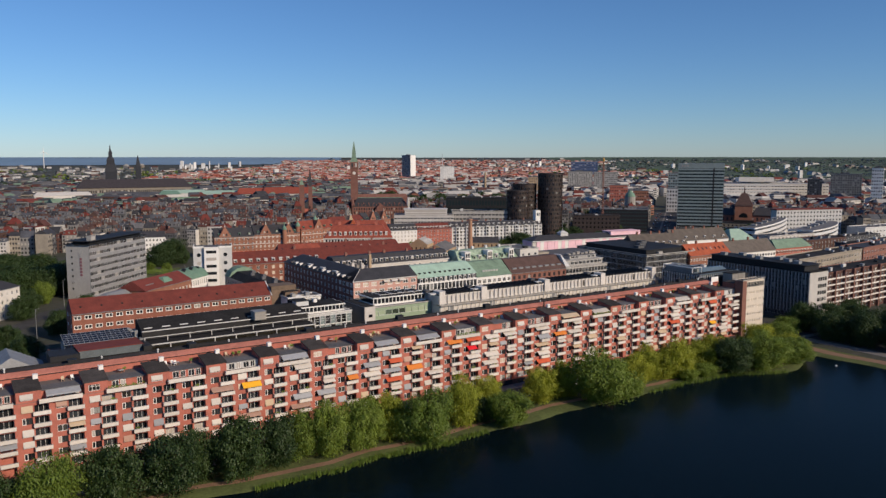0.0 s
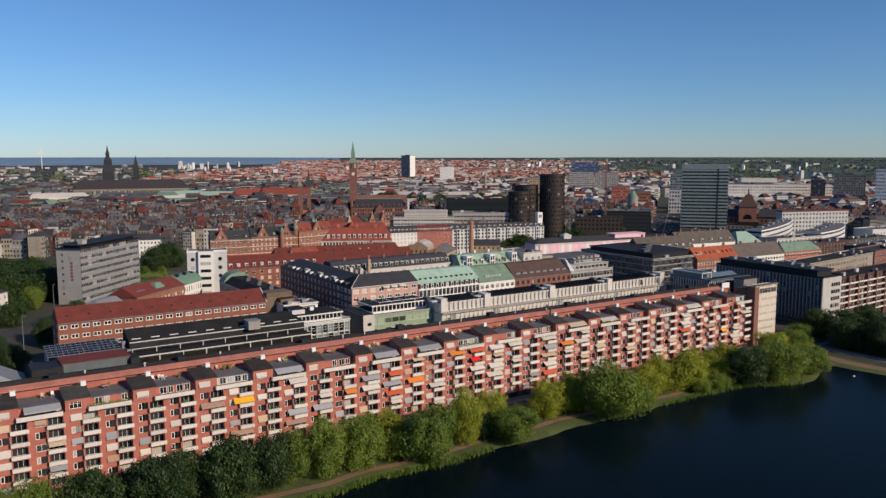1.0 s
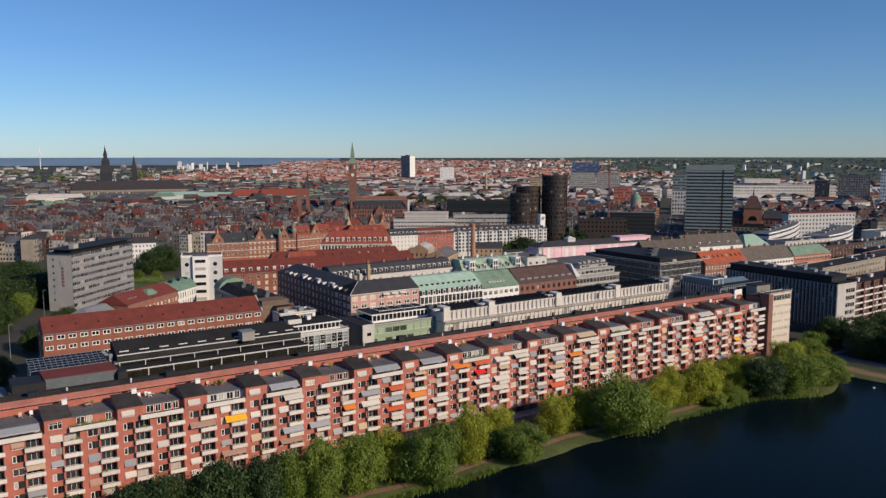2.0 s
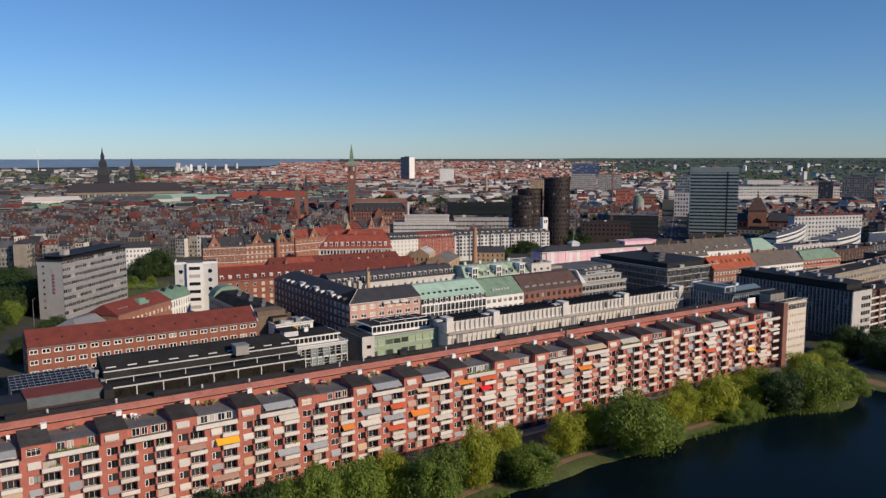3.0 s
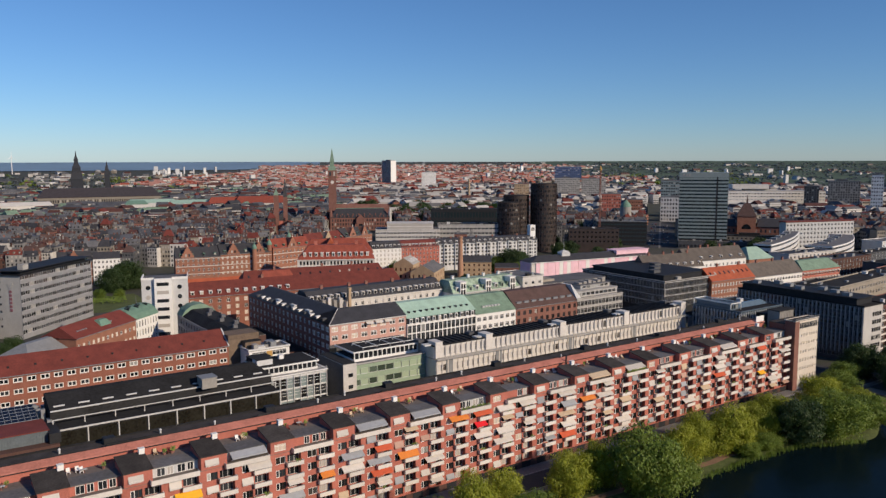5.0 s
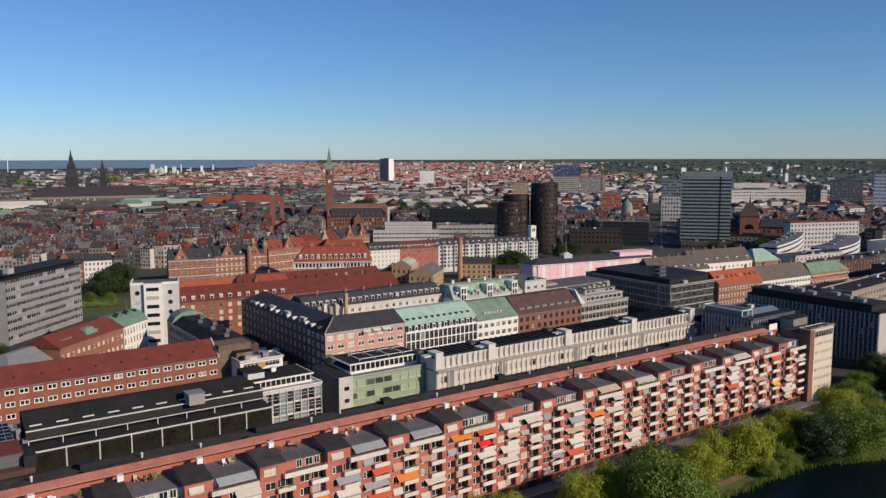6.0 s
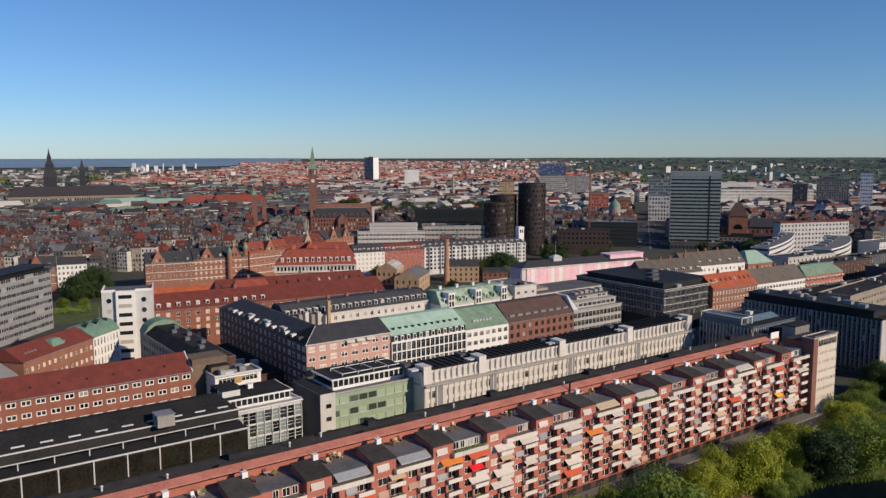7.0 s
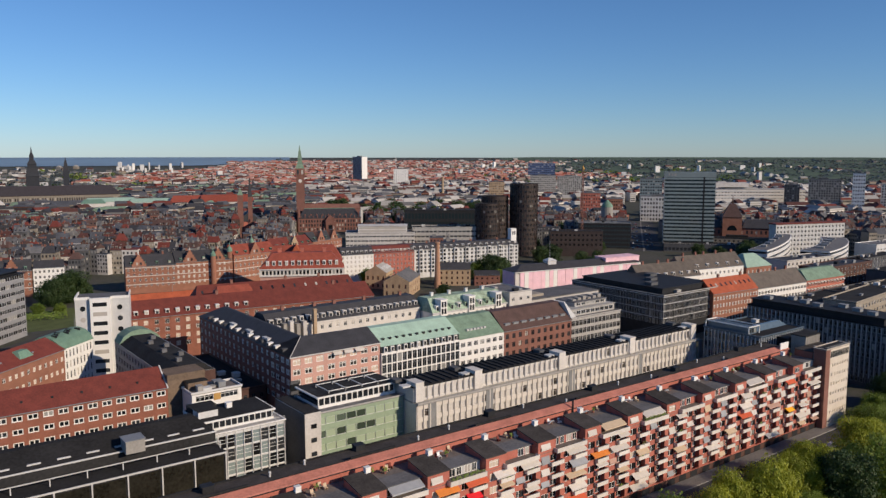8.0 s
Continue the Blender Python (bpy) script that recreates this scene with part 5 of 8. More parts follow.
pitched_roof(ggr, 42, 14, 18.0, 7.0, TILE_GREY, chimneys=3)
rgr = block("red_brick_house", "orange brick house with white awnings and a pale green roof", 460, 306.7, -4, 36, 14, 18.5, BRICK, 5, 14, 0, (1.4, 1.6), GLASS_WARM, WHITE, "f")
part("roof", Solid().wedge(-0.2, 36.2, -0.4, 14.4, 18.5, 23.5, (3, 33, 6, 9)), COPPER_DULL, rgr)
for i in range(12):
    for zz in (17.4, 14.0):
        awning(1.8, 0.5, 0.9, AWN_WHITE, 0.7 + i * 3.0, -0.02, zz, rgr)
bro = block("brown_roof_terrace", "white terrace with arched dormers under a brown tiled roof", 381, 355, -9, 44, 14, 20, WHITE, 5, 12, 2, (1.3, 1.6), GLASS, WHITE, "f")
pitched_roof(bro, 44, 14, 20, 7.5, TILE_GREY, dormers=8, chimneys=4)
bro2 = block("brown_roof_terrace", "white terrace with dormers under a brown tiled roof", 425.5, 361, -8, 50, 14, 20.5, WHITE, 5, 14, 0, (1.3, 1.6), GLASS, WHITE, "f")
pitched_roof(bro2, 50, 14, 20.5, 7.5, TILE_GREY, dormers=6, chimneys=5)
gcr = block("copper_gable_house", "orange brick corner house with a pale green copper roof", 476, 352.5, -8, 22, 18, 19, BRICK_ORANGE, 5, 6, 0, (1.3, 1.6), GLASS, WHITE, "f")
part("roof", Solid().wedge(-0.4, 22.4, -0.4, 18.4, 19, 26, (6, 16, 8, 10)), COPPER_PALE, gcr)

# sheeted building under repair
wrp = thing("sheeted_building", "building wrapped in pink scaffold sheeting under a slate roof", "building", 346, 414, 0, -9)
s = Solid().box(0, 92, 0, 13, 0, 20.5)
part("wall", s, CREAM_2, wrp)
for i in range(4):
    part("sheet", Solid().box(-0.5 - (i % 2) * 0.08, -0.4, 0.6 + i * 3.0, 3.5 + i * 3.0, 6, 20.2), WRAP, wrp)
for i in range(31):
    part("sheet", Solid().box(3 + i * 2.85, 5.75 + i * 2.85, -0.5 - (i % 2) * 0.08, -0.4, 6, 20.2), (WRAP, WRAP, WHITE, WRAP)[(i * 7 // 3) % 4], wrp)
part("roof", Solid().wedge(-0.6, 92.6, -0.8, 13.8, 20.5, 23.6, (8, 84, 6, 8)), SLATE, wrp)
part("ledge", Solid().box(-1, 93, -1.2, -0.2, 20.2, 20.55), WHITE, wrp)
part("roof_pavilion", Solid().box(25, 31, 4, 9, 21, 24.8).wedge(24.7, 31.3, 3.7, 9.3, 24.8, 26.2, (27, 29, 6, 7)).tube(28, 6.5, 0.12, 0.06, 26.2, 36, 6), WHITE_DULL, wrp)
part("upper_storey", Solid().box(66, 92, 2, 12, 20.6, 24.2).box(65.6, 92.4, 1.6, 12.4, 24.2, 24.5), WRAP, wrp)


# ---------------------------------------------------------------- left quarter: long red roof, hotel, white stair tower
red = block("long_brick_house", "long brick house with paired white windows and a red tiled roof", 42, 301, 0, 73.5, 13, 23.2, BRICK_MID, 6, 21, 2, (2.45, 1.5), GLASS_DARK, WHITE, "fl", first=4.3, lights=2, transom=False, floor_h=3.35, rim_w=0.24)
pitched_roof(red, 73.5, 13, 23.2, 4.6, TILE_DEEP, over=0.5)
part("verge", Solid().bar((73.4, -0.6, 23.2), (73.4, 6.5, 27.9), 0.18), WHITE_DULL, red)
for i in range(10):
    part("roof_vent", Solid().box(3 + i * 7, 3.5 + i * 7, 2.2, 2.7, 24.9, 25.5), DARK_METAL, red)
hot = block("hotel_slab", "grey concrete hotel slab with ribbon windows and a dark roof canopy", 75.3, 463.4, 47, 57, 14, 30.2, material("concrete_cool", (0.25, 0.253, 0.262), 0.85, vary=0.15, scale=0.25, fine=2.0), 8, 17, 0, (3.22, 1.95), GLASS_HOTEL, WHITE_DULL, "fl", first=2.3, lights=2, transom=False, side_wall=CONCRETE_PALE)
part("canopy", Solid().box(-0.9, 57.9, -0.9, 14.9, 30.2, 30.5).box(3, 55, 2, 12, 30.5, 32.0).box(-0.4, 57.4, -0.3, 14.3, 32.0, 32.3), DARK_METAL, hot)
part("roof_box", Solid().box(4, 8, 1.2, 4, 32.3, 34.6).box(3.9, 8.1, 1.1, 4.1, 34.6, 34.8), CONCRETE, hot)
for i in range(7):
    part("window", window_mesh(0.9, 1.0, GLASS, CONCRETE_DARK, 1, False), None, hot, at=pose(-0.14, 11.0, 5.5 + i * 3.5, 0, 0, -90))
for i in range(6):
    part("sign_bar", Solid().box(-0.2, -0.02, 4.6, 5.9, 13.2 + i * 1.75, 14.4 + i * 1.75), SIGN_ROSE, hot)
part("emblem", Solid().hull([(-0.15, 5.3 + 1.5 * math.cos(a * math.pi / 8), 25.6 + 1.5 * math.sin(a * math.pi / 8)) for a in range(16)],
                            [(-0.02, 5.3 + 1.5 * math.cos(a * math.pi / 8), 25.6 + 1.5 * math.sin(a * math.pi / 8)) for a in range(16)]), CONCRETE, hot)
stw = block("white_stair_tower", "white office tower with slot windows and portholes", 116, 410, -18, 19.3, 14, 31, WHITE_DULL, 7, 0, 0, faces="f")
part("stair_bay", Solid().box(5.4, 12.6, -1.6, 0, 0, 31.6), WHITE, stw)
for i in range(8):
    part("slot_window", Solid().box(6.4, 11.4, -1.66, -1.6, 2.5 + i * 3.7, 4.0 + i * 3.7), GLASS, stw)
for cx in (2.7, 15.9):
    for zz in (27.5, 23.2, 18.9):
        ring = [(1.0 * math.cos(a * math.pi / 6), 1.0 * math.sin(a * math.pi / 6)) for a in range(12)]
        part("porthole", Solid().hull([(cx + a, 0.0, zz + b) for a, b in ring], [(cx + a, -0.06, zz + b) for a, b in ring]), GLASS, stw)
part("roof", Solid().box(0.3, 19, 0.3, 13.7, 31, 31.2), FELT_GREY, stw)
part("parapet", Solid().box(-0.1, 5.3, -0.1, 0.3, 31, 32).box(12.7, 19.4, -0.1, 0.3, 31, 32).box(-0.1, 0.3, 0.3, 14, 31, 32).box(19.0, 19.4, 0.3, 14, 31, 32), WHITE, stw)
rsm = block("red_roof_house", "ochre brick house with a deep red roof and copper lantern", 78.6, 351.5, 41.4, 34.5, 14, 20.8, BRICK_ORANGE, 5, 13, 0, (1.3, 1.5), GLASS_WARM, WHITE, "f")
pitched_roof(rsm, 34.5, 14, 20.8, 3.9, TILE_DEEP, skylights=0, hip=0.1)
part("lantern", Solid().wedge(16, 22, 1.6, 5.5, 22.0, 24.1, (17, 21, 3.2, 5.2)), COPPER, rsm)
for i in range(8):
    k = 3 + i * 1.5 + (8 if i > 3 else 0)
    part("skylight", Solid().box(k + 6 - 5, k + 6.8 - 5, 2.6, 3.4, 22.0, 22.75), GREY_METAL, rsm)
lft = block("grey_roof_wing", "low wing with a pale grey hipped metal roof", 62, 340, 41.4, 20, 16, 16.5, CREAM_2, 4, 6, 0, (1.3, 1.5), GLASS, WHITE, "f")
part("roof", Solid().wedge(-0.4, 20.4, -0.4, 16.4, 16.5, 21.5, (7, 19, 7, 9)), GREY_METAL, lft)
gbr = block("copper_barrel_house", "white pilastered house with a curved green copper roof", 104.4, 379, 42.6, 17.5, 12.5, 19.6, WHITE, 5, 9, 0, (0.9, 2.6), GLASS, WHITE, "f", lights=1)
s = Solid()
prof = [(-0.4, 19.6), (1.0, 21.8), (3.0, 23.2), (5.5, 23.9), (8.5, 23.6), (11, 22), (12.8, 19.6)]
s.hull([(-0.3, a, b) for a, b in prof], [(17.8, a, b) for a, b in prof])
part("roof", s, COPPER, gbr)
for i in range(7):
    part("skylight", Solid().box(2 + i * 2.1, 2.5 + i * 2.1, 3 + (i % 3), 5 + (i % 3), 23.2 + (i % 3) * 0.2, 24.1), DARK_METAL, gbr)
gyl = block("grey_court_house", "grey office wing with a dark glazed roof", 121.5, 321, 0, 15, 56, 20.6, GREY_METAL, 6, 0, 17, (1.4, 1.9), GLASS_BLUE, GREY_METAL, "l", lights=1)
s = Solid().hull([(0.2, 0, 20.6), (14.8, 0, 20.6), (14.8, 50, 20.6), (0.2, 50, 20.6)], [(4, 0, 23.2), (11, 0, 23.2), (11, 50, 23.2), (4, 50, 23.2)])
part("roof", s, BITUMEN, gyl)
prof = [(0, 20.6), (1.5, 23.0), (4, 24.6), (7, 25.2), (10, 24.6), (13, 22.8), (14.8, 20.6)]
part("front_wall", Solid().box(0, 15, -0.3, -0.02, 0, 20.5), BRICK_DARK, gyl)
drk = block("dark_court_wing", "low dark courtyard wing with a felt roof", 137, 323, 0, 17, 50, 11.5, BRICK_DARK, 3, 6, 0, (1.3, 1.5), GLASS, CONCRETE_DARK, "f")
flat_roof(drk, 17, 50, 11.5, BITUMEN, BRICK_DARK, 0.6, 6, 17)
part("barrel_roof", Solid().hull([(a, 50, b) for a, b in prof], [(a, 57, b) for a, b in prof]), COPPER_DULL, gyl)
for i in range(6):
    part("roof_unit", Solid().box(5 + (i % 2) * 3, 6.6 + (i % 2) * 3, 5 + i * 7, 6.6 + i * 7, 23.2, 24.4), FELT_GREY, gyl)
vil = block("cream_villa", "cream stone house with shallow roof at the edge of the park", 10, 409, 47, 42, 14, 14.6, CREAM, 4, 12, 0, (1.2, 1.7), GLASS, WHITE, "f")
pitched_roof(vil, 42, 14, 14.6, 3.2, SLATE, hip=4, chimneys=2)
# long red-tiled houses behind the court
lr1 = block("red_tiled_range", "long brick range with white dormers under a deep red tiled roof", 137, 414, -7, 108, 15, 20.2, BRICK_MID, 6, 26, 3, (1.7, 1.9), GLASS_WARM, WHITE, "fl", rows_from=2)
pitched_roof(lr1, 108, 15, 20.2, 6.2, TILE_DEEP, dormers=26, hip=1, chimneys=2, dormer_to=0.45)
lr2 = block("red_tiled_range", "second brick range with a bright red tiled roof", 172, 436, -9, 78, 14, 20.0, BRICK_MID, 5, 16, 0, (1.4, 1.6), GLASS, WHITE, "f", rows_from=3)
pitched_roof(lr2, 78, 14, 20.0, 6.5, TILE_DEEP, dormers=0, hip=2, chimneys=3, skylights=14)
lr3 = block("red_gabled_house", "red tiled gabled house with three white dormers", 176, 424, -8, 20, 12, 20.5, BRICK, 5, 5, 0, (1.4, 1.6), GLASS, WHITE, "f", rows_from=3)
pitched_roof(lr3, 20, 12, 20.5, 7.0, TILE_RED, dormers=3, hip=3)
osr = block("bright_red_roof_house", "low house with a bright red roof and dark solar strip", 148, 462, -8, 34, 12, 16, BRICK, 4, 9, 0, (1.2, 1.5), GLASS, WHITE, "f")
pitched_roof(osr, 34, 12, 16, 5, TILE_ORANGE)
man = block("mansard_house", "large brick house with a red mansard roof and white dormers", 237.0, 512, -28, 48, 18, 19.5, BRICK_PINK, 5, 15, 3, (1.5, 1.9), GLASS_WARM, WHITE, "fl", rows_from=2)
part("ledge", Solid().box(-0.6, 48.6, -0.8, 0, 16.0, 16.4).box(-0.7, 48.7, -0.9, 0, 19.9, 20.4).box(-0.4, 48.4, -0.25, 0, 16.4, 19.9), CREAM, man, "broad cream eaves band")
for i in range(22):
    part("arched_window", Solid().box(1.2 + i * 2.12, 2.4 + i * 2.12, -0.32, -0.25, 17.0, 19.3), GLASS_DARK, man)
part("roof", Solid().wedge(-0.4, 48.4, -0.4, 18.4, 20.4, 29, (7, 41, 6, 12)), TILE_RED, man)
for i in range(12):
    c0 = 3.4 + i * 3.6
    part("dormer", Solid().box(c0, c0 + 1.7, 0.9, 3.9, 22.0, 24.5).box(c0 - 0.15, c0 + 1.85, 0.7, 4.2, 24.5, 24.75).box(c0 + 0.3, c0 + 1.4, 0.86, 0.9, 22.4, 24.2, 1), [WHITE, GLASS], man)
for i in range(3):
    part("chimney", Solid().box(10 + i * 13, 12 + i * 13, 8, 9.4, 28, 31).box(9.8 + i * 13, 12.2 + i * 13, 7.8, 9.6, 31, 31.3), BRICK, man)
mn2 = block("steep_roof_house", "brick house with steep orange-red roofs and chimneys", 252, 536, -28, 46, 18, 21, BRICK, 6, 12, 0, (1.3, 1.7), GLASS, WHITE, "f", rows_from=4)
part("roof", Solid().wedge(-0.4, 46.4, -0.4, 18.4, 21, 30, (5, 41, 8, 10)), TILE_RED, mn2)
part("cross_gable", Solid().hull([(12, -0.6, 21), (24, -0.6, 21), (24, 9, 21), (12, 9, 21)], [(17.9, -0.6, 31), (18.1, -0.6, 31), (18.1, 9, 31), (17.9, 9, 31)]), TILE_ORANGE, mn2)


def gabled(name, label, x, y, rot, w, h, wall, roof_mat, n, gables, seed):
    """A town house with stepped front gables."""
    root = block(name, label, x, y, rot, w, 15, h, wall, 5, n, 3, (1.3, 1.8), GLASS, WHITE, "fl", rows_from=1)
    pitched_roof(root, w, 15, h, 6.5, roof_mat, dormers=max(2, n // 2), chimneys=2, seed=seed, dormer_mat=COPPER)
    for c in gables:
        g = Solid()
        for k in range(5):
            g.box(c - 4.2 + k * 0.85, c + 4.2 - k * 0.85, -0.3, 0.5, h + k * 1.5, h + (k + 1) * 1.5)
        g.wedge(c - 3.8, c + 3.8, 0.5, 9, h, h + 6.8, (c - 0.1, c + 0.1, 0.5, 7))
        part("front_gable", g, wall, root)
        for k in (-1.6, 0.5):
            part("gable_window", Solid().box(c + k, c + k + 1.1, -0.36, -0.3, h + 0.8, h + 2.6), GLASS, root)
        part("finial", Solid().tube(c, 0.1, 0.35, 0.05, h + 7.5, h + 10, 6), CREAM, root)
    for k in range(3):
        part("string_course", Solid().box(-0.1, w + 0.1, -0.12, 0, 5.5 + k * 5.2, 5.9 + k * 5.2), CREAM, root)
    return root


gabled("gabled_town_house", "red brick town house with pale bands and a stepped gable", 184, 592, -12, 30, 17, BRICK_ORANGE, SLATE, 9, (8,), 11)
gabled("gabled_town_house", "red brick town house with pale bands and twin gables", 213, 586, -6, 36, 18, BRICK_ORANGE, SLATE, 11, (9, 27), 12)
gabled("gabled_town_house", "orange brick town house with banded front", 250, 582, 12, 34, 20, BRICK_ORANGE, TILE_RED, 10, (17,), 13)
gabled("gabled_town_house", "pale ochre town house with a red roof", 284, 592, 22, 40, 21, BRICK_YELLOW, TILE_DEEP, 12, (20,), 14)
gabled("gabled_town_house", "orange brick corner town house", 322, 609, 24, 36, 22, BRICK_ORANGE, SLATE, 10, (10, 26), 15)
gabled("gabled_town_house", "orange brick house with an ornate gable", 116, 622, -10, 21, 16, BRICK_ORANGE, SLATE, 6, (10,), 16)
wh2 = block("white_town_house", "white rendered town house with dark windows", 137, 617, -12, 17, 13, 17.5, WHITE, 5, 7, 0, (1.2, 1.7), GLASS, WHITE, "f")
pitched_roof(wh2, 17, 13, 17.5, 4, SLATE, chimneys=1)
for i, (tx, ty) in enumerate(((236, 582), (248, 584), (273, 606))):
    t = thing("copper_turret", "round brick turret with a green copper cap and finial", "turret", tx, ty, 0, 0, "turrets")
    part("shaft", Solid().tube(0, 0, 1.7, 1.7, 0, 21 + i * 2, 12), BRICK_ORANGE, t)
    part("cap", Solid().tube(0, 0, 1.9, 1.7, 21 + i * 2, 22.5 + i * 2, 12).tube(0, 0, 1.7, 0.6, 22.5 + i * 2, 24.3 + i * 2, 12).tube(0, 0, 0.4, 0.08, 24.3 + i * 2, 27 + i * 2.4, 8), COPPER, t)

# ---------------------------------------------------------------- middle: white blocks, yellow works, chimney
CHIMNEY_BRICK = material("chimney_brick", (0.38, 0.22, 0.14), 0.9, vary=0.2, scale=0.5, fine=3.0)
wa = block("white_mansard_house", "white apartment house with a dark mansard roof", 311, 548, -12, 23, 14, 19, WHITE, 6, 8, 0, (1.2, 1.8), GLASS, WHITE, "f", rows_from=1)
pitched_roof(wa, 23, 14, 19, 4.5, SLATE, dormers=7, flat_top=6)
ra = block("brick_mansard_house", "red brick apartment house with a deep red mansard roof", 333.6, 543.2, -12, 30, 14, 19, BRICK, 6, 11, 0, (1.2, 1.8), GLASS, WHITE, "f", rows_from=1)
pitched_roof(ra, 30, 14, 19, 4.5, TILE_DEEP, dormers=11, flat_top=6)
wb = block("white_long_block", "long white apartment block with dark roof and balconies", 361, 538, -12, 86, 14, 20, WHITE_DULL, 7, 28, 0, (1.6, 1.8), GLASS_DARK, WHITE_DULL, "f", rows_from=1)
pitched_roof(wb, 86, 14, 20, 3.4, SLATE, dormers=18, flat_top=8, chimneys=4)
for i in range(9):
    bay = Solid().box(6 + i * 9, 8.6 + i * 9, -1.0, 0, 0, 20.3)
    for k in range(1, 7):
        bay.box(6.5 + i * 9, 8.1 + i * 9, -1.05, -1.0, 1.2 + k * 2.75, 2.9 + k * 2.75, 1)
    part("projecting_bay", bay, [WHITE_DULL, GLASS_DARK], wb)
part("stair_turret", Solid().box(81, 85.5, 2, 7, 20, 31.5).box(82, 83, 1.94, 2, 27, 29.5, 1).box(83.6, 84.6, 1.94, 2, 27, 29.5, 1), [WHITE, GLASS], wb)
for n, (x, y, w, d, h, rise) in enumerate(((323.0, 511.5, 18, 14, 10.5, 4.6), (317.5, 477.6, 30, 16, 9.5, 4.6))):
    sh = block("yellow_brick_shed", "yellow brick works shed with a low pitched roof", x, y, 42, w, d, h, BRICK_YELLOW, 2, 6, 4, (1.2, 2.4), GLASS_DARK, BRICK_BROWN, "fl")
    part("roof", Solid().wedge(0.1, w + 0.4, -0.4, d + 0.4, h, h + rise, (0.1, w + 0.4, d / 2 - 0.05, d / 2 + 0.05)), FELT_GREY if n else CONCRETE, sh)
    part("gable", Solid().hull([(-0.05, 0, h), (0.3, 0, h), (0.3, d, h), (-0.05, d, h)], [(-0.05, d / 2 - 0.05, h + rise), (0.3, d / 2 - 0.05, h + rise), (0.3, d / 2 + 0.05, h + rise), (-0.05, d / 2 + 0.05, h + rise)]), BRICK_YELLOW, sh)
    for k in range(0 if n else 5):
        c, e = 2 + k * 3.6, rise * 2 / d
        part("skylight", Solid().hull([(c, 1.5, h + 1.9 * e + 0.05), (c + 2.4, 1.5, h + 1.9 * e + 0.05), (c + 2.4, 4.5, h + 4.9 * e + 0.05), (c, 4.5, h + 4.9 * e + 0.05)],
                                      [(c, 1.4, h + 1.9 * e + 0.15), (c + 2.4, 1.4, h + 1.9 * e + 0.15), (c + 2.4, 4.4, h + 4.9 * e + 0.15), (c, 4.4, h + 4.9 * e + 0.15)]), WHITE_DULL, sh)
yh = block("yellow_brick_house", "long yellow brick works house with a dark roof", 357.9, 501.8, -36, 21, 10, 11, BRICK_YELLOW, 3, 6, 2, (1.1, 1.7), GLASS_DARK, BRICK_BROWN, "fl")
pitched_roof(yh, 21, 10, 11, 4.0, SLATE)
shd = block("dark_shed", "low dark-roofed shed beside the works", 377, 488, -36, 17, 9, 7, BRICK_BROWN, 2, 5, 0, (1.2, 1.4), GLASS_DARK, BRICK_BROWN, "f")
pitched_roof(shd, 17, 9, 7, 2.6, SLATE)
st = thing("brick_chimney", "tall tapering brown brick factory chimney", "chimney", 351, 494, 0)
part("shaft", Solid().tube(0, 0, 2.1, 1.4, 0, 28.8, 16), CHIMNEY_BRICK, st)
part("rim", Solid().tube(0, 0, 1.4, 1.75, 28.8, 29.2, 16).tube(0, 0, 1.75, 1.7, 29.2, 30.2, 16), CHIMNEY_BRICK, st)
bg = block("stepped_beige_office", "beige office with long ribbon windows and stepped storeys", 372, 647, -32, 56, 22, 22, CREAM_2, 6, 18, 4, (2.6, 1.5), GLASS, WHITE_DULL, "fl", rows_from=1)
flat_roof(bg, 56, 22, 22, FELT_GREY, CREAM_2, 0.8, 5, 12)
part("upper_storey", Solid().box(10, 50, 3, 20, 22.15, 27.5).box(9.5, 50.5, 2.5, 20.5, 27.5, 28).box(11, 49, 2.94, 3, 23, 24.4, 1).box(11, 49, 2.94, 3, 25.4, 26.8, 1), [CREAM_2, GLASS], bg)
bg2 = block("grey_ribbon_office", "grey office with ribbon windows", 425, 628, -33, 62, 20, 25, CONCRETE, 6, 18, 0, (2.8, 1.5), GLASS, CONCRETE_DARK, "f", rows_from=1)
flat_roof(bg2, 62, 20, 25, BITUMEN, CONCRETE, 0.8, 7, 13)
wv = block("dark_arcade_hall", "dark hall with a latticed glass front and long roof", 470, 706, -37, 76, 26, 33, DARK_METAL, 4, 24, 0, (2.4, 5.5), GLASS_BLUE, DARK_METAL, "f", lights=1)
flat_roof(wv, 76, 26, 33, BITUMEN, DARK_METAL, 0.6, 5, 14)


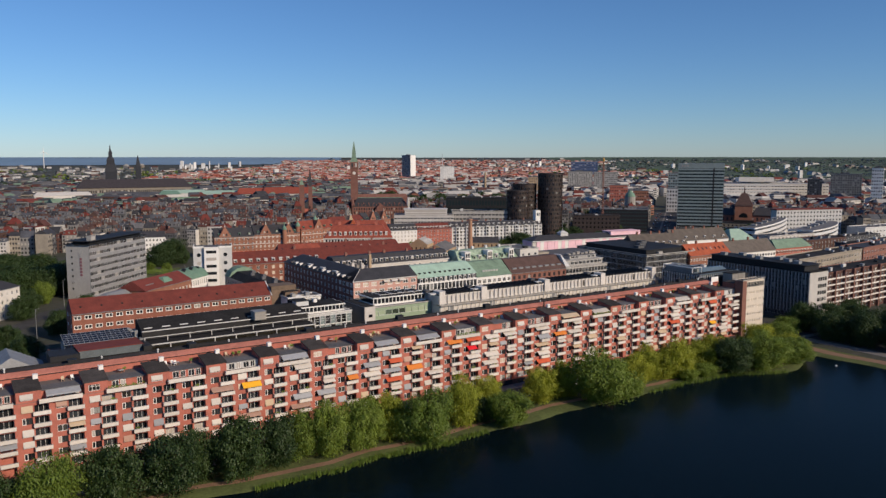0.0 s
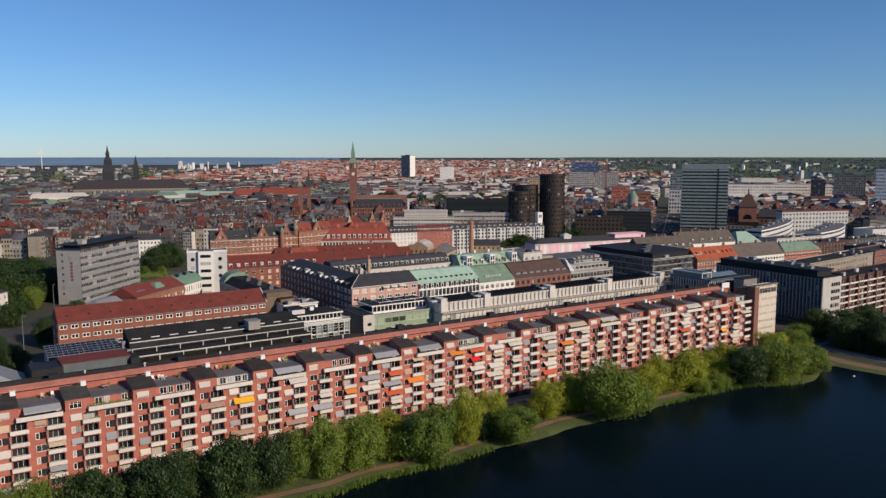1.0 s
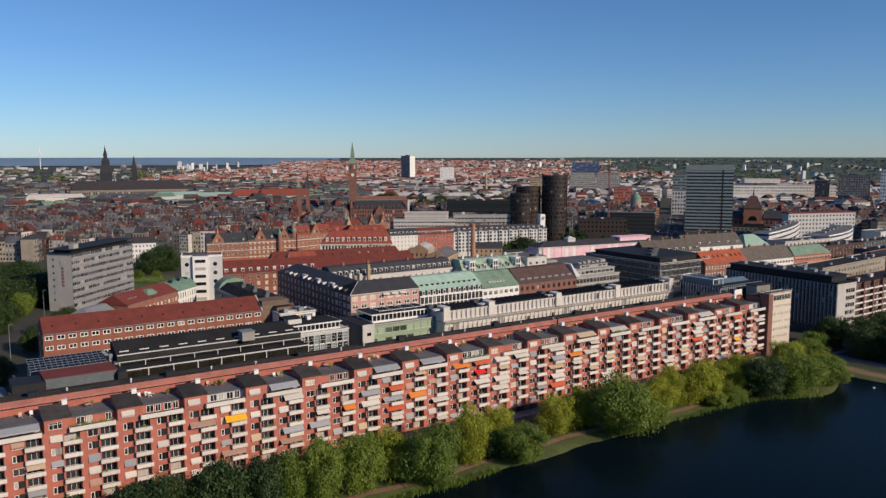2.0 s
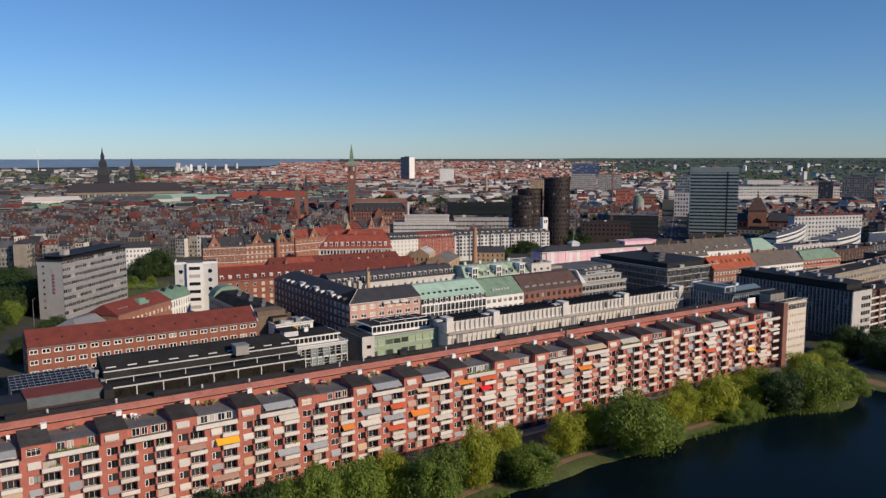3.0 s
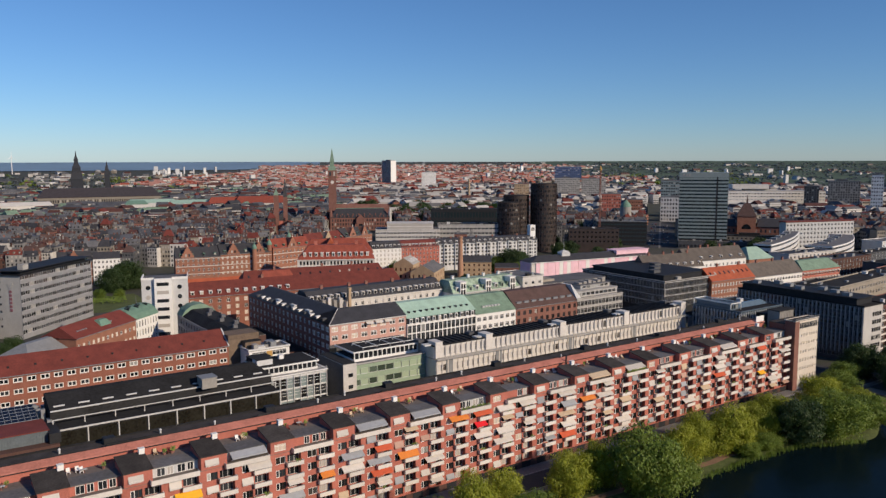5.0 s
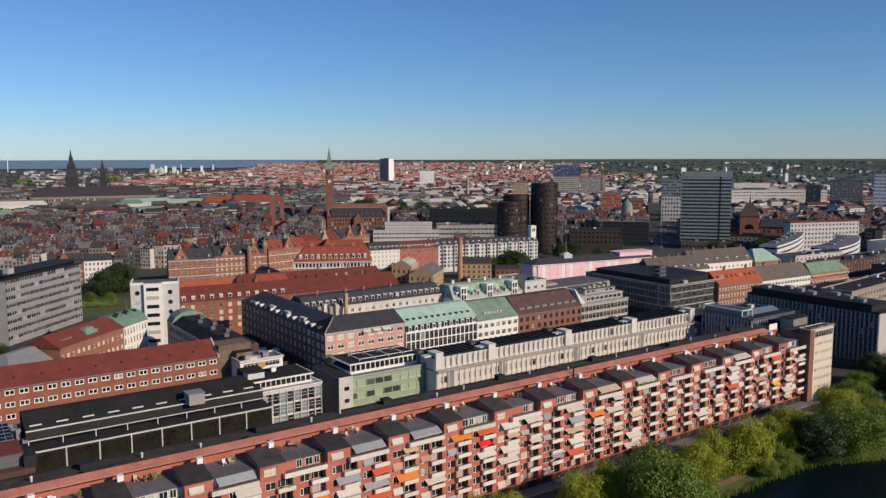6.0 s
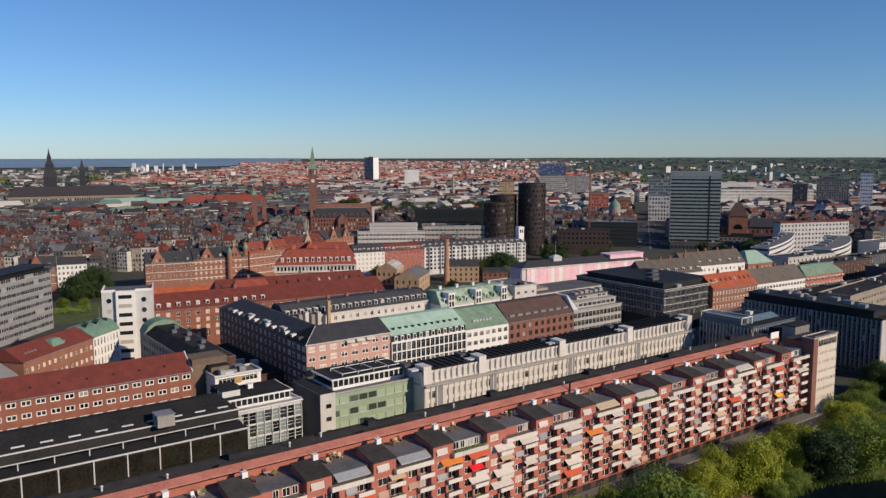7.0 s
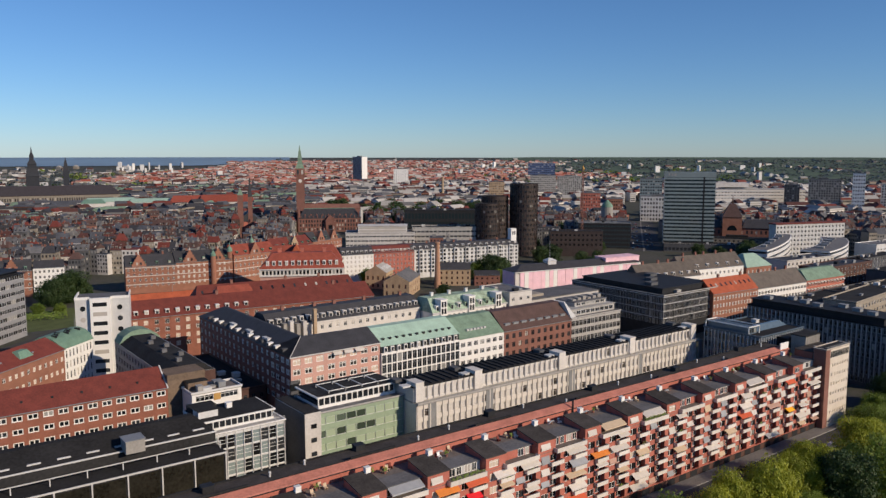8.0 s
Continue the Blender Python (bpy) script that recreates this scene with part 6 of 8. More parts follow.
def round_tower(x, y, r, h, seed):
    t = thing("round_bronze_tower", "dark bronze-clad round office tower", "tower", x, y, 0, 0, "round towers")
    TAKEN.append((x - r, y - r, 0, 2 * r, 2 * r))
    part("core", Solid().tube(0, 0, r, r, 0, h, 40), BRONZE, t)
    part("roof", Solid().tube(0, 0, r - 0.5, r - 0.5, h, h + 0.3, 40), BITUMEN, t)
    rn = random.Random(seed)
    panes = window_mesh(2.2, 2.2, GLASS_DARK, BRONZE, 1, False)
    for f in range(int(h / 4)):
        for k in range(10):
            a = math.pi * (0.95 + 1.0 * (k + 0.5 * (f % 2)) / 10)
            part("window", panes, None, t, at=pose((r + 0.12) * math.cos(a) + 1.1 * math.sin(a), (r + 0.12) * math.sin(a) - 1.1 * math.cos(a), 1.5 + f * 4, 0, 0, math.degrees(a) + 90))
    for k in range(20):
        a = math.pi * (0.9 + 1.1 * k / 20)
        part("fin", Solid().box(-0.15, 0.15, -0.3, 0, 0, h + 0.8), BRONZE, t, at=pose(r * math.cos(a), r * math.sin(a), 0, 0, 0, math.degrees(a) + 90))


round_tower(513, 588, 11.8, 61, 1)
round_tower(494, 604, 11.5, 50.5, 2)
round_tower(480, 597, 10.5, 45, 3)
brw = block("bronze_wing", "low dark bronze-clad wing beside the round towers", 524, 566, -40, 44, 16, 21, BRONZE, 5, 12, 3, (1.8, 1.8), GLASS_DARK, BRONZE, "fl", lights=1, rows_from=2)
flat_roof(brw, 44, 16, 21, BITUMEN, BRONZE, 0.6, 3, 19)
# slab tower with banded curtain wall
sas = thing("slab_tower", "tall slab tower with grey-green bands and dark glass", "tower", 640, 539, 0, -50)
TAKEN.append((638, 541, -50, 48, 17))
part("glass_body", Solid().box(0.3, 43.7, 0.3, 16.7, 0, 66), GLASS_BLUE, sas)
for i in range(19):
    part("spandrel", Solid().box(0, 44, 0, 17, 5 + i * 3.25, 6.75 + i * 3.25), TEAL_PANEL, sas)
part("crown", Solid().box(-0.05, 44.05, -0.05, 17.05, 65.5, 70.2), TEAL_PANEL, sas)
part("service_slot", Solid().box(33.2, 34.6, -0.12, 0.05, 4, 66), DARK_METAL, sas)
for i in range(3):
    part("sign_bar", Solid().box(3 + i * 2.6, 4.6 + i * 2.6, -0.3, -0.06, 66.5, 68.9), CONCRETE, sas)
pod = block("tower_podium", "low dark podium of the slab tower", 630, 530, -50, 60, 40, 7, CONCRETE_DARK, 1, 18, 0, (2.4, 2.6), GLASS, DARK_METAL, "f")
flat_roof(pod, 60, 40, 7, BITUMEN, CONCRETE, 0.4, 4, 7)
do = block("brown_office", "dark grey glazed office block with close window grid", 588, 594, -46, 47, 18, 23, DARK_METAL, 6, 18, 4, (2.2, 1.7), GLASS_BLUE, DARK_METAL, "fl")
flat_roof(do, 47, 18, 23, FELT_GREY, GREY_METAL, 0.6, 5, 15)
rw = block("white_grid_office", "white office with square window grid and a red roof edge", 674.5, 450, -19, 73, 8.5, 27, WHITE_DULL, 7, 20, 3, (1.9, 1.9), GLASS_DARK, WHITE, "f", lights=1)
part("roof_edge", Solid().box(-0.6, 73.6, -0.6, 9.1, 27, 28), TILE_DEEP, rw)


def curved_office(label, x, y, rot, length, bulge, depth, h, storeys):
    """A bowed office along local x: white bands and recessed glazing that follow the curve."""
    root = thing("curved_white_office", label, "office building", x, y, 0, rot, "curved offices")
    TAKEN.append((x, y, rot, length, depth))
    n, fh = 12, h / storeys
    line = [(length * i / n, -bulge * 4 * (i / n) * (1 - i / n)) for i in range(n + 1)]

    def ribbon(z0, z1, inset, mat, name):
        s = Solid()
        low = [(u, v + inset) for u, v in line] + [(u, v + depth - inset) for u, v in reversed(line)]
        s.hull([(u, v, z0) for u, v in low], [(u, v, z1) for u, v in low])
        return part(name, s, mat, root)

    for k in range(storeys):
        ribbon(k * fh, k * fh + fh * 0.6, 0.0, WHITE_DULL, "band")
        ribbon(k * fh + fh * 0.6, (k + 1) * fh, 0.35, GLASS_DARK, "glazing")
        m = Solid()
        for i in range(n * 3):
            u = length * i / (n * 3)
            v = -bulge * 4 * (u / length) * (1 - u / length)
            m.box(u, u + 0.35, v + 0.1, v + 0.6, k * fh + fh * 0.6, (k + 1) * fh)
        part("glazing_bar", m, WHITE_DULL, root, kind="stuff")
    ribbon(h, h + 0.9, 0.0, WHITE, "band")
    ribbon(h + 0.9, h + 1.0, 0.6, FELT_GREY, "roof")
    for i in range(5):
        u = length * (0.15 + 0.16 * i)
        part("roof_unit", Solid().box(u, u + 4.5, depth * 0.3, depth * 0.6, h + 1.0, h + 2.2).box(u - 0.2, u + 4.7, depth * 0.3 - 0.2, depth * 0.6 + 0.2, h + 2.2, h + 2.4), GREY_METAL if i % 2 else CONCRETE, root)


curved_office("curved white office with banded windows", 530.6, 372, 22.4, 120, 4.0, 12, 22.5, 6)
curved_office("curved white office with a broad cluttered roof", 588.7, 360, 20.8, 107, 6.0, 19, 18.5, 5)
for x, y, r, w, d, h, n in ((702, 380, -5, 60, 18, 14, 12),):
    lw = block("low_white_building", "low white flat-roofed building", x, y, r, w, d, h, WHITE_DULL, 3, n, 0, (2.2, 1.4), GLASS, WHITE, "f")
    flat_roof(lw, w, d, h, FELT_GREY, WHITE, 0.6, 4, n)
# offices at the right behind the dark slab
for x, y, r, w, d, h, wl, rf, n in ((396, 250, 6, 78, 14, 22, DIM_CREAM, BITUMEN, 22), (475, 258, 6, 70, 14, 22.5, BRICK_BROWN, SLATE, 18), (372, 272, 4, 80, 16, 16, CONCRETE_DARK, BITUMEN, 20),
                                    (466, 286, -2, 60, 14, 13.5, CONCRETE_DARK, BITUMEN, 14), (530, 292, 0, 70, 16, 18, CONCRETE_DARK, BITUMEN, 16), (512, 324, 0, 60, 16, 18, BRICK_DARK, SLATE, 15),
                                    (580, 345, 0, 80, 12, 14, CONCRETE_DARK, BITUMEN, 18), (520, 352, -5, 50, 16, 19, CREAM_2, SLATE, 12)):
    ob = block("street_office", "flat-roofed street office with rows of windows", x, y, r, w, d, h, wl, 6, n, 0, (1.6, 1.8), GLASS, WHITE_DULL, "f", group="street offices", rows_from=1)
    flat_roof(ob, w, d, h, rf, wl, 0.7, 7, n)


# ---------------------------------------------------------------- landmarks further off
def facing(x, y):
    return math.degrees(math.atan2(y - 55, x - 30)) - 90


def far_block(name, label, x, y, w, d, h, wall, floors, n, win=(1.8, 1.8), roof_mat=FELT_GREY, turn=0, glass=GLASS_FAR, category="building"):
    """A distant building: real reveals as bands, panes joined because they are tiny."""
    rot = facing(x, y) + turn
    TAKEN.append((x, y, rot, w, d))
    root = thing(name, label, category, x, y, rise_at(x, y), rot)
    s, p = Solid(), Solid()
    s.box(0, w, 0.3, d, -2, h)
    fh = (h - 1.5) / floors
    rows_ = [(1.6 + i * fh, 1.6 + i * fh + win[1]) for i in range(floors)]
    cols_ = spread(w, n, win[0])
    openings(s, lambda so, a, b, q, e, z0, z1, m: so.box(a, b, q, e, z0, z1, m), w, -2, h, cols_, rows_, 0.3)
    for c0, c1 in cols_:
        for r0, r1 in rows_:
            p.poly([(c0, 0.22, r0), (c1, 0.22, r0), (c1, 0.22, r1), (c0, 0.22, r1)])
    part("wall", s, wall, root)
    part("window_panes", p, glass, root, kind="stuff")
    part("roof", Solid().box(-0.3, w + 0.3, -0.3, d + 0.3, h, h + 0.5).box(w * 0.3, w * 0.6, d * 0.3, d * 0.7, h + 0.5, h + 2.6), roof_mat, root)
    return root


BRICK_HALL = material("brick_town_hall", (0.19, 0.092, 0.072), 0.9, vary=0.25, scale=0.2, fine=1.5)
hallb = far_block("town_hall", "brown brick town hall with a dark roof and light ridge", 449, 882, 68, 40, 15, BRICK_HALL, 3, 22, (1.5, 2.8), SLATE, category="town hall")
part("slate_roof", Solid().wedge(-0.5, 68.5, -0.5, 30, 15.5, 25, (6, 62, 12, 18)), SLATE, hallb)
part("ridge_cap", Solid().box(6, 62, 14.6, 15.4, 25, 25.6), COPPER_DULL, hallb)
part("rear_range", Solid().box(-2, 70, 30, 40, 15, 24).wedge(-2.4, 70.4, 29.6, 40.4, 24, 29, (0, 68, 34, 36)), BRICK_HALL, hallb, "taller brick range at the back")
for i in range(9):
    part("dormer", Solid().box(6 + i * 6.4, 7.4 + i * 6.4, 3, 6, 17.4, 19.4).box(5.9 + i * 6.4, 7.5 + i * 6.4, 2.9, 6.2, 19.4, 19.6), BRICK_BROWN, hallb)
for i in range(15):
    part("pinnacle", Solid().box(1.5 + i * 4.55, 2.3 + i * 4.55, -0.3, 0.5, 15.5, 17.2).wedge(1.5 + i * 4.55, 2.3 + i * 4.55, -0.3, 0.5, 17.2, 19, (1.85 + i * 4.55, 1.95 + i * 4.55, 0.05, 0.15)), BRICK_HALL, hallb)
for c0 in (-2.5, 66.5):
    part("corner_turret", Solid().tube(c0 + 2, 2, 2.0, 1.9, 0, 20, 12).tube(c0 + 2, 2, 2.1, 0.2, 20, 27, 12), CREAM_2 if c0 > 0 else BRICK_HALL, hallb)
part("front_gable", Solid().box(29, 39, -4, 0.3, 0, 14).hull([(29, -4, 14), (39, -4, 14), (39, 0.3, 14), (29, 0.3, 14)], [(33.6, -4, 19), (34.4, -4, 19), (34.4, 0.3, 19), (33.6, 0.3, 19)]), BRICK_HALL, hallb, "gabled brick centre of the front")
part("gate", Solid().box(32, 36, -4.12, -4.0, 0, 8), GLASS_DARK, hallb)
tw = thing("clock_tower", "slender brown brick clock tower with a green copper spire", "tower", 463, 905, 0, facing(463, 905))
part("shaft", Solid().box(-4.6, 4.6, -4.6, 4.6, 0, 62).box(-5.2, 5.2, -5.2, 5.2, 62, 70), BRICK_HALL, tw)
for k in (-1, 1):
    part("belfry_opening", Solid().box(k * 2.4 - 1.0, k * 2.4 + 1.0, -5.28, -5.2, 63.5, 68.5), GLASS, tw)
part("clock_face", Solid().hull([(2 * math.cos(a * math.pi / 8), -4.7, 56 + 2 * math.sin(a * math.pi / 8)) for a in range(16)], [(2 * math.cos(a * math.pi / 8), -4.6, 56 + 2 * math.sin(a * math.pi / 8)) for a in range(16)]), CREAM, tw)
part("spire", Solid().wedge(-5, 5, -5, 5, 70, 75, (-3.2, 3.2, -3.2, 3.2)).wedge(-2.8, 2.8, -2.8, 2.8, 75, 80, (-2.2, 2.2, -2.2, 2.2)).wedge(-2.6, 2.6, -2.6, 2.6, 80, 96, (-0.15, 0.15, -0.15, 0.15)), COPPER_DULL, tw)
for (x, y, r, h1, h2, cap, lab) in ((377, 872, 2.8, 44, 51, COPPER_DULL, "red brick church tower with a green cap"), (386, 868, 2.3, 42, 62, SLATE, "church tower with a dark pointed spire")):
    t = thing("church_tower", lab, "tower", x, y, 0, facing(x, y))
    part("shaft", Solid().box(-r, r, -r, r, 0, h1), BRICK_HALL, t)
    part("spire", Solid().wedge(-r, r, -r, r, h1, h2, (-0.3, 0.3, -0.3, 0.3)), cap, t)
nave = far_block("church_nave", "brick church nave with a steep dark roof", 372, 872, 26, 40, 16, BRICK, 1, 6, (1.4, 8), SLATE, category="church")
part("steep_roof", Solid().wedge(-0.4, 26.4, -0.4, 40, 16.5, 26, (12.9, 13.1, 0, 40)), SLATE, nave)
# dark spires and the palace on the skyline
sp = thing("castle_spire", "massive dark castle tower with a pointed spire", "tower", 329, 1715, 0, facing(329, 1715))
DARK_SPIRE = tile_material("dark_spire_slate", (0.020, 0.023, 0.031), 0.7)
part("shaft", Solid().box(-11, 11, -11, 11, 0, 45).wedge(-11.5, 11.5, -11.5, 11.5, 45, 60, (-8.5, 8.5, -8.5, 8.5)), DARK_SPIRE, sp)
part("lantern", Solid().box(-7.4, 7.4, -7.4, 7.4, 60, 67).wedge(-8, 8, -8, 8, 67, 75, (-4.4, 4.4, -4.4, 4.4)).box(-3.6, 3.6, -3.6, 3.6, 75, 81), DARK_SPIRE, sp)
part("spire", Solid().wedge(-4.2, 4.2, -4.2, 4.2, 81, 89, (-1.6, 1.6, -1.6, 1.6)).wedge(-1.6, 1.6, -1.6, 1.6, 89, 99, (-0.3, 0.3, -0.3, 0.3)), DARK_SPIRE, sp)
sp2 = thing("thin_spire", "slim brown church tower with a needle spire", "tower", 445, 1998, rise_at(445, 1998), facing(445, 1998))
part("shaft", Solid().box(-6, 6, -6, 6, 0, 50), DARK_SPIRE, sp2)
part("spire", Solid().wedge(-6, 6, -6, 6, 50, 78, (-0.3, 0.3, -0.3, 0.3)), DARK_SPIRE, sp2)
SLATE_PALACE = tile_material("palace_slate", (0.048, 0.042, 0.048), 0.8)
pal = far_block("palace", "long palace with pale columns and a broad dark roof", 212, 1379, 176, 40, 25, DIM_CREAM, 3, 54, (1.7, 4.4), SLATE_BROWN, category="palace")
part("broad_roof", Solid().wedge(-1, 177, -1, 41, 25.5, 39, (10, 166, 16, 24)), SLATE_PALACE, pal)
for (x, y, w, h, rf, wl) in ((145, 1330, 80, 17, CREAM, CREAM), (320, 1290, 70, 18, COPPER_PALE, WHITE_DULL), (372, 1260, 60, 17, COPPER_PALE, WHITE_DULL), (300, 1220, 30, 20, COPPER, CREAM_2)):
    b = far_block("long_hall", "long pale hall with a shallow roof", x, y, w, 30, h, wl, 2, int(w / 4), (1.6, 2.6), rf)
    part("shallow_roof", Solid().wedge(-0.5, w + 0.5, -0.5, 30.5, h + 0.4, h + 5, (4, w - 4, 12, 18)), rf, b)
for (x, y, w, h) in ((420, 1230, 60, 16), (455, 1210, 80, 17)):
    b = far_block("red_hall", "large hall under a broad red tiled roof", x, y, w, 34, h, CREAM_2, 2, int(w / 5), (1.6, 2.6), TILE_RED)
    part("broad_roof", Solid().wedge(-0.5, w + 0.5, -0.5, 34.5, h + 0.4, h + 10, (6, w - 6, 15, 19)), TILE_RED, b)
# grey-blue wall: shade of the side away from the sun put into colour
FLANK_SHADED = material("shaded_flank_panels", (0.21, 0.225, 0.26), 0.6, vary=0.1)
tws = far_block("high_rise", "isolated high-rise, shaded side coloured grey-blue, with a white end", 1246, 2112, 42, 20, 74, FLANK_SHADED, 22, 12, (2.2, 1.6), FELT_GREY, turn=-52)
part("white_end", Solid().box(42.02, 42.4, 0, 20, 0, 74), WHITE, tws, "white end wall")
far_block("cream_tower", "cream coloured apartment tower with many windows", 1124, 1712, 36, 18, 49, WHITE, 13, 7, (1.3, 1.3))
ms = thing("mast", "thin red and white transmission mast", "mast", 1129, 1709, 0)
part("pole", Solid().tube(0, 0, 1.0, 0.5, 0, 80, 6), WHITE_DULL, ms)
rm = thing("ride_mast", "tall slender brown lattice mast with a small crown", "mast", 565, 568.5, 0)
mast = Solid()
for dx, dy in ((-0.7, -0.7), (0.7, -0.7), (0.7, 0.7), (-0.7, 0.7)):
    mast.bar((dx, dy, 0), (dx * 0.6, dy * 0.6, 72), 0.14)
for k in range(24):
    mast.bar((-0.7, -0.7, k * 3.0), (0.7, -0.7, k * 3.0 + 3.0), 0.08).bar((-0.7, -0.7, k * 3.0), (-0.7, 0.7, k * 3.0 + 3.0), 0.08)
part("lattice", mast, BRICK_BROWN, rm)
part("crown", Solid().tube(0, 0, 0.6, 1.3, 72, 73.5, 8).tube(0, 0, 1.3, 0.1, 73.5, 77, 8), OCHRE, rm)
wt = thing("wind_turbine", "white three-bladed wind turbine over the sea", "wind turbine", 438, 3613, rise_at(438, 3613))
part("tower", Solid().tube(0, 0, 1.8, 1.1, 0, 66, 8), WHITE, wt)
part("nacelle", Solid().box(-1.6, 1.6, -3, 4, 65.5, 69), WHITE, wt)
for k in range(3):
    a = radians(90 + k * 120)
    part("blade", Solid().hull([(-0.9 * math.sin(a), -3.2, 67.2 + 0.9 * math.cos(a)), (0.9 * math.sin(a), -3.2, 67.2 - 0.9 * math.cos(a)), (0.9 * math.sin(a), -2.6, 67.2 - 0.9 * math.cos(a)), (-0.9 * math.sin(a), -2.6, 67.2 + 0.9 * math.cos(a))],
                               [(27 * math.cos(a), -3.1, 67.2 + 27 * math.sin(a)), (27 * math.cos(a) + 0.2, -3.1, 67.2 + 27 * math.sin(a)), (27 * math.cos(a) + 0.2, -2.8, 67.2 + 27 * math.sin(a)), (27 * math.cos(a), -2.8, 67.2 + 27 * math.sin(a))]), WHITE, wt)
ck = thing("works_chimney", "slim tan works chimney", "chimney", 921, 1244, 0)
part("shaft", Solid().tube(0, 0, 2.6, 1.8, 0, 45, 12), BRICK_YELLOW, ck)
far_block("grey_slab", "long grey apartment slab with close windows", 1043, 1142, 46, 14, 47, CONCRETE, 12, 14, (1.9, 1.9))
far_block("grey_slab", "long grey apartment slab with close windows", 1078, 1108, 44, 14, 46, CONCRETE, 12, 13, (1.9, 1.9))
far_block("blue_office", "blue glass office far off", 1792, 1947, 85, 30, 50, material("blue_panel", (0.085, 0.12, 0.24), 0.5, vary=0.1), 8, 14, (4, 2.6), GREY_METAL)
far_block("brick_office", "red brick office block", 779, 771, 24, 20, 38, BRICK, 9, 8, (1.5, 1.8))
far_block("brick_office", "red brick office block with a step", 800, 748, 20, 20, 31, BRICK_ORANGE, 7, 7, (1.5, 1.8))
far_block("dark_glass_block", "dark green glass office block", 943, 812, 30, 20, 51, TEAL_PANEL, 12, 9, (2.2, 2.0))
far_block("pale_arcade", "pale arcaded building with tall windows", 866, 748, 44, 16, 32, WHITE_DULL, 6, 12, (2, 2.8))
far_block("yellow_block", "ochre stone block with flat roof", 922, 1115, 26, 16, 39, BRICK_YELLOW, 9, 8, (1.5, 1.8))
dt = thing("domed_tower", "stone corner tower with a green copper dome", "tower", 688, 648, 0, facing(688, 648))
part("shaft", Solid().tube(0, 0, 6.5, 6.0, 0, 31, 16), CONCRETE_WARM, dt)
part("dome", Solid().tube(0, 0, 6.2, 5.0, 31, 34, 16).tube(0, 0, 5.0, 2.4, 34, 36.6, 16).tube(0, 0, 2.4, 0.4, 36.6, 38.6, 16), COPPER, dt)
po = far_block("post_house", "long pale stone warehouse with flat roof and loading decks", 1066, 812, 165, 40, 33, CREAM, 7, 36, (3.0, 1.3), CONCRETE, turn=14)
for k in range(6):
    part("band", Solid().box(-0.3, 165.3, -0.5, -0.02, 5.4 + k * 4.95, 6.6 + k * 4.95), WHITE_DULL, po)
part("deck", Solid().box(4, 70, -8, 0, 0, 14).box(4, 70, -8.6, 0, 14, 15.2), WHITE_DULL, po)
part("upper_block", Solid().box(30, 84, 8, 30, 36.5, 43), CREAM_2, po)
far_block("grey_tower", "grey-brown concrete tower block with window grid", 1152, 680, 42, 18, 50, CONCRETE_WARM, 14, 13, (1.7, 2.0))
far_block("grey_tower", "dark tower block beside it", 1134, 706, 20, 18, 42, CONCRETE_DARK, 12, 6, (1.7, 2.0))
far_block("white_tower", "white stepped brewery tower", 1140, 612, 15, 14, 60, WHITE, 12, 5, (1.6, 2.0))
far_block("white_tower", "cream grid tower block", 1175, 590, 40, 18, 45, CREAM_2, 12, 12, (1.8, 2.2))
sta = far_block("railway_station", "brick railway station with a steep dark roof", 738, 560, 70, 30, 13, BRICK_BROWN, 2, 16, (1.8, 3.4), SLATE, category="station")
part("tower_body", Solid().box(14, 32, -3, 15, 0, 24), BRICK_ORANGE, sta, "orange brick gabled entrance hall")
part("arched_window", Solid().hull([(23 + 4.5 * math.cos(a * math.pi / 10), -3.12, 11 + 5 * math.sin(a * math.pi / 10)) for a in range(11)], [(23 + 4.5 * math.cos(a * math.pi / 10), -3.0, 11 + 5 * math.sin(a * math.pi / 10)) for a in range(11)]), GLASS_DARK, sta)
part("tower_roof", Solid().wedge(13.4, 32.6, -3.6, 15.6, 24, 37, (20, 26, 3, 9)).wedge(22, 24, 5, 7, 37, 46, (22.9, 23.1, 5.9, 6.1)), SLATE_BROWN, sta)
part("hall_roof", Solid().wedge(32.6, 72, -1, 30, 13.5, 21, (36, 68, 12, 17)).wedge(-1, 13.4, -1, 30, 13.5, 20, (2, 12, 12, 17)), SLATE, sta)
far_block("low_beige_front", "low beige street front with small windows", 668, 515, 62, 14, 11, DIM_CREAM, 3, 16, (1.6, 1.6), BITUMEN)


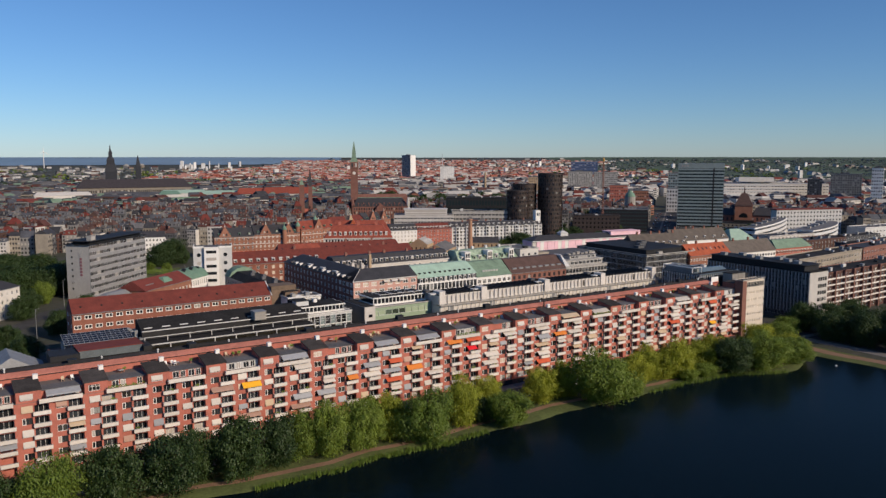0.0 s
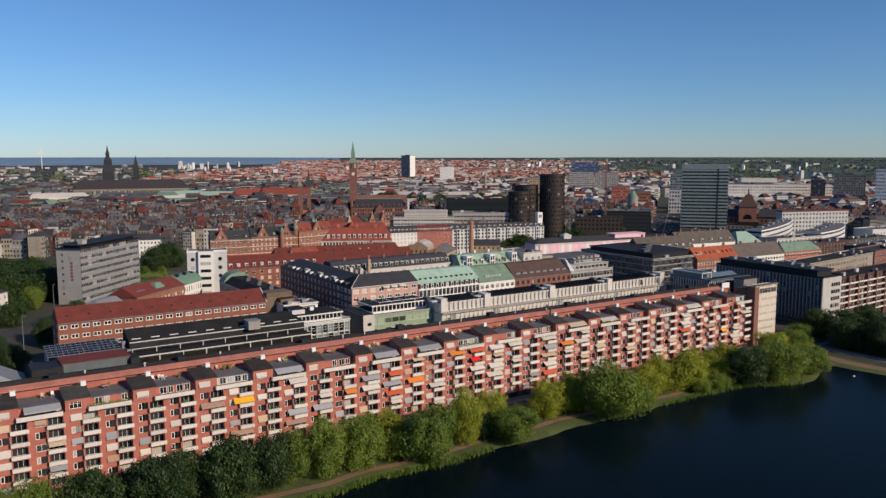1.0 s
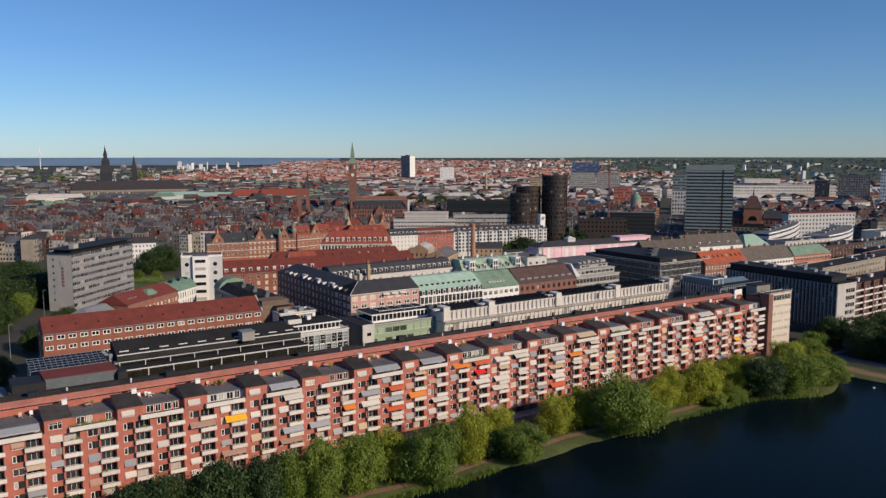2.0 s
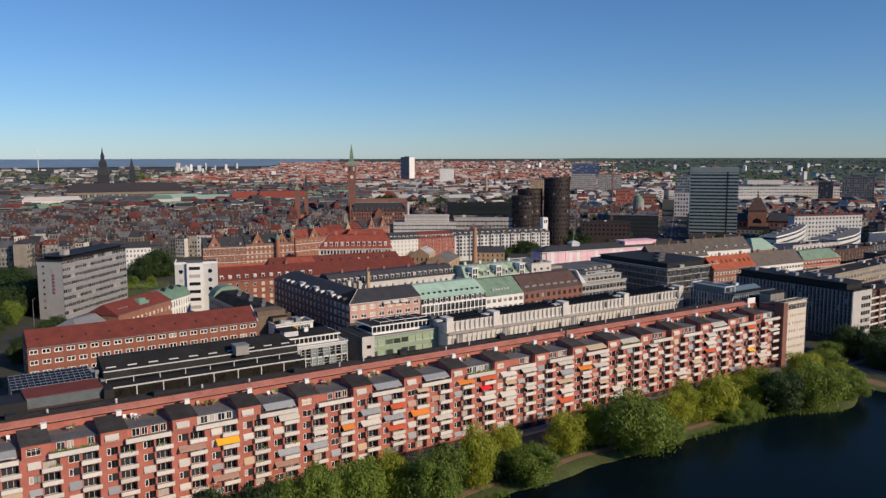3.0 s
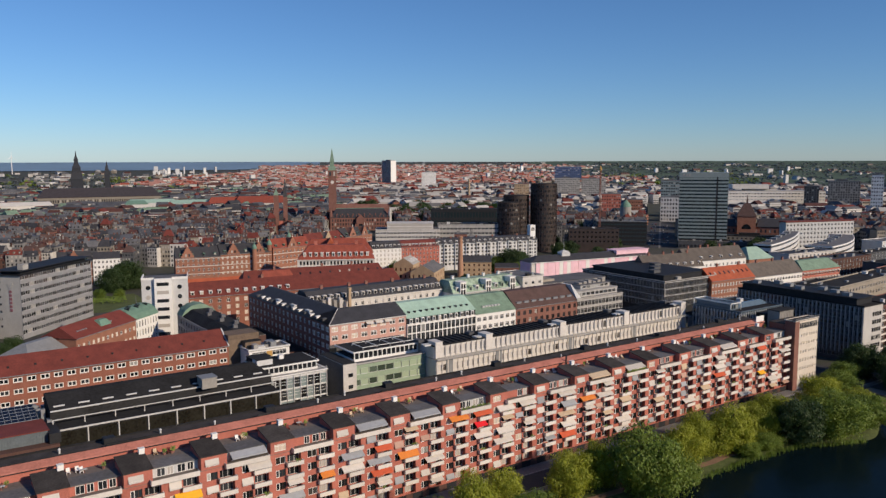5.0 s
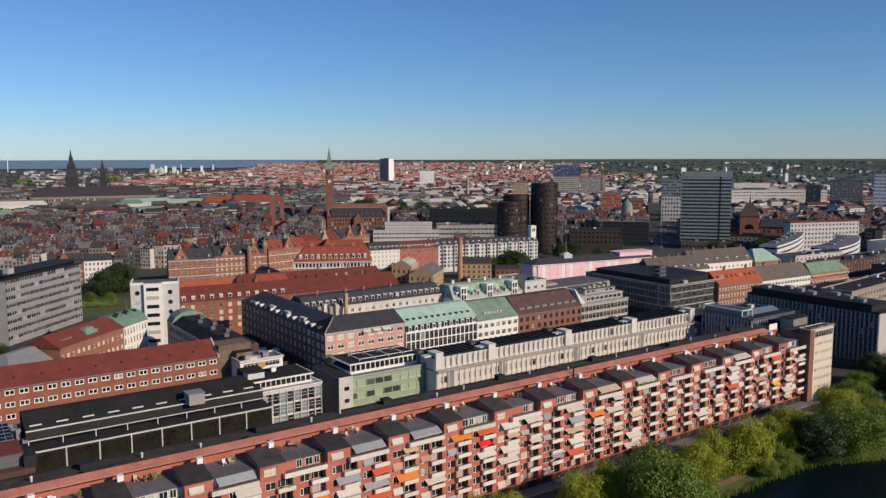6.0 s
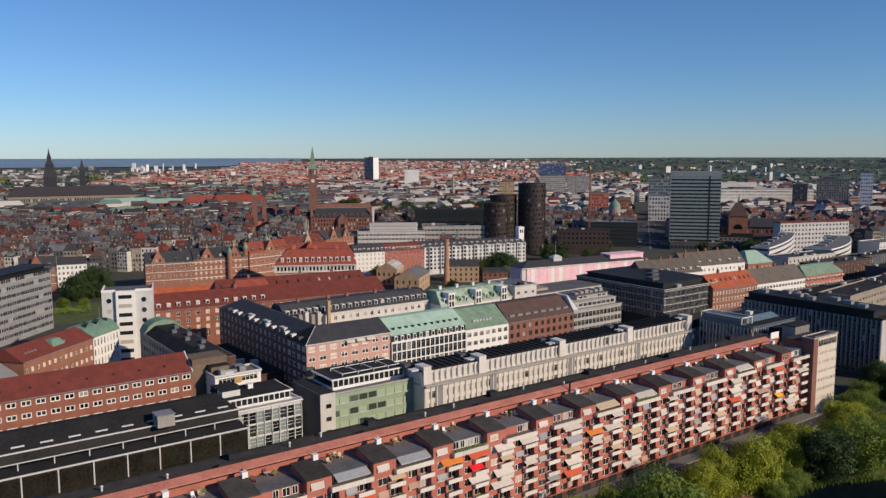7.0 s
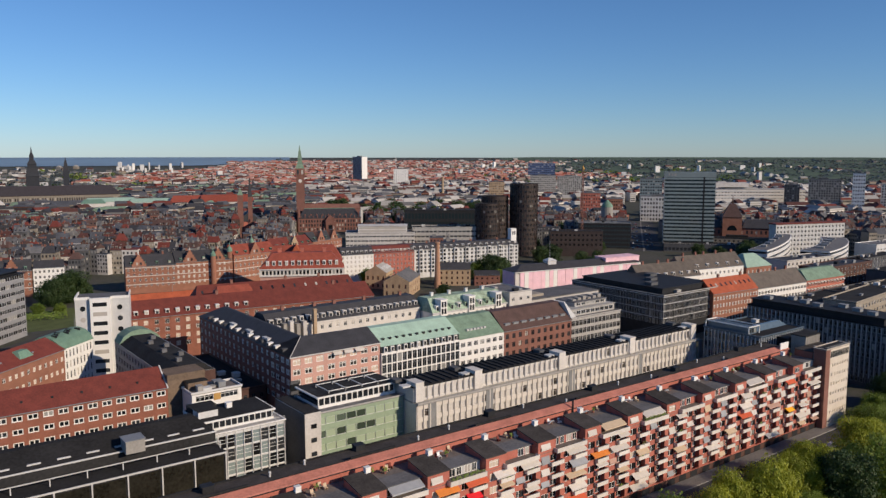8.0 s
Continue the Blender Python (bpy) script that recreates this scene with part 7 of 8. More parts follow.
# ---------------------------------------------------------------- trees
def tree_mesh(seed, h, r, leaf, droop, lobes, per, size):
    """Tapered trunk with limbs in one mesh; in another a full crown of leafy lobes, uneven and open at the rim, hanging low."""
    rn = random.Random(seed)
    t, c = Solid(), Solid()
    t.tube(0, 0, 0.42, 0.3, -0.6, h * 0.25, 8).tube(0, 0, 0.3, 0.08, h * 0.25, h * 0.8, 6)
    for k in range(lobes):
        # spread over an egg-shaped hull, a few inside
        zz = 1 - 2 * (k + 0.5) / lobes
        a = k * 2.39996 + rn.uniform(-0.3, 0.3)
        rad = math.sqrt(1 - zz * zz) * r * rn.uniform(0.42, 0.98) * (1 + 0.18 * math.sin(a * 2 + seed))
        lx, ly, lz = rad * math.cos(a), rad * math.sin(a), h * (0.47 + zz * rn.uniform(0.26, 0.42) + 0.05 * math.sin(a * 3 + seed))
        lr = r * rn.uniform(0.2, 0.44)
        t.bar((0, 0, min(lz * 0.6, h * 0.6)), (lx * 0.85, ly * 0.85, lz), 0.07)
        for _ in range(per):
            u = Vector((rn.gauss(0, 1), rn.gauss(0, 1), rn.gauss(0, 1))).normalized()
            reach = lr * rn.choice((rn.uniform(0.55, 1.0), rn.uniform(0.85, 1.25))) * (1 + 0.16 * math.sin(u.x * 7 + k) * math.sin(u.y * 6 + 2 * k))
            p = Vector((lx, ly, lz)) + Vector((u.x * reach, u.y * reach, u.z * reach * (0.85 if u.z > 0 else 0.95 + droop * rn.uniform(0.3, 1.5))))
            if p.z < 0.35:
                p.z = 0.35 + rn.uniform(0, 1.2)
            n = (u + Vector((rn.gauss(0, 0.5), rn.gauss(0, 0.5), rn.gauss(0, 0.4) + 0.15))).normalized()
            side = n.cross(Vector((0, 0, 1)))
            side = side.normalized() if side.length > 0.1 else Vector((1, 0, 0))
            upv = n.cross(side).normalized()
            w, l = size * rn.uniform(0.6, 1.1) / (1 + 0.5 * droop), size * rn.uniform(0.7, 1.2) * (1 + 0.6 * droop)
            c.poly([tuple(p - side * w * 0.5), tuple(p + upv * l * 0.5), tuple(p + side * w * 0.5), tuple(p - upv * l * 0.6)])
    return t.mesh("trunk", [BARK]), c.mesh("crown", [leaf])


KINDS = {
    "willow": [tree_mesh(20 + i, 12.5, 6.0, LEAF_WILLOW, 0.9, 46, 420, 0.36) for i in range(3)],
    "green": [tree_mesh(40 + i, 14.0, 6.6, LEAF_GREEN, 0.4, 46, 420, 0.38) for i in range(3)],
    "dark": [tree_mesh(60 + i, 14.0, 7.0, LEAF_DARK, 0.3, 40, 360, 0.46) for i in range(3)],
}
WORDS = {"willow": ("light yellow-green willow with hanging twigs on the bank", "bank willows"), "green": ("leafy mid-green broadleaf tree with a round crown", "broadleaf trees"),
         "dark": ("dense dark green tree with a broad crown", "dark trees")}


def tree(kind, x, y, s=1.0, n=0, z=0.0, wide=1.0):
    trunk, crown = KINDS[kind][n % 3]
    ob = thing("tree", WORDS[kind][0], "tree", x, y, z, (n * 77) % 360, WORDS[kind][1])
    ob.scale = (s * wide, s * wide, s)
    part("trunk", trunk, None, ob)
    part("crown", crown, None, ob)


# kind, place, height, width of crown
BANK = [
    ("green", 273.5, 175.5, 10.6, 15.0), ("willow", 284.0, 181, 9.0, 11.0), ("green", 303, 199, 8.5, 11.0), ("green", 314, 203, 9.5, 9.0), ("green", 257.5, 175.5, 14.6, 15.0), ("willow", 274, 189, 13.5, 11.5), ("dark", 244.8, 179.0, 13.2, 13.5),
    ("willow", 247.0, 190, 11.6, 12.5), ("willow", 238.4, 188, 11.0, 10.0), ("willow", 221.5, 186, 13.5, 13.0), ("green", 231.0, 181, 5.0, 7.5), ("green", 222.5, 180.5, 4.2, 6.0), ("willow", 211.2, 190, 12.3, 8.6), ("willow", 202.6, 188, 10.8, 10.0),
    ("green", 178.5, 180.0, 16.8, 17.0), ("green", 192.0, 179.6, 6.0, 9.0), ("willow", 172.0, 191, 12.2, 8.0), ("willow", 163.0, 191, 11.2, 9.6), ("green", 140.5, 179.4, 10.6, 11.6),
    ("willow", 141.8, 191, 11.6, 8.6), ("dark", 134.6, 186, 7.8, 6.6), ("willow", 129.4, 187, 14.6, 9.6), ("green", 113.2, 180.4, 15.2, 12.6), ("willow", 105.6, 188.5, 13.6, 7.6), ("green", 95.7, 185.5, 15.4, 10.6),
    # below x = 73 mostly dark kind: cloud shade put into the leaf colour
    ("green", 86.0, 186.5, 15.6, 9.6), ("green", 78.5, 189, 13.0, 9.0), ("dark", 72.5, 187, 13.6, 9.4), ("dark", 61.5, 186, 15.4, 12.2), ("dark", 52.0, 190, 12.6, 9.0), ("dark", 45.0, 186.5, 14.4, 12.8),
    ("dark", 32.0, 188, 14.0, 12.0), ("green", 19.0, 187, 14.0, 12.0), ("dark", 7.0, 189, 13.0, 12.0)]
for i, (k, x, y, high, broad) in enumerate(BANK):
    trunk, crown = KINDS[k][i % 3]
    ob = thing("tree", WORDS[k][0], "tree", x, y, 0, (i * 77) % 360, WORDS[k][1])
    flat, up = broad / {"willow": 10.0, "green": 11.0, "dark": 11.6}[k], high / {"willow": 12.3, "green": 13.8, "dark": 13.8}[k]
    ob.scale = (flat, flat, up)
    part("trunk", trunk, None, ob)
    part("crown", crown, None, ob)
for i, (x, y, s) in enumerate(((322, 186, 0.95), (334, 194, 1.05), (324, 174, 1.0), (336, 180, 1.0), (326, 160, 1.0), (340, 166, 1.1), (330, 205, 1.0), (345, 190, 1.0), (360, 200, 0.9), (352, 176, 1.0))):
    tree("dark", x, y, s, i)
def blocked(x, y, rad):
    for bx, by, rot, w, d in TAKEN:
        c, s_ = math.cos(radians(rot)), math.sin(radians(rot))
        u, v = (x - bx) * c + (y - by) * s_, -(x - bx) * s_ + (y - by) * c
        if -rad < u < w + rad and -rad < v < d + rad:
            return True
    return False


# reeds at the water's edge
rd = Solid()
rnd = random.Random(77)
for k in range(2600):
    x = rnd.uniform(62, 132) if k % 3 else rnd.uniform(200, 262)
    y = shore_y(x) - 0.3 - abs(rnd.gauss(0, 0.9))
    hh, a = rnd.uniform(0.7, 1.7), rnd.uniform(0, 3.14)
    dx, dy = 0.14 * math.cos(a), 0.14 * math.sin(a)
    rd.poly([(x - dx, y - dy, -0.6), (x + dx, y + dy, -0.6), (x + dx * 0.2 + rnd.uniform(-0.2, 0.2), y + rnd.uniform(-0.2, 0.2), -0.4 + hh)])
tagged(new("reeds", rd.mesh("reeds", [LEAF_GREEN])), "green reeds standing along the water's edge", "reeds", kind="stuff")
# park beside the hotel
rnd = random.Random(8)
for i in range(34):
    tree("dark", rnd.uniform(18, 66), rnd.uniform(476, 590), rnd.uniform(0.9, 1.35), i, wide=1.2)
for i, (k, x, y, s) in enumerate((("dark", 44, 452, 0.8), ("dark", 33, 462, 1.0), ("green", 52, 466, 0.9), ("dark", 150, 584, 1.45), ("dark", 140, 578, 1.25), ("dark", 158, 586, 0.8), ("green", 118, 560, 0.5), ("green", 128, 556, 0.5), ("green", 138, 552, 0.45),
                                  ("green", 395, 483, 0.8), ("dark", 403, 491, 0.9), ("green", 346, 513, 0.6), ("dark", 336, 468, 0.6), ("green", 330, 530, 0.95), ("green", 322, 533, 0.8), ("dark", 413, 514, 1.2), ("dark", 418, 509, 1.1), ("green", 405, 520, 0.8), ("dark", 392, 512, 0.7), ("dark", 236, 480, 0.7), ("green", 274, 474, 0.7),
                                  ("dark", 560, 560, 1.1), ("dark", 575, 575, 1.2), ("dark", 548, 575, 1.2), ("dark", 640, 660, 1.3), ("dark", 655, 672, 1.3), ("dark", 668, 655, 1.2), ("dark", 28, 300, 0.5), ("dark", 20, 318, 0.8), ("dark", 30, 335, 0.8), ("dark", 14, 350, 0.9), ("dark", 26, 362, 0.8), ("dark", 48, 382, 0.8), ("dark", 60, 402, 0.9), ("dark", 66, 420, 0.8), ("dark", 22, 432, 1.0), ("dark", 38, 425, 0.9), ("dark", 6, 440, 1.0))):
    tree(k, x, y, s, i)
for i in range(40):
    a, d = rnd.uniform(0.50, 0.72), rnd.uniform(950, 1200)
    tree("dark", 30 + d * math.sin(a), 55 + d * math.cos(a), rnd.uniform(1.3, 1.75), i)
for i in range(26):
    a, d = radians(rnd.uniform(42, 58)), rnd.uniform(590, 760)
    x, y = 30 + d * math.sin(a), 55 + d * math.cos(a)
    if not blocked(x, y, 9) and not 48.9 < math.degrees(a) < 52.2:
        tree("dark", x, y, rnd.uniform(0.7, 1.05), i)
lawn = Solid().box(92, 150, 512, 566, -0.2, 0.05)
tagged(new("lawn", lawn.mesh("lawn", [GRASS])), "green lawn of the small park", "lawn", kind="structure")
strip("road", "asphalt drive past the park", "road", [(8, 372), (30, 400), (52, 440), (70, 452), (100, 478), (190, 560)], 4.0, 0.03, ASPHALT)
BOUL = [(30 + d * math.sin(radians(50.35)), 55 + d * math.cos(radians(50.35))) for d in range(760, 1120, 40)]
strip("road", "wide asphalt boulevard beside the slab tower", "road", BOUL, 15.0, 0.028, ASPHALT)
strip("pavement", "narrow paved island along the boulevard", "pavement", BOUL, 0.9, 0.16, PAVING)
strip("road", "asphalt street behind the flats", "road", [(-60, 338), (60, 338), (118, 338)], 5.0, 0.026, ASPHALT)
# hedge in the little park
hd = Solid()
for k in range(420):
    x, y, zz = rnd.uniform(0, 34), rnd.uniform(0, 12), rnd.uniform(0.3, 2.6)
    hd.poly([(x, y, zz), (x + 0.9, y + rnd.uniform(-0.4, 0.4), zz + 0.2), (x + 0.6, y + 0.5, zz + 0.8)])
hedge = thing("hedge", "clipped green hedge plot in the small park", "hedge", 104, 540, 0, -10)
part("leaves", hd, LEAF_GREEN, hedge, kind="stuff")


# ---------------------------------------------------------------- parked cars along the lakeside street
def car(x, y, rot, paint):
    c = thing("parked_car", "parked saloon car by the kerb", "car", x, y, 0.02, rot, "parked cars")
    b = Solid().wedge(-2.15, 2.15, -0.86, 0.86, 0.28, 0.85, (-2.05, 2.0, -0.82, 0.82)).wedge(-1.35, 1.25, -0.78, 0.78, 0.85, 1.42, (-0.9, 0.55, -0.62, 0.62))
    part("body", b, paint, c)
    part("windscreen", Solid().hull([(1.2, -0.7, 0.92), (1.2, 0.7, 0.92), (0.62, 0.6, 1.4), (0.62, -0.6, 1.4)], [(1.24, -0.7, 0.93), (1.24, 0.7, 0.93), (0.66, 0.6, 1.41), (0.66, -0.6, 1.41)]), GLASS, c)
    for k in (-1, 1):
        part("side_window", Solid().hull([(-1.1, k * 0.77, 0.92), (0.95, k * 0.77, 0.92), (0.5, k * 0.65, 1.36), (-0.85, k * 0.65, 1.36)], [(-1.1, k * 0.79, 0.92), (0.95, k * 0.79, 0.92), (0.5, k * 0.67, 1.36), (-0.85, k * 0.67, 1.36)]), GLASS, c)
        for q in (-1.3, 1.35):
            ring = [(0.32 * math.cos(a * math.pi / 6), 0.32 * math.sin(a * math.pi / 6)) for a in range(12)]
            wh = part("wheel", Solid().hull([(q + a, k * 0.88, 0.32 + e) for a, e in ring], [(q + a, k * 0.68, 0.32 + e) for a, e in ring]), RUBBER, c)
            part("rim", Solid().hull([(q + a * 0.6, k * 0.89, 0.32 + e * 0.6) for a, e in ring], [(q + a * 0.6, k * 0.88, 0.32 + e * 0.6) for a, e in ring]), GREY_METAL, wh)


rnd = random.Random(12)
for i in range(22):
    d, off_ = 775 + i * 12.5 + rnd.uniform(-3, 3), (-9.5, -5.5, 4.0, 8.0)[i % 4]
    a = radians(50.35)
    c = thing("street_car", "car standing on the wide boulevard", "car", 30 + d * math.sin(a) + off_ * math.cos(a), 55 + d * math.cos(a) - off_ * math.sin(a), 0.03, 90 - 50.35, "boulevard cars")
    big = 1.5 if i % 7 == 3 else 1.0
    part("body", Solid().wedge(-2.2 * big, 2.2 * big, -0.9, 0.9, 0.3, 0.9 * big, (-2.1 * big, 2.05 * big, -0.86, 0.86)), CAR_PAINTS[(i * 3) % 5], c)
    part("cabin", Solid().wedge(-1.4 * big, 1.2 * big, -0.8, 0.8, 0.9 * big, 1.45 * big, (-1.0 * big, 0.6 * big, -0.66, 0.66)), GLASS_DARK, c)
    part("wheels", Solid().box(-1.6, -1.0, -0.92, 0.92, 0, 0.4).box(1.0, 1.6, -0.92, 0.92, 0, 0.4), RUBBER, c)
for i in range(18):
    car(20 + i * 15 + rnd.uniform(-4, 4), 199.2 if i % 3 else 205.2, 0 if i % 2 else 180, CAR_PAINTS[i % 5])
buoy = thing("buoy", "small white float on the water", "buoy", 285, 163, -0.45)
part("float", Solid().tube(0, 0, 0.2, 0.45, -0.1, 0.2, 8).tube(0, 0, 0.45, 0.1, 0.2, 0.55, 8), WHITE, buoy)
for i, (x, y) in enumerate(((38, 372), (60, 452), (128, 470), (202, 560), (330, 300), (333, 240))):
    p = thing("street_pole", "tall pale street pole with a lamp arm", "street lamp", x, y, 0, i * 40, "street poles")
    part("pole", Solid().tube(0, 0, 0.14, 0.09, 0, 14, 6), GREY_METAL, p)
    part("arm", Solid().bar((0, 0, 13.9), (1.6, 0, 14.2), 0.06), GREY_METAL, p)


# ---------------------------------------------------------------- the rest of the city
# dark, cool palette: cloud shade over the old city is in these colours
CITY_WALLS = [DIM_CREAM, BRICK_BROWN, DIM_GREY, BRICK_DARK, CONCRETE_DARK, CREAM_2]
CITY_ROOFS = [SLATE, TILE_DIM, FELT_BLUE, SLATE_BROWN, TILE_DEEP, FELT_GREY]


def house_variant(n):
    """A short terrace of two unlike houses: walls, pitched or flat roofs, dormers, rooflights, copings and stacks."""
    rn = random.Random(100 + n)
    d, x0 = rn.choice((9.5, 10.5, 11.5)), 0.0
    root = thing("town_house", "small town house in the old city with tiled roof", "house", 0, 0, -500, 0, "town houses")
    walls, roofs, stacks, panes = Solid(), Solid(), Solid(), Solid()
    for unit in range(2):
        w, h, rise = rn.uniform(7.5, 11.5), rn.uniform(13, 19.5), rn.uniform(2.8, 5.4)
        wm = rn.choice((0, 0, 1, 2, 2, 3, 4)) if (n * 2 + unit) % 9 else 5
        rm = rn.choice((0, 0, 0, 0, 1, 1, 2, 2, 3, 4, 5))
        walls.box(x0, x0 + w, 0, d, -1, h, wm)
        if rn.random() < 0.2:
            roofs.box(x0 - 0.1, x0 + w + 0.1, -0.2, d + 0.2, h, h + 0.5, 5 if rm == 1 else rm).box(x0 + 2, x0 + 5, 3, 6, h + 0.5, h + 2.6, 6)
        else:
            ft = rn.choice((0.1, 0.1, 1.4))
            hip = 2.5 if rn.random() < 0.2 else 0.0
            roofs.wedge(x0, x0 + w, -0.4, d + 0.4, h, h + rise, (x0 + hip, x0 + w - hip, d / 2 - ft, d / 2 + ft), rm)
            slope = (d / 2 - ft + 0.4) / rise
            for c0, c1 in spread(w, rn.choice((2, 3, 3)), 1.1):
                z1 = rise * rn.uniform(0.2, 0.3)
                yy = z1 * slope - 0.4
                dm = rn.choice((rm, 6, 6, 7))
                roofs.box(x0 + c0, x0 + c1, yy - 0.1, yy + 1.5, h + z1, h + z1 + 1.3, dm)
                panes.box(x0 + c0 + 0.2, x0 + c1 - 0.2, yy - 0.15, yy - 0.1, h + z1 + 0.2, h + z1 + 1.1)
                if rn.random() < 0.5:
                    z2 = rise * rn.uniform(0.62, 0.75)
                    y2 = z2 * slope - 0.4
                    roofs.box(x0 + c0, x0 + c0 + 0.8, y2 - 0.1, y2 + 0.7, h + z2 - 0.1, h + z2 + 0.25, 7)
            if rn.random() < 0.55:
                roofs.hull([(x0 - 0.2, -0.4, h), (x0 + 0.15, -0.4, h), (x0 + 0.15, d + 0.4, h), (x0 - 0.2, d + 0.4, h)],
                           [(x0 - 0.2, d / 2 - 0.2, h + rise + 0.4), (x0 + 0.15, d / 2 - 0.2, h + rise + 0.4), (x0 + 0.15, d / 2 + 0.2, h + rise + 0.4), (x0 - 0.2, d / 2 + 0.2, h + rise + 0.4)], rn.choice((6, 6, rm)))
        for k in range(rn.choice((1, 2))):
            cx = x0 + w * rn.uniform(0.1, 0.9)
            stacks.box(cx, cx + 1.0, d / 2 - 0.4, d / 2 + 0.4, h + rise - 1.5, h + rise + 1.3).box(cx - 0.1, cx + 1.1, d / 2 - 0.5, d / 2 + 0.5, h + rise + 1.3, h + rise + 1.5)
        for c0, c1 in spread(w, 4, 1.15):
            for f in range(5):
                z0 = 1.5 + f * (h - 1.2) / 5
                panes.box(x0 + c0, x0 + c1, -0.06, 0.0, z0, z0 + 1.7).box(x0 + c0, x0 + c1, d, d + 0.06, z0, z0 + 1.7)
        for c0, c1 in (spread(d, 3, 1.15) if unit == 0 else []):
            for f in range(5):
                z0 = 1.5 + f * (h - 1.2) / 5
                panes.box(-0.06, 0, c0, c1, z0, z0 + 1.7)
        x0 += w
    part("wall", walls, CITY_WALLS, root)
    part("roof", roofs, CITY_ROOFS + [DIM_GREY, GLASS_FAR], root)
    part("chimney", stacks, (BRICK_DARK, DIM_GREY, BRICK_DARK, BRICK_BROWN)[n % 4], root, kind="stuff")
    part("window_panes", panes, GLASS_FAR, root, kind="stuff")
    return root, x0, d


VARIANTS = [house_variant(n) for n in range(24)]
used, spots = {}, []
cells = []
for r in range(0, 92):
    for q in range(-92, 92):
        cells.append((q, r))
rnd = random.Random(21)
LEAN = radians(-28)
for q, r in cells:
    # rows of houses back to back, with streets between the pairs
    u, v = q * 17.0 + rnd.uniform(-2.5, 2.5), 330 + (r // 2) * 31 + (r % 2) * 12.5 + rnd.uniform(-1.5, 1.5)
    x, y = 30 + u * math.cos(LEAN) - v * math.sin(LEAN), 55 + u * math.sin(LEAN) + v * math.cos(LEAN)
    dx, dy = x - 30, y - 55
    dist, az = math.hypot(dx, dy), math.degrees(math.atan2(dx, dy))
    if not (640 < dist < 1010 and 0 < az < 66) or (q % 9 == 5) or blocked(x, y, 12):
        continue
    if 53 < az < 60 and dist < 930:
        continue
    if (az > 38 and dist < 780) or (26.2 < az < 31.6 and 680 < dist < 945):
        continue
    if (48.9 < az < 52.0 and dist < 1100) or (6 < az < 9.5 and dist < 620) or (az < 9 and dist < 545) or (30 < az < 33.0 and dist < 700):
        continue
    pick = rnd.randrange(24)
    src, w, d = VARIANTS[pick]
    rot = -28 + rnd.gauss(0, 9) + (180 if r % 2 else 0) + (90 if rnd.random() < 0.16 else 0)
    c, s_ = math.cos(radians(rot)), math.sin(radians(rot))
    px, py = x - (w / 2 * c - d / 2 * s_), y - (w / 2 * s_ + d / 2 * c)
    m = pose(px, py, rnd.uniform(-5.0, 1.5), 0, 0, rot)
    spots.append((dist, pick, m))
spots.sort(key=lambda e: e[0])
for dist, pick, m in spots[:142]:
    if pick not in used:
        used[pick] = True
        VARIANTS[pick][0].matrix_basis = m
    else:
        copy_thing(VARIANTS[pick][0], m)
rest = joined([(m, o.data) for dist, pick, m in spots[142:] for o in VARIANTS[pick][0].children])
tagged(new("town_houses", rest), "rows of old city houses with slate and tile roofs", "houses", kind="stuff")
for n, (src, w, d) in enumerate(VARIANTS):
    if n not in used:
        for o in (*src.children, src):
            bpy.data.objects.remove(o)


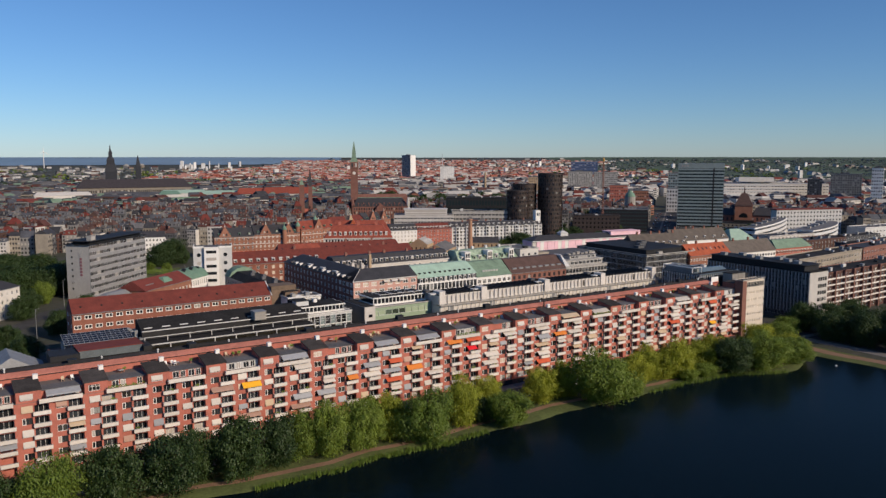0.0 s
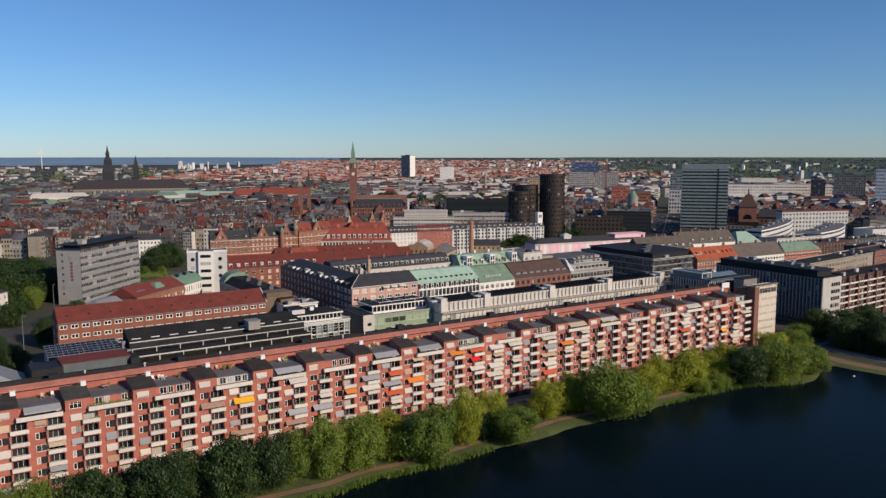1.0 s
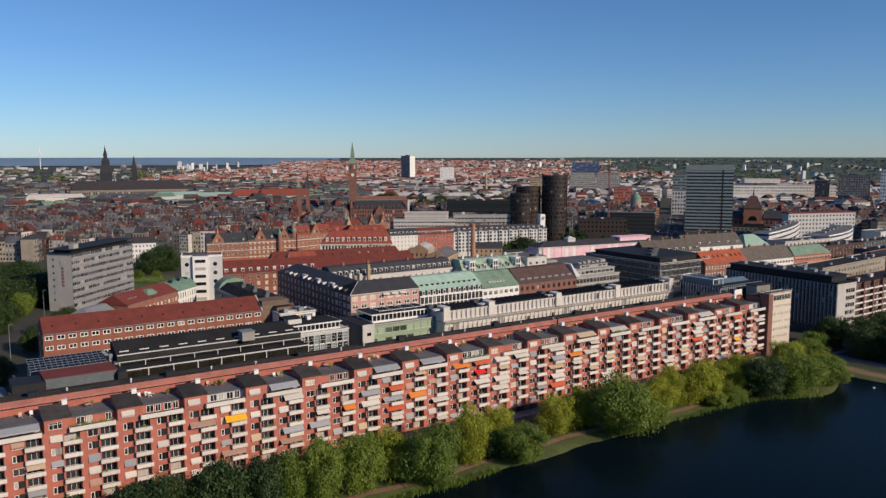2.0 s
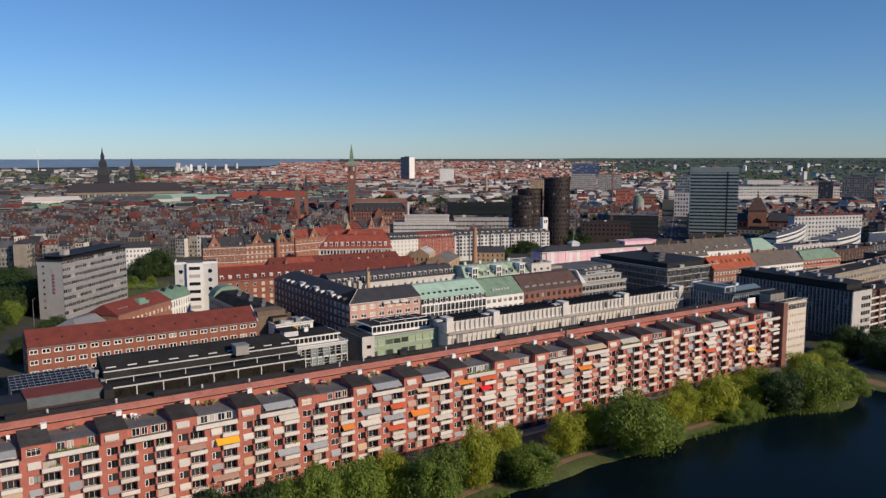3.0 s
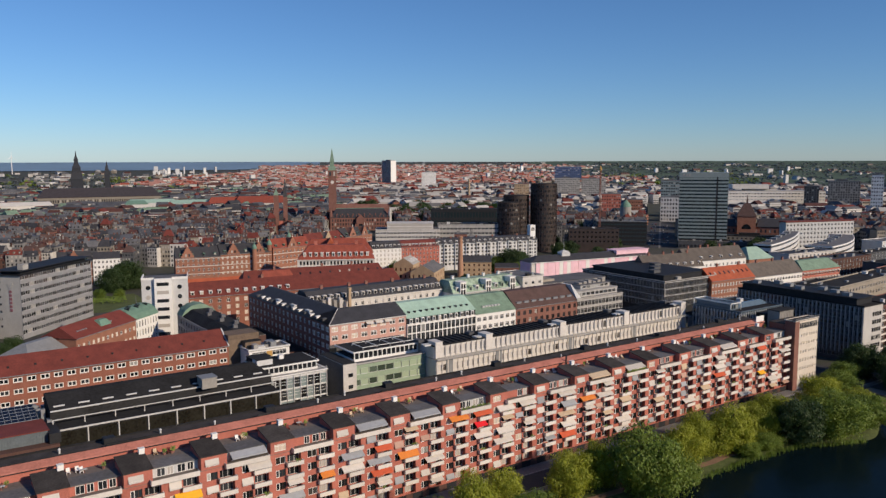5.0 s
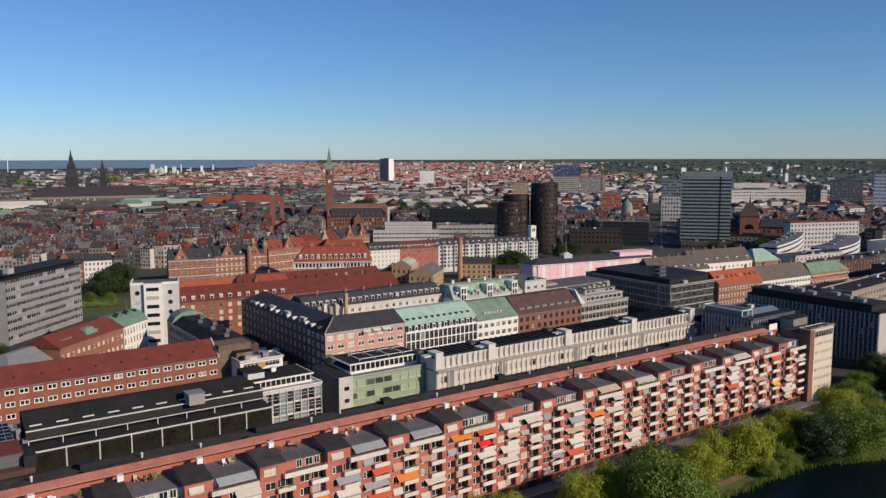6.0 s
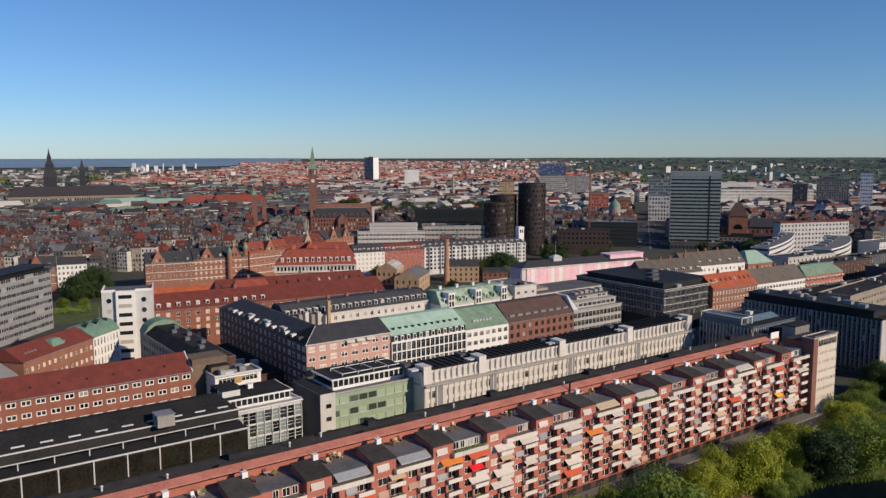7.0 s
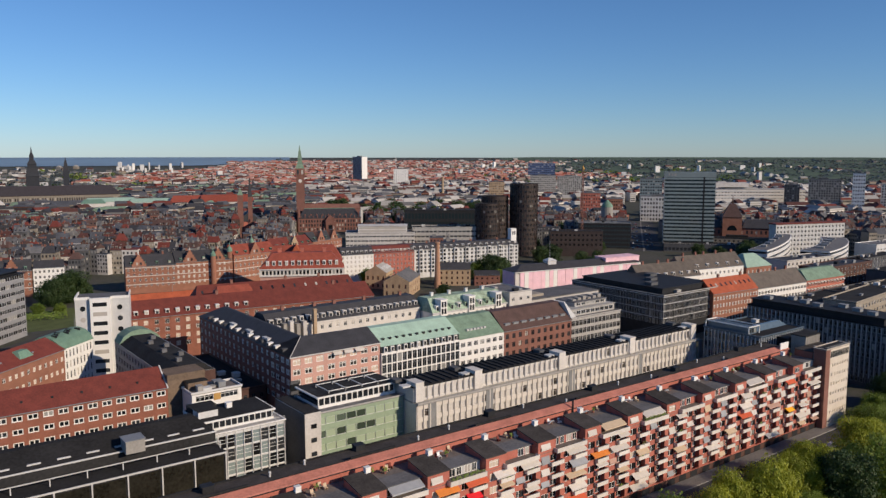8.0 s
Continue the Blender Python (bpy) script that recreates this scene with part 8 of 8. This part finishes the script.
# far quarters, too small to tell apart one by one
def far_houses(name, label, count, d0, d1, a0, a1, size, height, roofs, walls, seed, keep=lambda a, d: True):
    rn = random.Random(seed)
    mats = roofs + walls + [GLASS_FAR]
    s = Solid()
    for _ in range(count):
        a = rn.uniform(a0, a1)
        d = math.sqrt(rn.uniform(d0 * d0, d1 * d1))
        if not keep(a, d):
            continue
        x, y = 30 + d * math.sin(radians(a)), 55 + d * math.cos(radians(a))
        if blocked(x, y, 10):
            continue
        z, w, dp, h = rise_at(x, y), size * rn.uniform(0.6, 1.8), size * rn.uniform(0.45, 0.8), height * rn.uniform(0.6, 1.25)
        th = radians(rn.choice((-30, 60, -10, 20)) + rn.uniform(-6, 6))
        c, sn = math.cos(th), math.sin(th)
        fx = lambda u, v, zz: (x + u * c - v * sn, y + u * sn + v * c, zz)
        rm, wm = rn.randrange(len(roofs)), len(roofs) + rn.randrange(len(walls))
        lo = [fx(-w, -dp, z - 6), fx(w, -dp, z - 6), fx(w, dp, z - 6), fx(-w, dp, z - 6)]
        hi = [fx(-w, -dp, z + h), fx(w, -dp, z + h), fx(w, dp, z + h), fx(-w, dp, z + h)]
        s.hull(lo, hi, wm)
        # window strips, storey by storey
        for k in range(int(h / 3.4) if d0 < 1500 else 0):
            b0, b1 = z + 1.4 + k * 3.4, z + 2.9 + k * 3.4
            if b1 < z + h - 0.4:
                g = 0.12
                s.poly([fx(-w * 0.95, -dp - g, b0), fx(w * 0.95, -dp - g, b0), fx(w * 0.95, -dp - g, b1), fx(-w * 0.95, -dp - g, b1)], len(mats) - 1)
                s.poly([fx(-w - g, dp * 0.9, b0), fx(-w - g, -dp * 0.9, b0), fx(-w - g, -dp * 0.9, b1), fx(-w - g, dp * 0.9, b1)], len(mats) - 1)
        if rn.random() < 0.75:
            rr_ = z + h + dp * rn.uniform(0.5, 0.8)
            s.hull(hi, [fx(-w * 0.95, -0.2, rr_), fx(w * 0.95, -0.2, rr_), fx(w * 0.95, 0.2, rr_), fx(-w * 0.95, 0.2, rr_)], rm)
        else:
            s.hull([fx(-w - 0.2, -dp - 0.2, z + h), fx(w + 0.2, -dp - 0.2, z + h), fx(w + 0.2, dp + 0.2, z + h), fx(-w - 0.2, dp + 0.2, z + h)],
                   [fx(-w - 0.2, -dp - 0.2, z + h + 0.5), fx(w + 0.2, -dp - 0.2, z + h + 0.5), fx(w + 0.2, dp + 0.2, z + h + 0.5), fx(-w - 0.2, dp + 0.2, z + h + 0.5)], rm)
    tagged(new(name, s.mesh(name, mats)), label, "houses", kind="stuff")


# old town colours kept dark in place of cloud shade
far_houses("old_town_roofs", "dense dark old town roofs in the distance", 2300, 1000, 1900, -2, 28, 8.5, 15, [SLATE, TILE_DIM, FELT_BLUE, SLATE, TILE_DEEP, FELT_BLUE, FELT_GREY, COPPER_DULL], [DIM_CREAM, DIM_GREY, DIM_GREY, BRICK_DARK, CREAM_2], 31)
far_houses("inner_city_blocks", "pale flat inner city blocks in the distance", 2000, 1000, 2100, 27, 70, 10, 15, [FELT_GREY, CONCRETE, TILE_DIM, CREAM_2, CONCRETE, TILE_DEEP, FELT_BLUE], [CREAM_2, CREAM, CONCRETE, BRICK_ORANGE, DIM_CREAM, WHITE_DULL], 32, lambda a, d: not (49.0 < a < 51.8 and d < 1500))
far_houses("red_suburb_roofs", "wide suburb of red roofs towards the horizon", 7600, 1900, 4200, 12, 50, 8.5, 9, [TILE_HAZED, TILE_HAZED, TILE_HAZED, TILE_RED, TILE_DIM, CONCRETE], [DIM_CREAM, DIM_CREAM, BRICK_ORANGE, CREAM_2, CREAM], 33, lambda a, d: (a > 22 or 2300 < d < 2300 + (a - 12) * 130) and a + 6 * math.sin(d * 0.004) + 4 * math.sin(d * 0.011) < 43)
far_houses("pale_suburb_blocks", "pale suburb blocks between trees", 1500, 1900, 4400, -2, 72, 11, 9, [FELT_GREY, CONCRETE, TILE_DIM, FELT_BLUE], [CREAM_2, DIM_CREAM, DIM_GREY, WHITE_DULL], 34, lambda a, d: (a > 46 and (d < 2500 or math.sin(d * 0.006 + a * 0.7) > 0.8)) or (a < 24 and d < 3600) or d > 3000 and 26 < a < 46)
far_houses("far_towers", "small white towers near the horizon", 12, 2900, 3500, 13.5, 18.5, 4, 27, [WHITE_DULL], [WHITE, WHITE_DULL], 36)
far_houses("far_towers", "scattered pale blocks of flats near the horizon", 22, 2500, 3700, 18, 62, 7, 22, [WHITE_DULL], [WHITE, WHITE_DULL], 35)


def woods(name, label, count, d0, d1, a0, a1, size, leaf, seed, keep=lambda a, d: True, tall=12, flat=0.8):
    rn = random.Random(seed)
    s = Solid()
    for _ in range(count):
        a = rn.uniform(a0, a1)
        d = math.sqrt(rn.uniform(d0 * d0, d1 * d1))
        if not keep(a, d):
            continue
        x, y = 30 + d * math.sin(radians(a)), 55 + d * math.cos(radians(a))
        if blocked(x, y, 6):
            continue
        z = rise_at(x, y)
        for _k in range(9):
            px, py, pz = x + rn.gauss(0, size * 0.7), y + rn.gauss(0, size * 0.7), z + rn.uniform(1, tall)
            q = [Vector((rn.gauss(0, 1), rn.gauss(0, 1), rn.gauss(0, flat))).normalized() * size * rn.uniform(0.4, 0.7) for _j in range(3)]
            s.poly([(px + v.x, py + v.y, pz + v.z) for v in q] + [(px - q[0].x, py - q[0].y, pz - q[0].z)])
    tagged(new(name, s.mesh(name, [leaf])), label, "trees", kind="stuff")


woods("city_trees", "scattered city trees among the roofs", 1300, 950, 2200, -2, 72, 7, LEAF_DARK, 41, lambda a, d: not (49.0 < a < 51.8 and d < 1500))
woods("suburb_groves", "green groves between the suburb roofs", 1500, 1700, 3400, -2, 60, 9, LEAF_GREEN, 43, lambda a, d: math.sin(a * 0.9 + d * 0.003) + math.sin(d * 0.009 - a * 0.4) > 0.75, 10, 0.5)
woods("suburb_trees", "suburb trees paled bluish for haze", 2600, 2000, 4600, -2, 72, 14, LEAF_HAZED, 42, lambda a, d: a > 44 or a < 20 and d < 3200 or a > 23 and math.sin(a * 1.3 + d * 0.004) > 0.1, 8, 0.3)
# wooded country along the horizon, aerial haze put into its colour: one uneven canopy
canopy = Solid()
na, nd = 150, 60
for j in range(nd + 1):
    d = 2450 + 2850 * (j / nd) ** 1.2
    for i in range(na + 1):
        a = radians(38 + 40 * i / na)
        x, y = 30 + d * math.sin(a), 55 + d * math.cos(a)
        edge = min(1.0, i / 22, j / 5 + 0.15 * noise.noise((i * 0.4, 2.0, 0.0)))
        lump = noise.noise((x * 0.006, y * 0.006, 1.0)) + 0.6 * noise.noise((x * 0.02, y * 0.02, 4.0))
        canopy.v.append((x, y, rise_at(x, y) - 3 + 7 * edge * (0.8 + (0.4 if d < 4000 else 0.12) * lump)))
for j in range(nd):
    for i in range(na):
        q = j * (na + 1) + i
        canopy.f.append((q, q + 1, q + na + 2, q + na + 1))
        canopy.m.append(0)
tagged(new("horizon_woods", canopy.mesh("horizon_woods", [CANOPY])), "woods along the horizon, coloured bluish green for haze", "woods", kind="stuff")
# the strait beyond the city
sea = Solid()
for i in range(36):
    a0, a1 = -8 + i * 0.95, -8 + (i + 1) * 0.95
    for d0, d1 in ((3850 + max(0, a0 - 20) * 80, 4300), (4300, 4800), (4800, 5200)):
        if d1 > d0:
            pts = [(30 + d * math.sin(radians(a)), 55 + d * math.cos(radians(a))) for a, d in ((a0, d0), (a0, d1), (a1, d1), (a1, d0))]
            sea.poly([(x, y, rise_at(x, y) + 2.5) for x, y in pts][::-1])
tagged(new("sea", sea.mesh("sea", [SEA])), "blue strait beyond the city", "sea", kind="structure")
